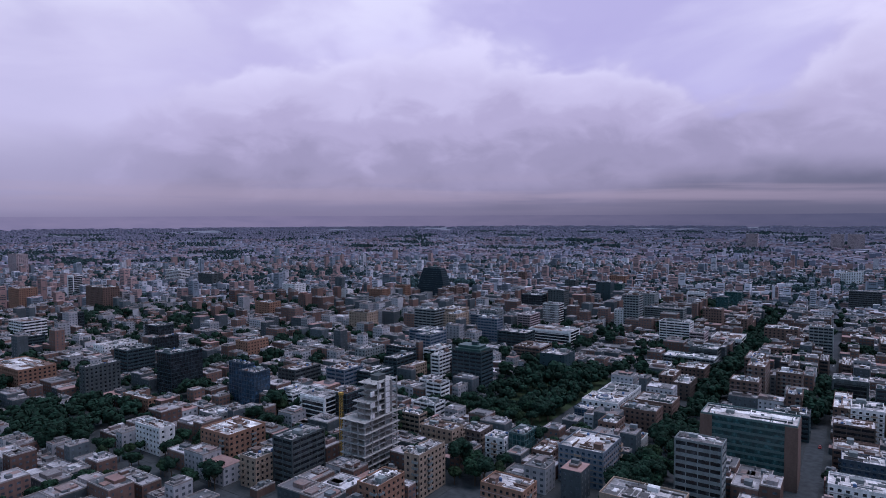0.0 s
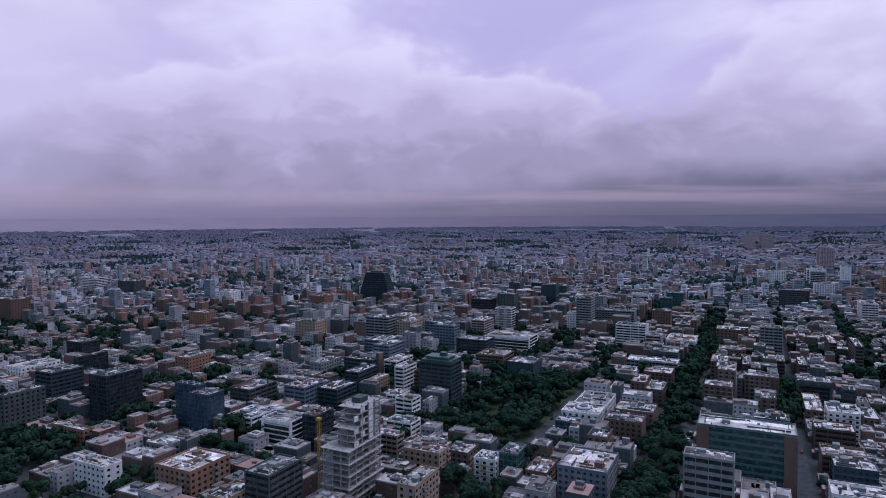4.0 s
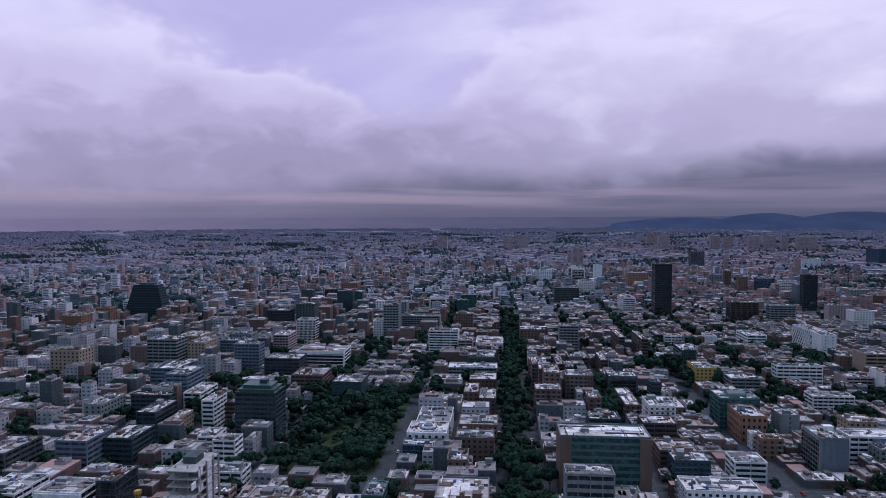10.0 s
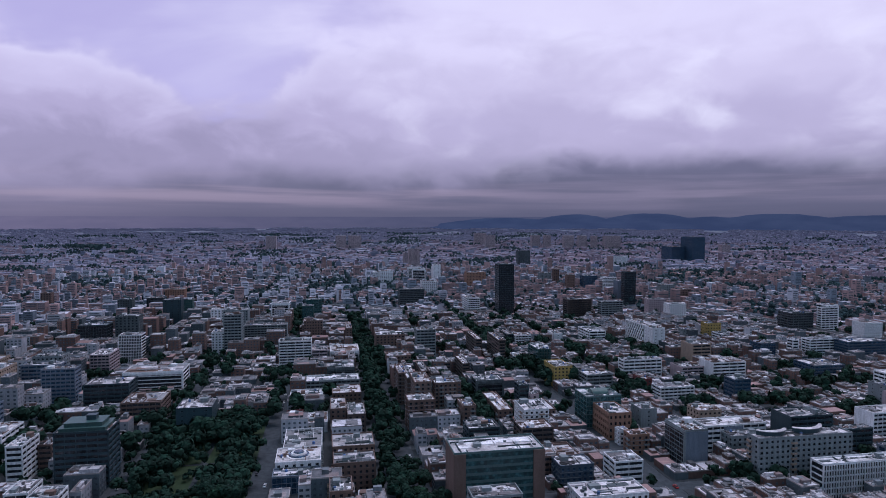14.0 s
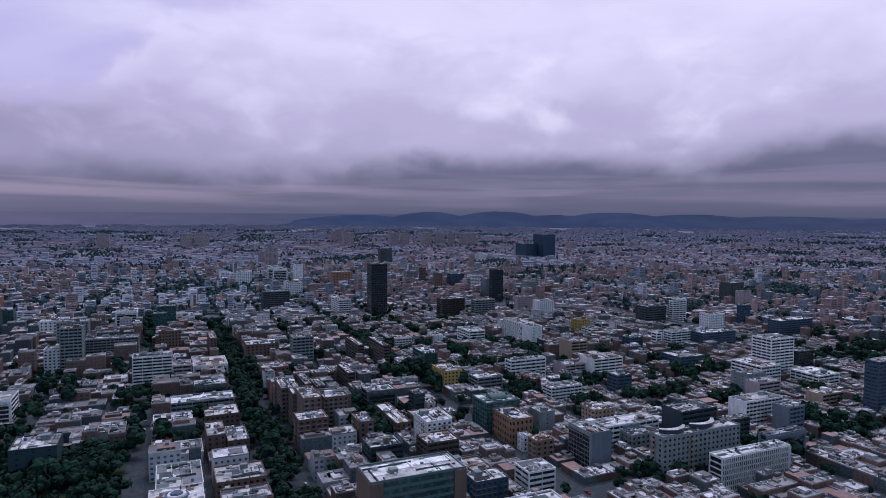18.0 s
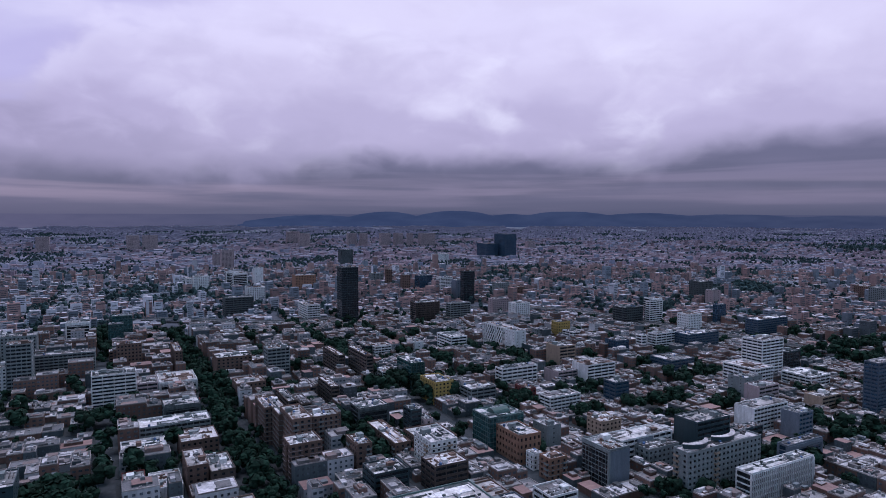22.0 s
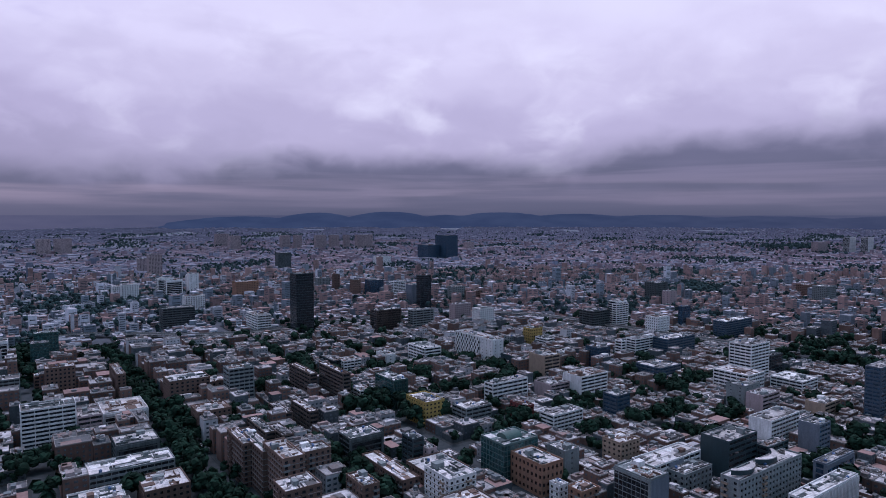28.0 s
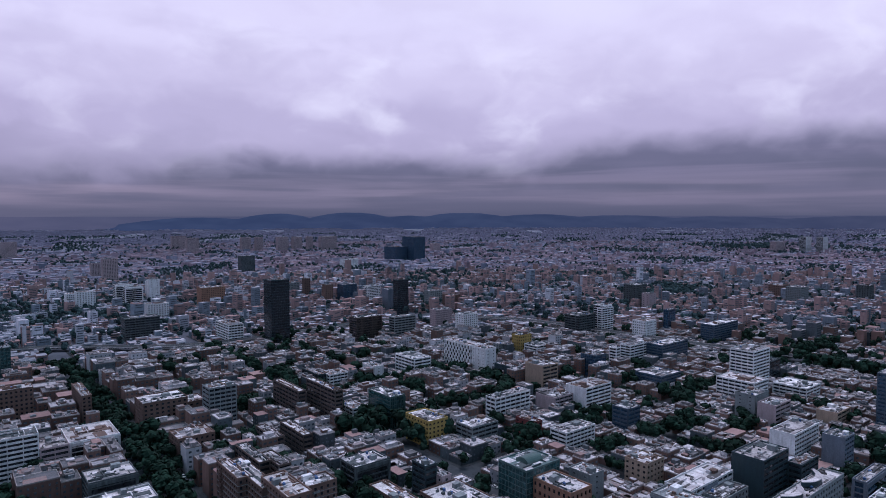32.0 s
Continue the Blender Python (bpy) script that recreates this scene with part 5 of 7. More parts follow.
building("office_building", -1201.0, 576.2, 48.0, 26.0, 36.4, 11, "WH", "r", "E", "eleven-storey white painted block with ribbon windows on every floor", roof=0, group="distant blocks", rich=1)
building("office_building", -1105.5, 601.7, 46.4, 26.0, 32.8, 10, "GD", "p", "E", "ten-storey dark grey concrete block with rows of punched windows", roof=7, group="distant blocks", rich=1)
building("office_building", -806.5, 603.7, 32.5, 24.4, 30.8, 9, "WH", "p", "E", "nine-storey white painted block with rows of punched windows", roof=0, group="distant blocks", rich=1)
building("office_building", -655.2, 600.5, 14.8, 11.1, 32.6, 10, "WH", "x", "E", "ten-storey white painted block with plain blank walls", roof=0, group="distant blocks", rich=1)
building("office_building", -614.2, 592.5, 22.6, 16.9, 26.2, 8, "GR", "p", "E", "eight-storey grey concrete block with rows of punched windows", roof=7, group="distant blocks", rich=1)
building("apartment_building", -639.6, 655.0, 30.3, 22.8, 29.7, 9, "OR", "p", "E", "nine-storey orange brick block with rows of punched windows", roof=5, group="distant blocks", rich=1)
building("apartment_building", -468.6, 476.4, 29.3, 22.0, 29.0, 8, "TN", "p", "E", "eight-storey tan stone-clad block with rows of punched windows", roof=1, group="distant blocks", rich=1)
building("office_building", -717.3, 175.5, 35.2, 26.0, 28.9, 8, "WH", "r", "E", "eight-storey white painted block with ribbon windows on every floor", roof=0, group="distant blocks", rich=1)
building("office_building", -598.5, 277.1, 26.0, 19.5, 23.6, 7, "KB", "c", "E", "seven-storey black glass and steel block with a gridded curtain wall", roof=0, group="distant blocks", rich=1)
building("office_building", -747.2, 229.8, 26.5, 19.8, 28.5, 8, "KB", "c", "E", "eight-storey black glass and steel block with a gridded curtain wall", roof=3, group="distant blocks", rich=1)
building("office_building", -396.3, 520.8, 30.5, 22.9, 34.6, 10, "GR", "r", "E", "ten-storey grey concrete block with ribbon windows on every floor", roof=1, group="distant blocks", rich=1)
building("office_building", -351.1, 586.8, 24.5, 18.4, 29.8, 9, "GR", "p", "E", "nine-storey grey concrete block with rows of punched windows", roof=7, group="distant blocks", rich=1)
building("office_building", -359.6, 756.6, 25.7, 19.2, 39.7, 12, "GD", "p", "E", "twelve-storey dark grey concrete block with rows of punched windows", roof=7, group="distant blocks", rich=1)
building("office_building", -377.1, 931.2, 25.4, 19.1, 36.2, 11, "KB", "x", "E", "eleven-storey black glass and steel block with plain blank walls", roof=3, group="distant blocks", rich=1)
building("office_building", -286.4, 860.4, 22.0, 16.5, 32.4, 9, "WH", "p", "E", "nine-storey white painted block with rows of punched windows", roof=0, group="distant blocks", rich=1)
building("apartment_building", -705.8, 2857.3, 45.9, 26.0, 61.4, 18, "PK", "p", "E", "tall pale pink rendered block with rows of punched windows", roof=1, group="distant blocks", rich=1)
building("apartment_building", -339.7, 2939.4, 58.2, 26.0, 62.0, 18, "PK", "p", "E", "tall pale pink rendered block with rows of punched windows", roof=3, group="distant blocks", rich=1)
building("apartment_building", -402.6, 2928.7, 47.2, 26.0, 62.0, 18, "PK", "p", "E", "tall pale pink rendered block with rows of punched windows", roof=1, group="distant blocks", rich=1)
building("apartment_building", -658.5, 458.6, 29.3, 22.0, 26.7, 8, "OR", "p", "E", "eight-storey orange brick block with rows of punched windows", roof=5, group="distant blocks", rich=1)
building("apartment_building", -657.7, 726.7, 22.1, 16.6, 28.7, 8, "OR", "p", "E", "eight-storey orange brick block with rows of punched windows", roof=5, group="distant blocks", rich=1)


def wedge_block(x, y, wide, deep, high):
    """A black glass block whose flanks lean in towards the top, banded floor by floor."""
    t = thing("office_building", x, y, 0.15, TURN, "black glass block with leaning flanks and a narrow flat top", "building", "distant blocks")
    p, q = grid_pq(x, y)
    TAKEN.append((p - wide / 2, p + wide / 2, q - deep / 2, q + deep / 2))
    n = int(high / 3.6)
    for i in range(n):
        k0, k1 = 1 - 0.42 * (i / n) ** 1.5, 1 - 0.42 * ((i + 0.86) / n) ** 1.5
        part("window_band", Shape().rings([(wide / 2 * k0, deep / 2 * k0, i * 3.6), (wide / 2 * k1, deep / 2 * k1, i * 3.6 + 3.1)]), SOOT, t)
        part("slab_edge", Shape().rings([(wide / 2 * k1 + 0.15, deep / 2 * k1 + 0.15, i * 3.6 + 3.1), (wide / 2 * k1 + 0.15, deep / 2 * k1 + 0.15, i * 3.6 + 3.6)]), WALLS["KB"], t)
    part("plant_house", Shape().rings([(wide * 0.18, deep * 0.18, n * 3.6), (wide * 0.18, deep * 0.18, n * 3.6 + 2.4)]), WALLS["GD"], t)


wedge_block(-620.8, 768.3, 62.0, 26.0, 58.0)
FAR_NAMED = TAKEN[FAR_FIRST:]
# ---- blocks with a form of their own ----


def raw_tower(x, y):
    """A concrete tower under construction: bare slabs, columns, a stepped upper frame and a lift core."""
    t = thing("construction_tower", x, y, 0.15, TURN, "unfinished grey concrete tower of bare slabs and columns", "building", "named blocks")
    p, q = grid_pq(x, y)
    TAKEN.append((p - 10, p + 10, q - 17, q + 17))
    grey = WALLS["RC"]
    for i in range(16):
        z = i * 3.2 + 0.2
        if i < 10:
            jut = (0.0, 0.9, 0.3, 1.2)[i % 4]
            s = Shape().box(-8.5 - jut * 0.4, 8.5 + jut, -15.5 - jut, 15.5, z + 2.85, z + 3.2)
        else:
            cut = 0 if i < 13 else 5
            s = Shape().box(-4.5, 8.0, -11 + cut, 15.0, z + 2.85, z + 3.2)
        part("slab", s, grey, t)
    for i, (a, b) in enumerate([(a, b) for a in (-7.8, -2.5, 2.8, 7.8) for b in (-14.5, -8.5, -2.5, 3.5, 9.5, 14.5)]):
        high = 32.0 if a < -4 or b < -11 else (52.5 if b > -5 else 42.5)
        part("column", Shape().box(a - 0.32, a + 0.32, b - 0.32, b + 0.32, 0, high), grey, t)
    part("lift_core", Shape().box(-1.5, 4.0, 2, 9, 0, 54.0).box(-1.8, 4.3, 1.7, 9.3, 54.0, 54.3), WALLS["GD"], t)
    for i in range(10):
        part("edge_wall", Shape().box(6.2, 7.6, -14 + (i % 3) * 9, -10 + (i % 3) * 9, i * 3.2 + 0.4, i * 3.2 + 2.9), WALLS["GR"], t)
    for i in range(10, 16):
        part("frame_wall", Shape().box(7.6, 8.1, -9.5 + 6 * (i % 2), -6.2 + 6 * (i % 2), i * 3.2 + 0.4, i * 3.2 + 3.0), WALLS["WH"], t)
        part("frame_wall", Shape().box(7.6, 8.1, 4.0, 7.5, i * 3.2 + 0.4, i * 3.2 + 3.0), WALLS["WH"], t)


raw_tower(-139.0, 201.5)


def mast(x, y, high):
    """A lattice hoist mast."""
    t = thing("hoist_mast", x, y, 0.1, TURN, "tall ochre lattice hoist mast on a building site", "crane")
    part("base", Shape().box(-1.4, 1.4, -1.4, 1.4, 0, 0.6), WALLS["GR"], t)
    for a in (-0.7, 0.7):
        for b in (-0.7, 0.7):
            part("leg", Shape().box(a - 0.13, a + 0.13, b - 0.13, b + 0.13, 0.6, high), RUST, t)
    lace = Shape()
    n = int(high / 1.6)
    for k in range(n):
        z = 0.8 + k * 1.6
        lace.box(-0.7, 0.7, -0.74, -0.62, z, z + 0.14).box(-0.7, 0.7, 0.62, 0.74, z, z + 0.14).box(-0.74, -0.62, -0.7, 0.7, z + 0.8, z + 0.94).box(0.62, 0.74, -0.7, 0.7, z + 0.8, z + 0.94)
    tagged(part("lacing", lace, RUST, t), kind="stuff")
    part("head", Shape().box(-1.1, 1.1, -1.1, 1.1, high, high + 1.4), RUST, t)


mast(-152.5, 190.5, 43)


def on_roof(name, x, y, z, shape, mat, label, category):
    """A thing that stands on a roof of a block, on the street grid."""
    t = thing(name, x, y, z, TURN, label, category)
    part("body", shape, mat, t)
    return t


def arc_house(x, y, z, radius, a0, a1, deep, high):
    """A curved penthouse with a dark band and a pale oversailing roof."""
    t = thing("curved_penthouse", x, y, z, TURN, "curved dark-banded penthouse with a pale crescent roof", "penthouse", "hotel penthouses")
    for name, lo, hi, grow, mat in (("band", -0.1, high, 0.0, WALLS["KB"]), ("crescent_roof", high, high + 0.35, 0.35, ROOFS[0])):
        s = Shape()
        n = 14
        for k in range(n + 1):
            a = a0 + (a1 - a0) * k / n
            swell = deep * math.sin(math.pi * (0.12 + 0.76 * k / n))
            for rr in (radius + grow, radius - swell - grow):
                for zz in (lo, hi):
                    s.v.append((rr * math.cos(a), rr * math.sin(a), zz))
        for k in range(n):
            o = 4 * k
            s.f += [(o, o + 4, o + 5, o + 1), (o + 2, o + 3, o + 7, o + 6), (o + 1, o + 5, o + 7, o + 3), (o, o + 2, o + 6, o + 4)]
        s.f += [(0, 1, 3, 2), (4 * n, 4 * n + 2, 4 * n + 3, 4 * n + 1)]
        s.n = len(s.v)
        part(name, s, mat, t)


HX, HY = 212.4, 366.6
ax, ay = UX, UY
arc_house(HX - 20 * ax, HY - 20 * ay + 8, 29.3, 12, radians(-145), radians(-35), 2.6, 2.4)
arc_house(HX + 4 * ax, HY + 4 * ay + 10, 29.3, 13, radians(-140), radians(-25), 2.6, 2.4)

# the round glazed lantern on the white block by the park
t = thing("roof_lantern", -84.3, 379.4, 13.0, TURN, "round white stepped roof lantern", "skylight")
for i, (r0, r1, z0) in enumerate(((7.5, 7.2, 0.0), (6.2, 5.9, 0.7), (4.8, 4.4, 1.4), (3.2, 2.6, 2.1))):
    part("tier", Shape().tube(0, 0, z0, z0 + 0.7, r0, r1, 28), ROOFS[2] if i % 2 == 0 else GLASS["blue"], t)
# barrel vault over the teal block
vault = Shape()
n = 12
for k in range(n + 1):
    a = math.pi * k / n
    vault.v += [(-6.0, 5 * math.cos(a), 3.6 * math.sin(a)), (6.5, 5 * math.cos(a), 3.6 * math.sin(a))]
vault.f = [(2 * k, 2 * k + 1, 2 * k + 3, 2 * k + 2) for k in range(n)] + [tuple(range(0, 2 * n + 2, 2)), tuple(range(2 * n + 1, 0, -2))]
vault.n = len(vault.v)
on_roof("barrel_vault", 122.0, 475.0, 22.6, vault, WALLS["GN"], "dark green ribbed barrel vault roof", "roof vault")
# the blank screen on the white block
on_roof("facade_screen", 193.7 - UX * 2 + UY * 7.8, 415.4 - UY * 2 - UX * 7.8, 7.5, Shape().rings([(6.8, 0.35, 0), (6.8, 0.35, 11.5)]).rings([(6.3, 0.45, 0.5), (6.3, 0.45, 11.0)]), WALLS["BG"], "large blank blue-grey screen in a dark frame", "screen")
# tanks and plant on the roof of the glass block
for dx_ in (-1.6, 1.6):
    ball = Shape()
    rows_ = [(1.5 * math.sin(math.pi * k / 6), 1.5 - 1.5 * math.cos(math.pi * k / 6)) for k in range(1, 6)]
    for (ra, za), (rb, zb) in zip(rows_, rows_[1:]):
        ball.tube(0, 0, za, zb, ra, rb, 12, cap=zb > 2.6)
    tank = on_roof("roof_tank", 31.8 + dx_, 341.4 + 0.3 * dx_, 29.2, ball, WALLS["YE"], "round yellow tank on a flat roof", "tank")


def strip_road(name, pts, wide, z, label, parapet=True, piers=True):
    """A road deck through street-grid points, with edge walls and piers where it is raised."""
    t = thing(name, 0, 0, 0, 0, label, "road", kind="structure")
    deck, wall = Shape(), Shape()
    line = [Vector((*grid_xy(p, q), z)) for p, q in pts]
    left, right = [], []
    for i, c in enumerate(line):
        d = (line[min(i + 1, len(line) - 1)] - line[max(i - 1, 0)]).normalized()
        nrm = Vector((-d.y, d.x, 0))
        left.append(c + nrm * wide / 2)
        right.append(c - nrm * wide / 2)
    for side_pts in (left, right):
        for k in (0.0, -0.8):
            deck.v += [(p.x, p.y, p.z + k) for p in side_pts]
    m = len(line)
    for i in range(m - 1):
        deck.f += [(i, 2 * m + i, 2 * m + i + 1, i + 1), (m + i, m + i + 1, 3 * m + i + 1, 3 * m + i), (i, i + 1, m + i + 1, m + i), (2 * m + i, 3 * m + i, 3 * m + i + 1, 2 * m + i + 1)]
    deck.n = len(deck.v)
    part("deck", deck, PAVING, t)
    if parapet:
        for side_pts in (left, right):
            w_ = Shape()
            w_.v = [(p.x, p.y, p.z + k) for k in (-0.9, 0.9) for p in side_pts] + [(p.x + 0.3, p.y + 0.3, p.z + k) for k in (0.9, -0.9) for p in side_pts]
            w_.f = [(j * m + i, j * m + i + 1, (j + 1) * m + i + 1, (j + 1) * m + i) for j in range(3) for i in range(m - 1)]
            w_.n = len(w_.v)
            part("edge_wall", w_, ROOFS[1], t)
    if piers:
        for c in line[1:-1:2]:
            part("pier", Shape().box(-1, 1, -1, 1, 0, z - 0.7), WALLS["GR"], t, at=Matrix.Translation((c.x, c.y, 0)) @ Matrix.Rotation(TURN, 4, "Z"))


def bend(points, n=24):
    """Points along a smooth bend."""
    out = []
    for k in range(n + 1):
        f = k / n * (len(points) - 1)
        i = min(int(f), len(points) - 2)
        u = f - i
        p0, p1, p2, p3 = (points[max(0, min(len(points) - 1, i + j))] for j in (-1, 0, 1, 2))
        out.append(tuple(0.5 * (2 * b + (c - a) * u + (2 * a - 5 * b + 4 * c - d) * u * u + (3 * b - a - 3 * c + d) * u ** 3) for a, b, c, d in zip(p0, p1, p2, p3)))
    return out


VIADUCT = bend([(430, 1010), (582, 924), (628, 830), (640, 733), (658, 590), (690, 440)])
RAMP = bend([(-110, 1120), (24, 1100), (143, 1012), (230, 990), (330, 1000), (430, 1010)])
strip_road("viaduct", VIADUCT, 15, 6.5, "raised concrete road deck curving through the blocks")
strip_road("ramp_road", RAMP, 14, 5.0, "pale raised road at the head of the avenue")
for pts in (VIADUCT, RAMP):
    for p_, q_ in pts:
        TAKEN.append((p_ - 11, p_ + 11, q_ - 11, q_ + 11))

# stepped crown of the black block by the park
on_roof("stepped_penthouse", -205.8, 374.1, 32.6, Shape().rings([(12.4, 8.2, 0), (12.4, 8.2, 2.2), (12.9, 8.7, 2.2), (12.9, 8.7, 2.6), (10.2, 6.2, 2.6), (10.2, 6.2, 4.6), (10.6, 6.6, 4.6), (10.6, 6.6, 5.0)]), WALLS["GN"], "stepped dark green metal crown on a black block", "penthouse")
on_roof("lift_house", -203.0, 375.0, 37.5, Shape().rings([(2.6, 2.2, 0), (2.6, 2.2, 2.6), (2.8, 2.4, 2.6), (2.8, 2.4, 2.9)]), WALLS["KB"], "black lift house on a stepped crown", "lift house")
# ---- streets, blocks and infill ----
P_LINES = [(-560, 10), (-480, 9), (-400, 12), (-320, 9), (-215, 9), (-122, 11), (-46, 11), (36, 25), (109, 10), (185, 15), (262, 9), (340, 10), (420, 9), (500, 12), (580, 9), (660, 14), (740, 9), (820, 9)]
Q_LINES = [(-20, 9), (70, 10), (150, 9), (235, 9), (335, 10), (503, 11), (602, 10), (705, 9), (800, 10), (895, 9), (990, 14), (1090, 9)]
PARK = (-116, -52, 341, 497)


def clash(p0, p1, q0, q1, gap=0.6):
    return any(p0 < b + gap and p1 > a - gap and q0 < d + gap and q1 > c - gap for a, b, c, d in TAKEN)


def seen_way(x, y, lo=-82, hi=70):
    return lo < math.degrees(math.atan2(x, y + 60)) < hi


# groves between the blocks: p, q, reach across, reach along, trees
GROVES = []
for g in ((275, 490, 9, 9, 7), (288, 463, 9, 8, 7), (345, 458, 16, 10, 12), (376, 452, 14, 10, 10), (392, 426, 12, 9, 8), (445, 557, 14, 10, 9), (490, 567, 12, 10, 8),
          (342, 658, 16, 6, 9), (302, 680, 14, 6, 8), (382, 616, 12, 8, 7), (112, 540, 5, 12, 6), (104, 622, 6, 12, 6), (118, 498, 6, 10, 5), (257, 369, 8, 8, 6), (132, 470, 6, 9, 5),
          (55, 640, 9, 22, 10), (135, 722, 10, 10, 7), (331, 510, 8, 8, 5), (252, 518, 7, 7, 5), (239, 328, 10, 10, 7), (-33, 658, 6, 8, 4), (-132, 697, 6, 10, 5),
          (-331, 254, 20, 14, 12), (-383, 266, 16, 14, 10), (-388, 311, 16, 14, 10), (-228, 264, 9, 9, 6), (-398, 508, 18, 16, 12), (-352, 497, 16, 14, 10), (-384, 439, 14, 14, 8), (-366, 367, 12, 12, 7), (-470, 384, 14, 12, 7),
          (-46, 236, 14, 9, 9), (-126, 270, 6, 9, 5), (-330, 165, 56, 46, 120)):
    GROVES.append(g)
    TAKEN.append((g[0] - g[2] * 0.8, g[0] + g[2] * 0.8, g[1] - g[3] * 0.8, g[1] + g[3] * 0.8))
GROVE_TAKEN = len(TAKEN)
INFILL = []
for (pa, wa), (pb, wb) in zip(P_LINES, P_LINES[1:]):
    for (qa, ha), (qb, hb) in zip(Q_LINES, Q_LINES[1:]):
        p0, p1, q0, q1 = pa + wa / 2, pb - wb / 2, qa + ha / 2, qb - hb / 2
        cx, cy = grid_xy((p0 + p1) / 2, (q0 + q1) / 2)
        if not seen_way(cx, cy) or math.hypot(cx, cy) > 1150 or math.hypot(cx + 20, cy - 60) < 140:
            continue
        a, b = (p1 - p0) / 2, (q1 - q0) / 2
        slab = tagged(new("pavement", Shape().box(-a, a, -b, b, -0.3, 0.15).mesh("pavement", PAVING)), "grey paved city block with a raised kerb", "pavement", kind="structure")
        slab.matrix_basis = Matrix.Translation((cx, cy, 0)) @ Matrix.Rotation(TURN, 4, "Z")
        if abs(p0 - PARK[0]) < 12 and abs(q0 - PARK[2]) < 12:
            continue
        # lots along the block, two or more rows deep
        q = q0 + 2.5
        while q < q1 - 9:
            east = p0 > 105
            dep = min(rng.uniform(8, 13) if east else rng.uniform(10, 16), q1 - 1.5 - q)
            p = p0 + 2.5
            while p < p1 - 8:
                wid = min(rng.uniform(6, 15) if east else rng.uniform(8, 21), p1 - 2.0 - p)
                if wid < 6:
                    break
                tries = [(p, p + wid, q, q + dep), (p, p + wid * 0.6, q, q + dep), (p + wid * 0.4, p + wid, q, q + dep), (p, p + wid, q, q + dep * 0.55), (p, p + wid, q + dep * 0.45, q + dep)]
                for t0, t1, u0, u1 in tries:
                    if t1 - t0 > 5 and u1 - u0 > 5 and not clash(t0, t1, u0, u1, 0.12) and rng.random() < (0.985 if east else 0.80):
                        INFILL.append((t0, t1, u0, u1))
                        TAKEN.append((t0, t1, u0, u1))
                        break
                p += wid + (0.2 if east else rng.choice([0.3, 0.3, 0.3, 0.3, 0.3, 4.5]))
            q += dep + (rng.choice([0.3, 0.3, 4.0]) if east else rng.choice([0.4, 5.0, 7.0]))

# low sheds and yards roofed over behind the shop streets
SHEDS = []
for (pa, wa), (pb, wb) in zip(P_LINES, P_LINES[1:]):
    for (qa, ha), (qb, hb) in zip(Q_LINES, Q_LINES[1:]):
        if pa < 100 or pb > 590 or qa < 140 or qb > 720:
            continue
        q = qa + ha / 2 + 2.0
        while q < qb - hb / 2 - 6:
            p = pa + wa / 2 + 2.0
            while p < pb - wb / 2 - 6:
                t1, u1 = p + rng.uniform(4.5, 6.5), q + rng.uniform(4.5, 6.0)
                if rng.random() < 0.85 and not clash(p, t1, q, u1, 0.1):
                    SHEDS.append((p, t1, q, u1))
                    TAKEN.append((p, t1, q, u1))
                p += 6.3
            q += 6.2

LOOKS = [("BR", 0.36), ("BD", 0.24), ("WH", 0.10), ("GD", 0.10), ("GR", 0.06), ("TN", 0.05), ("OR", 0.05), ("BG", 0.04)]
LOOKS_EAST = [("BR", 0.22), ("BD", 0.12), ("WH", 0.20), ("GR", 0.16), ("GD", 0.06), ("TN", 0.10), ("OR", 0.08), ("BG", 0.06)]
WORDS = {"BR": "red-brown brick", "BD": "dark brown brick", "WH": "white rendered", "GR": "grey concrete", "TN": "tan", "OR": "orange brick", "GD": "dark grey concrete", "BG": "blue-grey"}
COUNTS = "no one two three four five six seven eight".split()
INFILL.sort(key=lambda t: math.hypot(*grid_xy((t[0] + t[1]) / 2, (t[2] + t[3]) / 2)))
rest = []
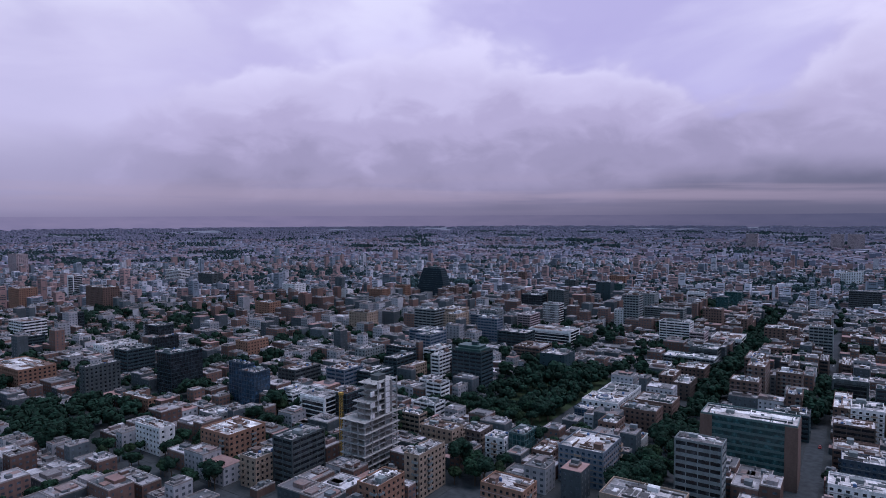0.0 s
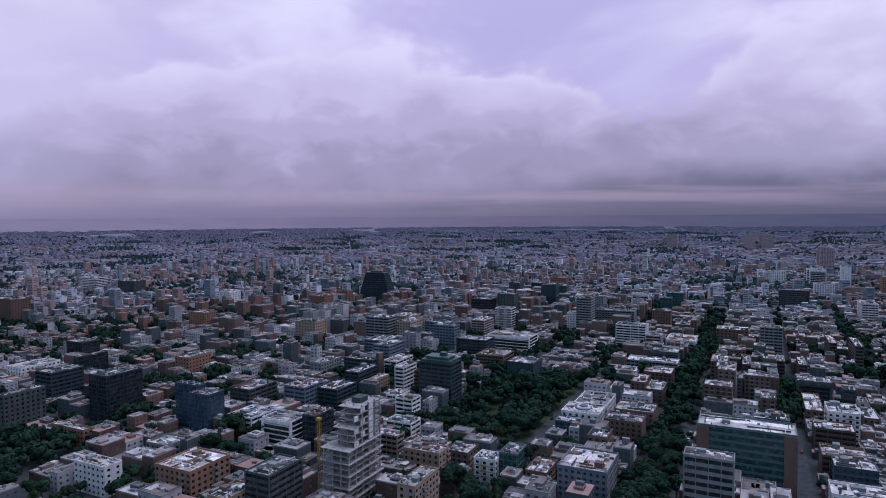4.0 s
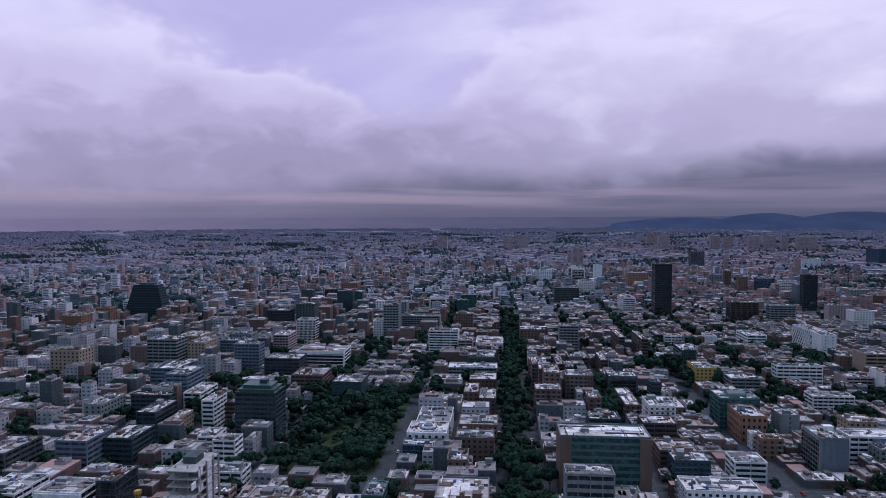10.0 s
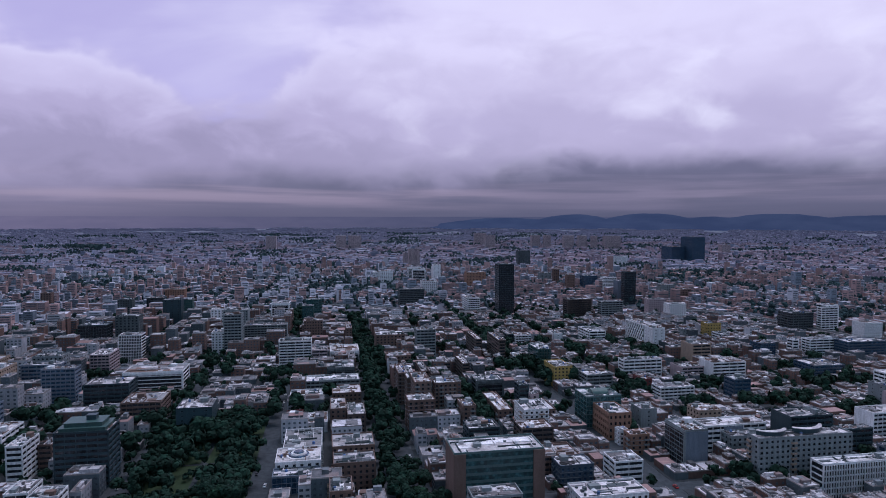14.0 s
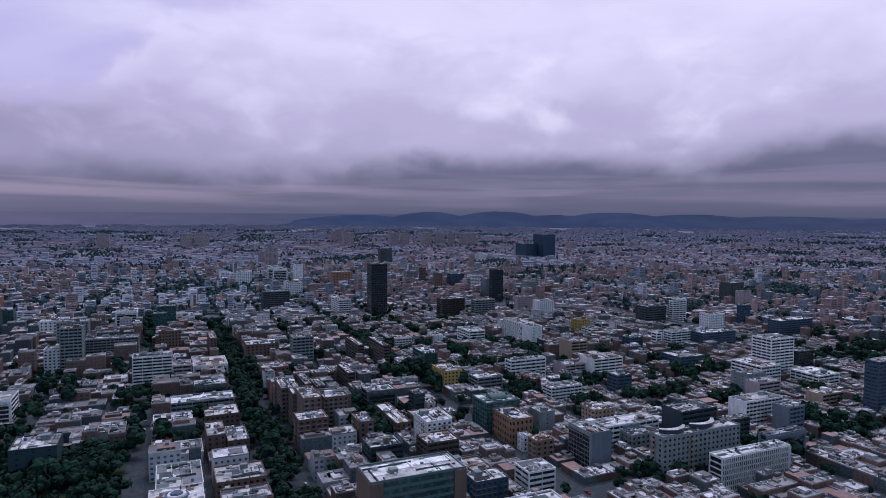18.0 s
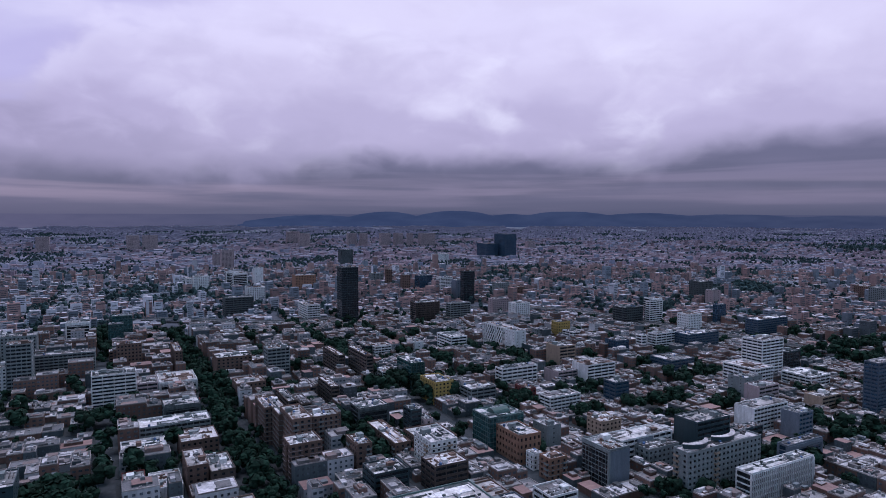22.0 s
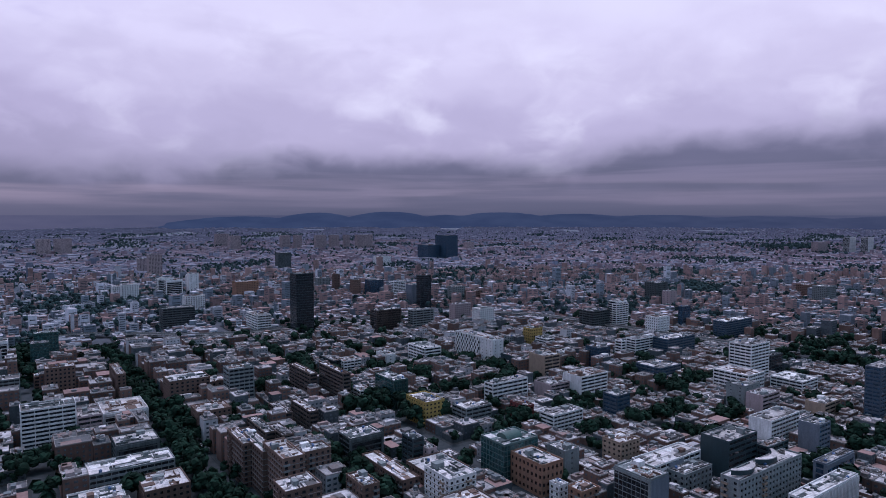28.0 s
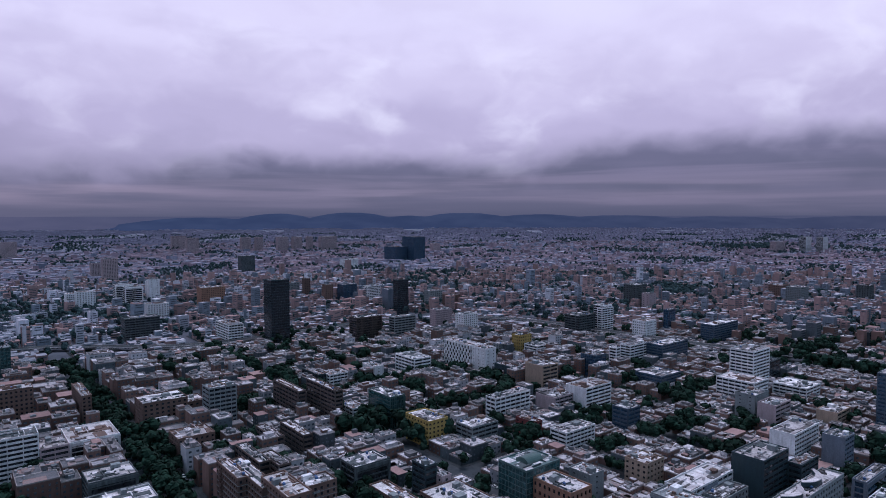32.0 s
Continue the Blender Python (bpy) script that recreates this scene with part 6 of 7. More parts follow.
for p0, p1, q0, q1 in INFILL:
    x, y = grid_xy((p0 + p1) / 2, (q0 + q1) / 2)
    k = rng.random()
    style = "GR"
    for s, share in (LOOKS_EAST if p0 > 105 else LOOKS):
        k -= share
        if k < 0:
            style = s
            break
    mid_p, mid_q = (p0 + p1) / 2, (q0 + q1) / 2
    if mid_p > 109:
        floors = rng.choice([1, 1, 1, 2, 2, 2, 3]) if mid_q < 540 else rng.choice([1, 2, 2, 3, 3, 4, 5])
    elif mid_p > -46:
        floors = rng.choice([2, 3, 3, 4, 4, 5]) if mid_q < 480 else rng.choice([3, 4, 4, 5, 5, 6])
    else:
        floors = rng.choice([1, 2, 3, 3, 4]) if mid_q < 420 else rng.choice([1, 1, 2, 2, 3]) if mid_p > -215 and mid_q < 720 else rng.choice([2, 3, 3, 4, 5, 6, 8])
    if any(abs(mid_p - a) < 60 and -70 < mid_q - b < 25 for a, b in VIADUCT + RAMP):
        floors = rng.choice([1, 1, 2])
    if len(rest) == 0 and math.hypot(x, y - 60) < 640 and len(bpy.data.objects) < 6560:
        w, d = p1 - p0, q1 - q0
        tiled = rng.random() < 0.16 and floors < 4
        fac = rng.choice(["p", "p", "p", "r", "r", "c"]) if floors > 1 else "x"
        TAKEN.append((p0, p1, q0, q1))
        ob = building("house" if floors < 3 else "town_block", x, y, w, d, floors * 3.1 + 1.2, floors, style, fac, "W", f"{COUNTS[floors]}-storey {WORDS[style]} infill building with a {'tiled' if tiled else 'flat'} roof", group="infill buildings", rich=1, roof=rng.choice([0, 0, 0, 0, 2, 2, 2, 2, 1, 1, 7, 4]) if mid_p > 105 else None)
        if not tiled and min(w, d) > 9 and rng.random() < 0.75:
            z, a, b = floors * 3.1 + 1.2, w / 2, d / 2
            fx, fy = rng.uniform(0.35, 0.6), rng.uniform(0.4, 0.75)
            ox, oy = rng.uniform(-0.9, 0.9) * a * (1 - fx), rng.uniform(-0.2, 0.95) * b * (1 - fy)
            up = Shape().rings([(a * fx, b * fy, z - 1.0), (a * fx, b * fy, z + 1.7)])
            part("upper_storey", up, WALLS[style], ob, at=Matrix.Translation((ox, oy, 0)))
            cap = Shape().rings([(a * fx + 0.06, b * fy + 0.06, z + 1.7), (a * fx + 0.06, b * fy + 0.06, z + 1.85)])
            part("upper_roof", cap, ROOFS[rng.choice(ROOF_PICK)], ob, at=Matrix.Translation((ox, oy, 0)))
        if tiled:
            z, a, b = floors * 3.1 + 1.2, w / 2 + 0.3, d / 2 + 0.3
            hgt = min(w, d) * 0.22
            s = Shape()
            if w > d:
                s.add([(-a, -b, z), (a, -b, z), (a, b, z), (-a, b, z), (-a, 0, z + hgt), (a, 0, z + hgt)], [(0, 1, 5, 4), (2, 3, 4, 5), (1, 2, 5), (3, 0, 4), (3, 2, 1, 0)])
            else:
                s.add([(-a, -b, z), (a, -b, z), (a, b, z), (-a, b, z), (0, -b, z + hgt), (0, b, z + hgt)], [(1, 2, 5, 4), (3, 0, 4, 5), (0, 1, 4), (2, 3, 5), (3, 2, 1, 0)])
            part("tiled_roof", s, TILE, ob, "red clay tile roof")
    else:
        rest.append((x, y, p1 - p0, q1 - q0, floors * 3.1 + 1.0, TURN))
        if rng.random() < 0.4:
            ex, ey = grid_xy((p0 + p1) / 2 + rng.uniform(-2, 2), (q0 + q1) / 2 + rng.uniform(-1, 3))
            rest.append((ex, ey, (p1 - p0) * rng.uniform(0.3, 0.6), (q1 - q0) * rng.uniform(0.3, 0.6), floors * 3.1 + rng.uniform(1.8, 3.2), TURN))

for p0, p1, q0, q1 in SHEDS:
    x, y = grid_xy((p0 + p1) / 2, (q0 + q1) / 2)
    if math.hypot(x, y - 60) > 150:
        rest.append((x, y, p1 - p0, q1 - q0, rng.choice([3.2, 3.6, 4.0, 5.2, 6.4]), TURN))

# ---- the rest of the city, street after street to the hills ----
gen = np.random.default_rng(11)
P_MIN, P_MAX, Q_MIN, Q_MAX = -572, 830, -20, 1100


def far_blocks(r_lo, r_hi, pitch, turn_of):
    n = int(r_hi / pitch) + 1
    for i in range(-n, n + 1):
        for j in range(-2, int(n / 0.8) + 3):
            x0, y0 = i * pitch, j * pitch * 0.8
            x, y = grid_xy(x0, y0)
            r = math.hypot(x, y)
            if not r_lo <= r < r_hi or not seen_way(x, y, -84, 74):
                continue
            if r_lo < 1200 and math.hypot(x, y) < 1150 and P_MIN < x0 < P_MAX and Q_MIN < y0 < Q_MAX:
                continue
            yield x, y, turn_of(x, y)


def district(x, y):
    return TURN + 0.5 * noise.noise(Vector((x / 900, y / 900, 0.3))) * (1 if math.hypot(x, y) > 1150 else 0)


specs = []
for r_lo, r_hi, pitch, lot in ((140, 1150, 84, 15), (1150, 1900, 84, 15)):
    for x, y, turn in far_blocks(r_lo, r_hi, pitch, district):
        green = noise.noise(Vector((x / 260, y / 260, 5.0)))
        tone = noise.noise(Vector((x / 500, y / 500, 9.0)))
        cs, sn = math.cos(turn), math.sin(turn)
        nx, ny = round((pitch - 9) / lot), round((pitch * 0.8 - 9) / lot)
        lx_step, ly_step = (pitch - 9) / nx, (pitch * 0.8 - 9) / ny
        for a in range(nx):
            for b in range(ny):
                if gen.random() < (0.10 if green < 0.28 else 0.6):
                    continue
                lx = (a - (nx - 1) / 2) * lx_step + gen.uniform(-2, 2)
                ly = (b - (ny - 1) / 2) * ly_step + gen.uniform(-2, 2)
                px, py = x + lx * cs - ly * sn, y + lx * sn + ly * cs
                p_, q_ = grid_pq(px, py)
                if math.hypot(px, py - 60) < 150 or any(p0 - 7 < p_ < p1 + 7 and q0 - 7 < q_ < q1 + 7 for p0, p1, q0, q1 in FAR_NAMED):
                    continue
                tall = gen.random()
                h = gen.choice([5, 7, 7, 10, 10, 13, 16]) + (gen.choice([6, 10, 16]) if tall < 0.10 + 0.14 * (tone > 0.1) else 0) + (gen.uniform(10, 22) if tall < 0.008 else 0)
                specs.append((px, py, lx_step * gen.uniform(0.55, 1.04), ly_step * gen.uniform(0.5, 0.95), h, turn))
                if gen.random() < 0.45:
                    specs.append((px + gen.uniform(-3, 3), py + gen.uniform(-3, 3), lot * gen.uniform(0.25, 0.6), lot * gen.uniform(0.25, 0.6), h + gen.uniform(1.2, 3.0), turn))
# the outer districts: terraces of low houses with here and there a hall or a slab
for x, y, turn in far_blocks(1900, 4640, 76, district):
    green = noise.noise(Vector((x / 260, y / 260, 5.0)))
    r = math.hypot(x, y)
    if green > 0.30 or gen.random() < 0.03:
        continue
    cs, sn = math.cos(turn), math.sin(turn)
    if gen.random() < 0.035:
        specs.append((x, y, gen.uniform(40, 68), gen.uniform(24, 44), gen.uniform(6, 9), turn))
        continue
    for b in range(4 if r < 3200 else 3):
        ly = (b - 1.5) * 14.5 + gen.uniform(-1, 1) if r < 3200 else (b - 1) * 19 + gen.uniform(-2, 2)
        u = -33.0
        while u < 30:
            wide = gen.uniform(7, 26)
            if gen.random() < 0.88:
                lx = u + wide / 2
                h = gen.choice([3.5, 5, 6, 6, 8]) + (gen.uniform(5, 14) if gen.random() < 0.03 and r < 3400 else 0)
                px, py = x + lx * cs - ly * sn, y + lx * sn + ly * cs
                p_, q_ = grid_pq(px, py)
                if not any(p0 - 9 < p_ < p1 + 9 and q0 - 9 < q_ < q1 + 9 for p0, p1, q0, q1 in FAR_NAMED):
                    specs.append((px, py, wide, gen.uniform(8, 12), h, turn))
            u += wide + (gen.uniform(2, 9) if gen.random() < 0.25 else 0.0)
specs = np.array(rest + specs)
dist = np.hypot(specs[:, 0], specs[:, 1])
base = ground_zs(dist)
# brick, pale or grey by district, with strays
lean = np.array([noise.noise(Vector((x / 340, y / 340, 2.0))) for x, y in specs[:, :2]])
pick = np.clip(gen.random(len(specs)) + 0.55 * lean - 0.16 * np.clip(specs[:, 0] / 500, -0.6, 1), 0, 1)
is_rest = np.arange(len(specs)) < len(rest)
flat = gen.random(len(specs)) < np.where(is_rest, 0.92, np.where(pick < 0.5, 0.45, 0.86))
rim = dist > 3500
outer = (dist > 1900) & ~rim


def far_mat(name, col, spread):
    return surface(name, col, island=True, spread=spread, bump=0, grain=0.2, spec=0.1)


def far_roofing(name, tones, dirt):
    """Flat roofs of many houses, each of its own tone."""
    mat = roofing(name, tones[-1], dirt, island=True)
    rmp = [nd for nd in mat.node_tree.nodes if nd.type == "VALTORGB"][0].color_ramp
    while len(rmp.elements) > 1:
        rmp.elements.remove(rmp.elements[0])
    rmp.elements[0].position, rmp.elements[0].color = 1.0, (*tones[-1], 1)
    for k, col in enumerate(tones[:-1]):
        rmp.elements.new(k / (len(tones) - 1)).color = (*col, 1)
    return mat


# second and third wall colours carry distance haze: paler and bluer
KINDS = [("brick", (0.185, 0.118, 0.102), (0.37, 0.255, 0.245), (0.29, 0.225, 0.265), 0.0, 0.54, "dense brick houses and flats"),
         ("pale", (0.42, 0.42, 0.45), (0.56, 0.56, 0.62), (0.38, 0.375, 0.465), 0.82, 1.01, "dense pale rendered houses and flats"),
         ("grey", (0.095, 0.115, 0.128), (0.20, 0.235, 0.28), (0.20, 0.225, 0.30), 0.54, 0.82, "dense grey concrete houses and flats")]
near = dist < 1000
for word, near_col, mid_haze_col, outer_haze_col, lo, hi, words in KINDS:
    for name, col, m in ((f"{word}_houses", near_col, near), (f"far_{word}_houses", mid_haze_col, ~near & ~outer & ~rim), (f"outer_{word}_houses", outer_haze_col, outer)):
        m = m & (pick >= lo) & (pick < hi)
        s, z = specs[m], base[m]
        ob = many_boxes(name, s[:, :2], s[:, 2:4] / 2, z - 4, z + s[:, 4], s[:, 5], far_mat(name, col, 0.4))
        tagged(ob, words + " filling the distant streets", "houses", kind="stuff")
shops = specs[:, 0] * UX + specs[:, 1] * UY > 100
shop_roof = far_roofing("shop_roof", [(0.14, 0.14, 0.15), (0.34, 0.32, 0.335), (0.52, 0.485, 0.51), (0.68, 0.64, 0.67), (0.84, 0.80, 0.83)], (0.30, 0.28, 0.29))
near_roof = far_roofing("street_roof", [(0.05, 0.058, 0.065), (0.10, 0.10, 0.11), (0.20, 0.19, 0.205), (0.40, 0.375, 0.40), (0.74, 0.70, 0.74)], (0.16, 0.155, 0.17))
# far and outer roof tones are lifted and blued to imitate haze
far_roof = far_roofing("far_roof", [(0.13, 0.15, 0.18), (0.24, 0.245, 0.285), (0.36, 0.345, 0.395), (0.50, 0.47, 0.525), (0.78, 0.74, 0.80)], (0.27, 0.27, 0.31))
outer_haze_roof = far_roofing("outer_haze_roof", [(0.14, 0.152, 0.205), (0.20, 0.202, 0.27), (0.265, 0.255, 0.325), (0.34, 0.318, 0.39), (0.54, 0.505, 0.58)], (0.215, 0.212, 0.28))
# pale lilac walls and roofs with little contrast: mist put into the colours
rim_haze_roof, rim_haze_wall = far_roofing("rim_haze_roof", [(0.20, 0.20, 0.285), (0.25, 0.24, 0.325), (0.31, 0.295, 0.385), (0.42, 0.395, 0.49)], (0.23, 0.225, 0.305)), far_mat("rim_haze_wall", (0.235, 0.225, 0.305), 0.2)
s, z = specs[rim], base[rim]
tagged(many_boxes("rim_houses", s[:, :2], s[:, 2:4] / 2, z - 4, z + s[:, 4], s[:, 5], rim_haze_wall), "low rendered houses at the rim of the city, haze in their colour", "houses", kind="stuff")
# outer tile is greyer and bluer, haze mixed into its red
far_tile, outer_haze_tile = far_mat("far_tile", (0.30, 0.195, 0.185), 0.35), far_mat("outer_haze_tile", (0.31, 0.225, 0.255), 0.3)
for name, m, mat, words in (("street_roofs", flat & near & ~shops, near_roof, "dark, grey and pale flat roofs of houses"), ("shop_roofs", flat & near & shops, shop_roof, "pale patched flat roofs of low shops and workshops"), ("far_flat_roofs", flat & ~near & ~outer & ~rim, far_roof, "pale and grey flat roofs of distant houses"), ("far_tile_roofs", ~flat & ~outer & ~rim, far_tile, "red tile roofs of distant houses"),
                            ("outer_flat_roofs", flat & outer, outer_haze_roof, "grey roofs of the outer districts, haze in their colour"), ("outer_tile_roofs", ~flat & outer, outer_haze_tile, "red tile roofs of the outer districts, haze in their colour"), ("rim_roofs", rim, rim_haze_roof, "roofs at the rim of the city, haze in their colour")):
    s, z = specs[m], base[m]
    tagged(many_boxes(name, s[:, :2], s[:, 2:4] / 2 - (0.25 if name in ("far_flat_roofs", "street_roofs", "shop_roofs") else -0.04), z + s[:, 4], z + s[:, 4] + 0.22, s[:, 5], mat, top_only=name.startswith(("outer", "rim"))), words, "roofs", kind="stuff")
# parapets, roof sheets and small roof works of the nearer houses
edges, sheets, bits = [], [], []
for (x, y, w, d, h, turn), ok in zip(specs, near & flat):
    if not ok or min(w, d) < 4:
        continue
    cs, sn = math.cos(turn), math.sin(turn)

    def spot(lx, ly):
        return x + lx * cs - ly * sn, y + lx * sn + ly * cs

    for lx, ly, a, b in ((0, -d / 2 + 0.13, w / 2, 0.13), (0, d / 2 - 0.13, w / 2, 0.13), (-w / 2 + 0.13, 0, 0.13, d / 2 - 0.26), (w / 2 - 0.13, 0, 0.13, d / 2 - 0.26)):
        edges.append((*spot(lx, ly), a, b, h + 0.1, h + 0.85, turn))
    for k in range(gen.integers(1, 4)):
        a, b = gen.uniform(0.12, 0.3) * w, gen.uniform(0.12, 0.3) * d
        sheets.append((*spot(gen.uniform(-1, 1) * (w / 2 - a - 0.3), gen.uniform(-1, 1) * (d / 2 - b - 0.3)), a, b, h + 0.2, h + 0.2 + gen.choice([0.1, 0.14, 0.5, 1.1, 2.2]), turn))
    for k in range(gen.integers(2, 6)):
        a, b = gen.uniform(0.25, 0.9), gen.uniform(0.25, 0.9)
        bits.append((*spot(gen.uniform(-0.4, 0.4) * w, gen.uniform(-0.4, 0.4) * d), a, b, h + 0.2, h + gen.uniform(0.7, 1.9), turn))
sheet_tones = far_roofing("roof_sheet", [(0.06, 0.065, 0.07), (0.14, 0.13, 0.135), (0.26, 0.15, 0.13), (0.42, 0.40, 0.42), (0.74, 0.70, 0.73)], (0.2, 0.19, 0.2))
for name, rows_, mat, words in (("house_parapets", edges, far_mat("parapet_mix", (0.38, 0.34, 0.335), 0.6), "low parapets round flat house roofs"), ("roof_sheets", sheets, sheet_tones, "patched sheets and low roof rooms on house roofs"), ("roof_bits", bits, far_mat("roof_bit", (0.30, 0.30, 0.31), 0.7), "tanks, hatches and vents on house roofs")):
    r_ = np.array(rows_)
    tagged(many_boxes(name, r_[:, :2], r_[:, 2:4], r_[:, 4], r_[:, 5], r_[:, 6], mat), words, "roof works", kind="stuff")
# window strips of the houses that stand near enough to show them
rows = []
for (x, y, w, d, h, turn), r in zip(specs, dist):
    if r > 1750 or h < 5 or w < 5:
        continue
    cs, sn = math.cos(turn), math.sin(turn)
    storeys = int(h // 3.1)
    if r > 950:
        for i in range(storeys):
            if gen.random() < 0.85:
                rows.append((x + sn * d / 2, y - cs * d / 2, w * 0.5 * gen.uniform(0.6, 0.95), 0.05, i * 3.1 + 1.2, turn))
            if gen.random() < 0.4:
                sg = 1 if x < 0 else -1
                rows.append((x + sg * cs * w / 2, y + sg * sn * w / 2, 0.05, d * 0.5 * gen.uniform(0.4, 0.8), i * 3.1 + 1.2, turn))
        continue
    n, m, half = max(2, int(w / 3.2)), max(2, int(d / 3.4)), gen.uniform(0.55, 1.1)
    for i in range(storeys):
        for k in range(n):
            lx = -w / 2 + (k + 0.5) * w / n
            rows.append((x + lx * cs + sn * d / 2, y + lx * sn - cs * d / 2, half, 0.05, i * 3.1 + 1.1, turn))
        for k in range(m if r < 800 else 0):
            ly = -d / 2 + (k + 0.5) * d / m
            for sg in (1 if x < 0 else -1,):
                rows.append((x + sg * cs * w / 2 - ly * sn, y + sg * sn * w / 2 + ly * cs, 0.05, half * 0.9, i * 3.1 + 1.1, turn))
rows = np.array(rows)
# window tone raised above the dark glass to stand for haze
tagged(many_boxes("far_windows", rows[:, :2], rows[:, 2:4], rows[:, 4], rows[:, 4] + 1.35, rows[:, 5], glazing("glass_far_haze", (0.05, 0.064, 0.082), 0.3)), "dark windows of distant houses", "windows", kind="stuff")
# roof clutter far off
m = (dist < 2200) & (gen.random(len(specs)) < np.where(np.arange(len(specs)) < len(rest), 0.35, 0.7))
s, z = specs[m], base[m] + specs[m][:, 4] + 0.2
off = gen.uniform(-0.25, 0.25, (len(s), 2)) * s[:, 2:4]
tagged(many_boxes("far_roof_boxes", s[:, :2] + off, gen.uniform(0.8, 2.2, (len(s), 2)), z, z + gen.uniform(0.8, 2.6, len(s)), s[:, 5], far_mat("stair_head", (0.15, 0.165, 0.18), 0.5)), "stair heads and tanks on distant roofs", "roof boxes", kind="stuff")
# ---- trees ----


def crown_mesh(name, seed, radius, height, mat, leaves=420, size=0.75, lobe_count=9):
    """An uneven crown of many small leaf clumps on several lobes."""
    r = np.random.default_rng(seed)
    lobes = r.uniform(-1, 1, (lobe_count, 3)) * np.array([0.6, 0.6, 0.42]) * radius + np.array([0, 0, height])
    lr = r.uniform(0.38, 0.62, lobe_count) * radius
    s = Shape()
    for k in range(leaves):
        i = r.integers(0, lobe_count)
        way = r.normal(size=3)
        way /= np.linalg.norm(way)
        way[2] = way[2] * 0.8 + 0.12
        c = lobes[i] + way * lr[i] * r.uniform(0.72, 1.12)
        a, b = np.cross(way, r.normal(size=3)), r.normal(size=3)
        a /= np.linalg.norm(a) + 1e-6
        b = np.cross(way, a)
        e = size * r.uniform(0.6, 1.4)
        tip = c + way * e * 0.45
        s.add([tuple(c + a * e), tuple(c + b * e), tuple(c - a * e), tuple(c - b * e), tuple(tip)], [(0, 1, 4), (1, 2, 4), (2, 3, 4), (3, 0, 4)])
    for i in range(lobe_count):
        ring = []
        v0 = len(s.v)
        for lat in (-0.6, 0.1, 0.7):
            for lon in range(6):
                ang = lon * math.pi / 3 + lat
                cr = lr[i] * 0.86 * math.cos(math.asin(lat))
                s.v.append((lobes[i][0] + cr * math.cos(ang), lobes[i][1] + cr * math.sin(ang), lobes[i][2] + lr[i] * 0.86 * lat))
        s.v.append((lobes[i][0], lobes[i][1], lobes[i][2] + lr[i] * 0.9))
        for row in range(2):
            for lon in range(6):
                a0 = v0 + row * 6 + lon
                a1 = v0 + row * 6 + (lon + 1) % 6
                s.f.append((a0, a1, a1 + 6, a0 + 6))
        for lon in range(6):
            s.f.append((v0 + 12 + lon, v0 + 12 + (lon + 1) % 6, v0 + 18))
        s.n = len(s.v)
    return s.mesh(name, mat)


def make_tree(seed, radius, height, mat):
    t = thing("tree", 0, 0, -200, 0, "leafy dark green street tree with a broad crown", "tree", "street and park trees")
    r = random.Random(seed)
    trunk = Shape().tube(0, 0, -0.2, height * 0.55, 0.38, 0.24, 8)
    limbs = trunk
    for k in range(5):
        a = k * 1.256 + r.uniform(-0.3, 0.3)
        ex, ey, ez = math.cos(a) * radius * 0.5, math.sin(a) * radius * 0.5, height * 0.9
        n0 = limbs.n
        ring = []
        for (cx, cy, cz, rr) in ((0, 0, height * 0.45, 0.17), (ex, ey, ez, 0.06)):
            for j in range(5):
                b = j * 1.2566
                ring.append((cx + rr * math.cos(b), cy + rr * math.sin(b), cz))
        limbs.add(ring, [(j, (j + 1) % 5, 5 + (j + 1) % 5, 5 + j) for j in range(5)])
    part("trunk", limbs, BARK, t)
    part("crown", crown_mesh("crown", seed, radius, height, mat), mat, t)
    return t


PROTOS = [make_tree(3, 4.6, 8.5, FOLIAGE[0]), make_tree(5, 5.4, 10.0, FOLIAGE[1]), make_tree(8, 3.8, 7.2, FOLIAGE[2]), make_tree(12, 5.0, 11.5, FOLIAGE[0])]
first_use = [True] * len(PROTOS)
TREE_SPOTS = []


def plant_tree(x, y, grow=1.0):
    TREE_SPOTS.append((x, y, grow))


tr = random.Random(21)
# the avenue: two close rows on its median and rows along its kerbs
for q in range(235, 985, 7):
    if tr.random() < 0.95:
        plant_tree(*grid_xy(36 + tr.uniform(-3.2, 3.2) - 3.5, q + tr.uniform(-2, 2)), tr.uniform(0.95, 1.3))
    if tr.random() < 0.7:
        plant_tree(*grid_xy(36 + tr.uniform(-2, 2) + 3.5, q + tr.uniform(-2, 2)), tr.uniform(0.85, 1.2))
# the park
for k in range(150):
    p, q = tr.uniform(PARK[0], PARK[1]), tr.uniform(PARK[2], PARK[3])
    if abs(p + 84) < 10 and q < 445:
        p = PARK[0] + tr.uniform(0, 16) if tr.random() < 0.5 else PARK[1] - tr.uniform(0, 18)
    plant_tree(*grid_xy(p, q), tr.uniform(0.9, 1.35))
# the groves
for p0, q0, rp, rq, n in GROVES:
    for k in range(n):
        for attempt in range(6):
            p, q = p0 + tr.uniform(-rp, rp), q0 + tr.uniform(-rq, rq)
            hit_ = any(p - 2 < b and p + 2 > a and q - 2 < d and q + 2 > c for i_, (a, b, c, d) in enumerate(TAKEN) if not (GROVE_TAKEN - len(GROVES) <= i_ < GROVE_TAKEN))
            if not hit_:
                plant_tree(*grid_xy(p, q), tr.uniform(0.85, 1.4))
                break
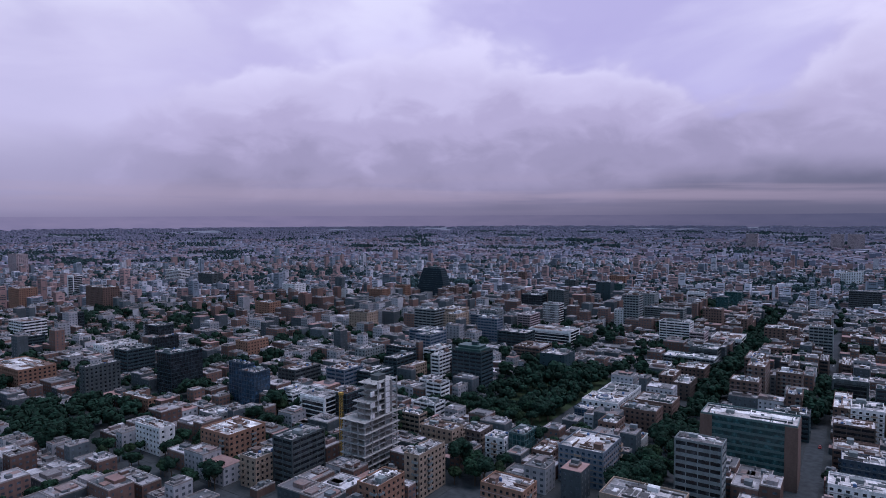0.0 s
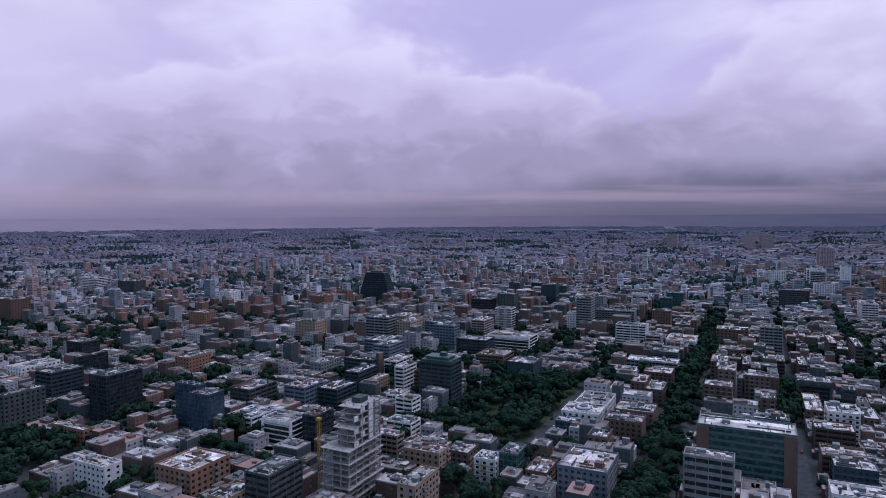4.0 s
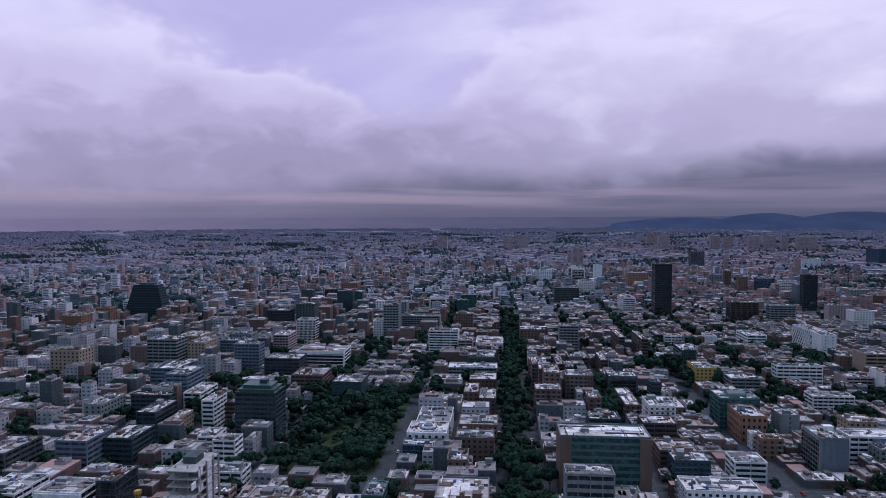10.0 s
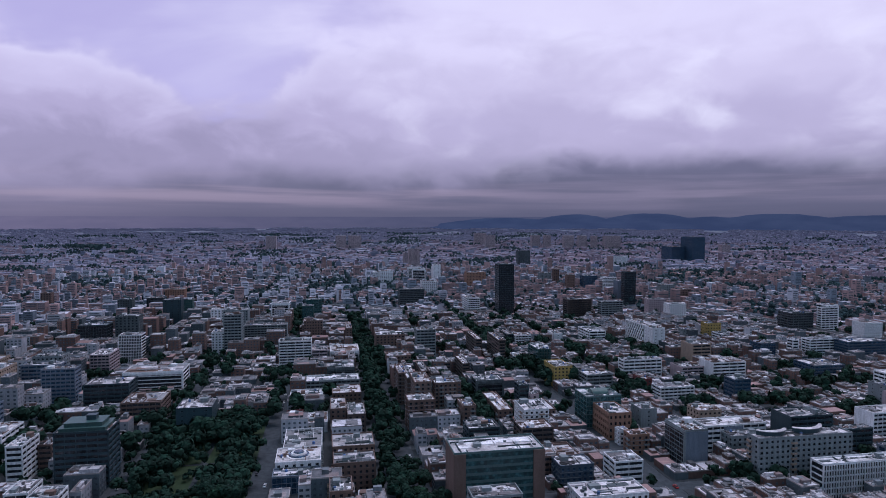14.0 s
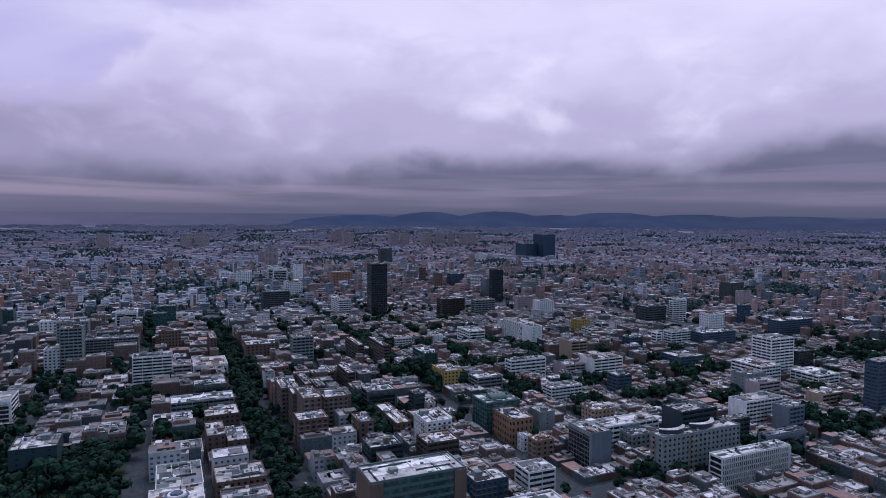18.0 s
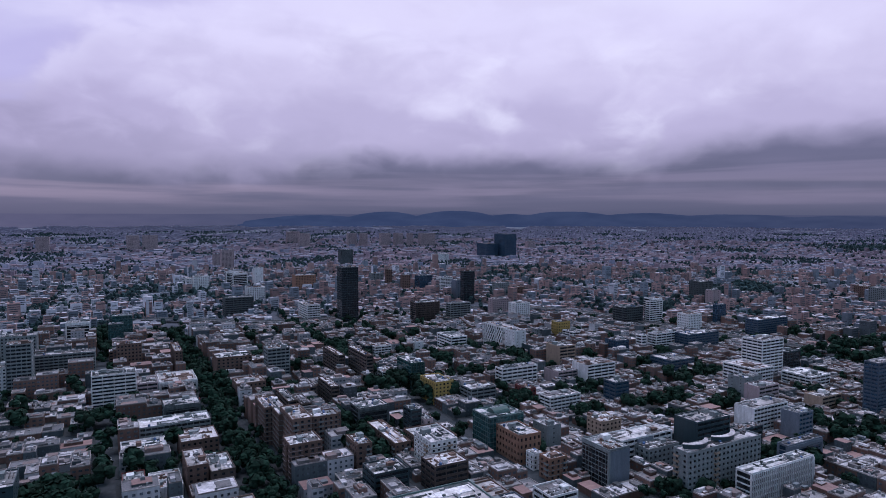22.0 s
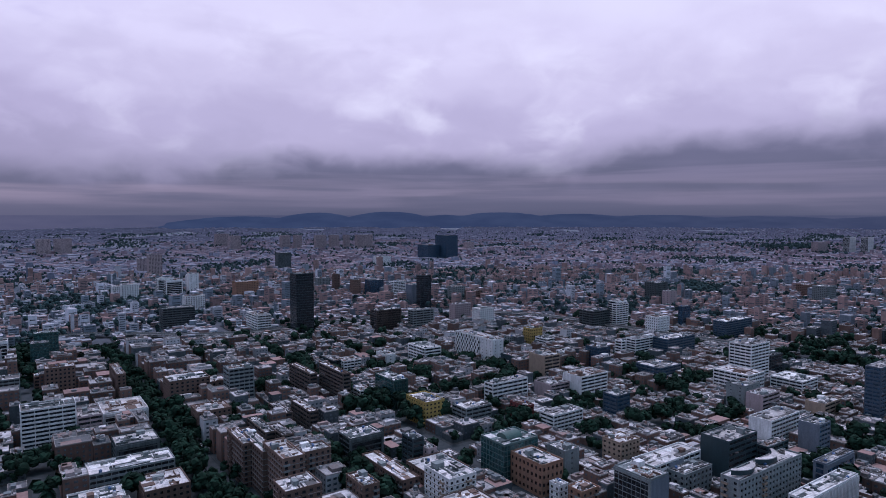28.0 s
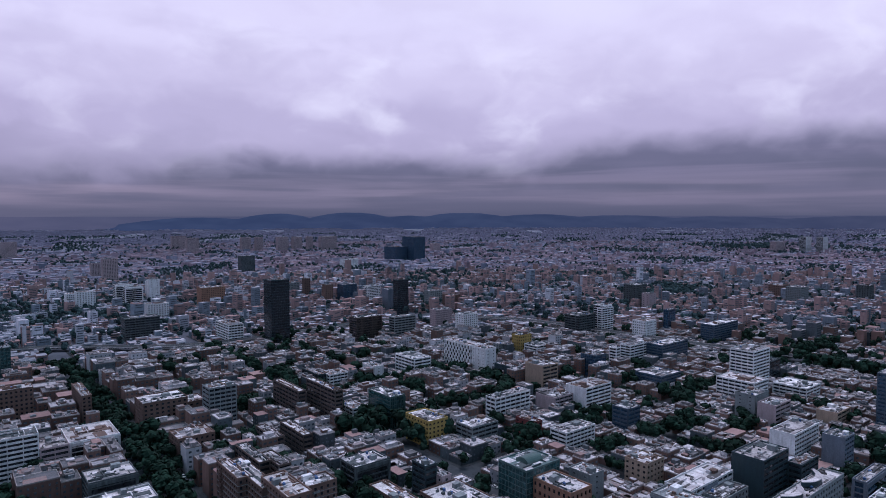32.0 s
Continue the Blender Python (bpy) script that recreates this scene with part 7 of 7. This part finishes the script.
# gaps and street sides
tries = 0
while len(TREE_SPOTS) < 3000 and tries < 90000:
    tries += 1
    p, q = tr.uniform(-560, 700), tr.uniform(70, 980)
    x, y = grid_xy(p, q)
    if not seen_way(x, y) or math.hypot(x, y) > 950 or math.hypot(x, y - 60) < 190:
        continue
    near_line = min(abs(abs(p - a) - w / 2) for a, w in P_LINES) < 3.0 or min(abs(abs(q - a) - w / 2) for a, w in Q_LINES) < 3.0
    if min(abs(p + 46), abs(p - 109), abs(p - 185)) < 9:
        continue
    if near_line or tr.random() < 0.5:
        if not clash(p - 2.2, p + 2.2, q - 2.2, q + 2.2, 0):
            plant_tree(x, y, tr.uniform(0.55, 1.0))
TREE_SPOTS.sort(key=lambda t: math.hypot(t[0] + 20, t[1] - 60))
stuff_trees = TREE_SPOTS[299:]
for i, (x, y, grow) in enumerate(TREE_SPOTS[:299]):
    k = tr.randrange(len(PROTOS))
    m = Matrix.Translation((x, y, 0.1)) @ Matrix.Rotation(tr.uniform(0, 6.28), 4, "Z")
    if first_use[k]:
        PROTOS[k].scale = (1, 1, 1)
        PROTOS[k].matrix_basis = m
        first_use[k] = False
    else:
        c = copy_thing(PROTOS[k], m)
        c.scale = (grow, grow, grow * tr.uniform(0.85, 1.1))

# far trees as one wood
cl = np.random.default_rng(5)


def clump(seed, leaves=22, lobes=4):
    me = crown_mesh("clump", seed, 4.6, 5.5, FOLIAGE[0], leaves=leaves, size=1.7, lobe_count=lobes)
    v = np.array([tuple(p.co) for p in me.vertices])
    f = [tuple(p.vertices) for p in me.polygons]
    bpy.data.meshes.remove(me)
    return v, f


clumps = [clump(k) for k in (31, 32, 33)]
small_clumps = [clump(k, 9, 2) for k in (34, 35, 36)]
spots = [(x, y, g) for x, y, g in stuff_trees]
for k in range(120000):
    a, r = math.radians(cl.uniform(-83, 73)), math.sqrt(cl.uniform(450 ** 2, 4100 ** 2)) if k % 3 else cl.uniform(450, 1900)
    x, y = r * math.sin(a), r * math.cos(a)
    g = noise.noise(Vector((x / 260, y / 260, 5.0)))
    belt = abs(noise.noise(Vector((x / 420, y / 300, 8.0)))) < 0.03 and cl.random() < 0.7
    if belt or cl.random() < (0.85 if g > 0.29 else 0.15 if r < 1900 else 0.03):
        p, q = grid_pq(x, y)
        if r < 1150 and P_MIN < p < P_MAX and Q_MIN < q < Q_MAX and clash(p - 2, p + 2, q - 2, q + 2, 0):
            continue
        spots.append((x, y, cl.uniform(0.9, 1.7) if r < 1900 else cl.uniform(1.0, 1.5)))
    if len(spots) > 22000:
        break
# woods and tree belts that darken the far districts: place, half sizes, trees
for cx, cy, rx, ry, n in ((-761, 815, 58, 23, 62), (-705, 946, 32, 18, 60), (-768, 1481, 51, 31, 71), (-766, 874, 58, 23, 60), (-2090, 1857, 64, 38, 110), (-1206, 2540, 50, 30, 67), (2530, 1959, 190, 114, 420), (1021, 1131, 51, 30, 69), (-995, 1165, 35, 21, 60), (-303, 1225, 48, 19, 60), (906, 1325, 54, 32, 79), (-204, 957, 31, 18, 60), (-2034, 662, 92, 55, 231), (974, 1073, 105, 42, 199), (-1503, 2825, 107, 64, 314)):
    for k in range(n):
        u, v_ = cl.normal(0, 0.5), cl.normal(0, 0.5)
        spots.append((cx + rx * u, cy + ry * v_, cl.uniform(1.1, 1.9)))


def wood(name, places, mat, label):
    tv, tf, tn = [], [], 0
    for x, y, g in places:
        v, f = (clumps if math.hypot(x, y) < 900 else small_clumps)[cl.integers(0, 3)]
        a = cl.uniform(0, 6.28)
        rot = np.array([[math.cos(a), -math.sin(a), 0], [math.sin(a), math.cos(a), 0], [0, 0, 1]])
        tv.append(v @ rot.T * g + np.array([x, y, ground_z(x, y) + 1.2 * g]))
        tf.extend([tuple(i + tn for i in face) for face in f])
        tn += len(v)
    me = bpy.data.meshes.new(name)
    me.from_pydata(np.concatenate(tv).tolist(), [], tf)
    me.materials.append(mat)
    tagged(new(name, me), label, "trees", kind="stuff")


wood("trees", [t for t in spots if math.hypot(t[0], t[1]) < 1050], FOLIAGE[0], "dark street and garden trees between the houses")
wood("far_trees", [t for t in spots if math.hypot(t[0], t[1]) >= 1050], FOLIAGE[3], "haze-toned tree clumps between the distant houses")

# ---- park and square ----
px, py = grid_xy((PARK[0] + PARK[1]) / 2, (PARK[2] + PARK[3]) / 2)
lawn = tagged(new("lawn", Shape().box(-32, 32, -78, 78, 0.1, 0.22).mesh("lawn", LAWN)), "dark green park lawn among trees", "lawn", kind="structure")
lawn.matrix_basis = Matrix.Translation((px, py, 0)) @ Matrix.Rotation(TURN, 4, "Z")
path = tagged(new("park_path", Shape().box(-1.6, 1.6, -78, 60, 0.22, 0.27).box(-14, 14, -3, -0.5, 0.22, 0.26).box(-6, 6, 52, 64, 0.22, 0.28).mesh("park_path", PAVING)), "pale paved path through the park", "path", kind="structure")
path.matrix_basis = Matrix.Translation((*grid_xy(-84, (PARK[2] + PARK[3]) / 2), 0)) @ Matrix.Rotation(TURN, 4, "Z")
sq = tagged(new("red_square", Shape().box(-17, 17, -20, 20, 0.1, 0.24).mesh("red_square", EARTH)), "bare red earth building plot", "plot", kind="structure")
sq.matrix_basis = Matrix.Translation((*grid_xy(312, 632), 0)) @ Matrix.Rotation(TURN, 4, "Z")

# ---- cars ----
PAINTS = [surface("car_white", (0.6, 0.6, 0.6), rough=0.3, spread=0.2, streaks=0.0, bump=0), surface("car_dark", (0.04, 0.04, 0.05), rough=0.3, spread=0.4, streaks=0.0, bump=0), surface("car_red", (0.3, 0.03, 0.03), rough=0.3, spread=0.3, streaks=0.0, bump=0)]


def make_car(paint, word):
    c = thing("car", 0, 0, -100, 0, f"small {word} car standing on the street", "car", "cars on the streets")
    part("body", Shape().box(-0.88, 0.88, -2.1, 2.1, 0.3, 0.85).box(-0.84, 0.84, -2.0, 2.0, 0.85, 0.95, 0.06), paint, c)
    part("cabin", Shape().box(-0.78, 0.78, -1.3, 1.2, 0.95, 1.45, 0.3), GLASS["dark"], c)
    part("car_roof", Shape().box(-0.5, 0.5, -1.0, 0.9, 1.43, 1.49), paint, c)
    wheel = Shape()
    ring = [(0.32 * math.cos(k * 0.785), 0.32 * math.sin(k * 0.785)) for k in range(8)]
    wheel.add([(-0.1, a, b) for a, b in ring] + [(0.1, a, b) for a, b in ring], [(k, (k + 1) % 8, 8 + (k + 1) % 8, 8 + k) for k in range(8)] + [tuple(range(7, -1, -1)), tuple(range(8, 16))])
    wm = wheel.mesh("wheel", RUBBER)
    hub = Shape().add([(-0.02, 0.55 * a, 0.55 * b) for a, b in ring] + [(0.02, 0.45 * a, 0.45 * b) for a, b in ring], [(k, (k + 1) % 8, 8 + (k + 1) % 8, 8 + k) for k in range(8)] + [tuple(range(7, -1, -1)), tuple(range(8, 16))]).mesh("hub_cap", METAL)
    for sx in (-0.8, 0.8):
        for sy in (-1.3, 1.3):
            w_ = part("wheel", wm, None, c, at=Matrix.Translation((sx, sy, 0.32)))
            part("hub_cap", hub, None, w_, at=Matrix.Translation((0.1 if sx > 0 else -0.1, 0, 0)))
    return c


CARS = [make_car(PAINTS[0], "white"), make_car(PAINTS[1], "dark"), make_car(PAINTS[2], "red")]
spots = []
for line, half in ((-122, 3.2), (-46, 3.2), (24.5, 1.5), (47.0, 1.5), (109, 2.6), (185, 5.2)):
    for k in range(9):
        spots.append((line + tr.choice([-half, half]), tr.uniform(250, 700)))
used = [False] * 3
for p, q in spots:
    x, y = grid_xy(p, q)
    k = tr.choice([0, 0, 1, 1, 2])
    m = Matrix.Translation((x, y, 0.0)) @ Matrix.Rotation(TURN + tr.choice([0, math.pi]), 4, "Z")
    if used[k]:
        copy_thing(CARS[k], m)
    else:
        CARS[k].matrix_basis = m
        used[k] = True
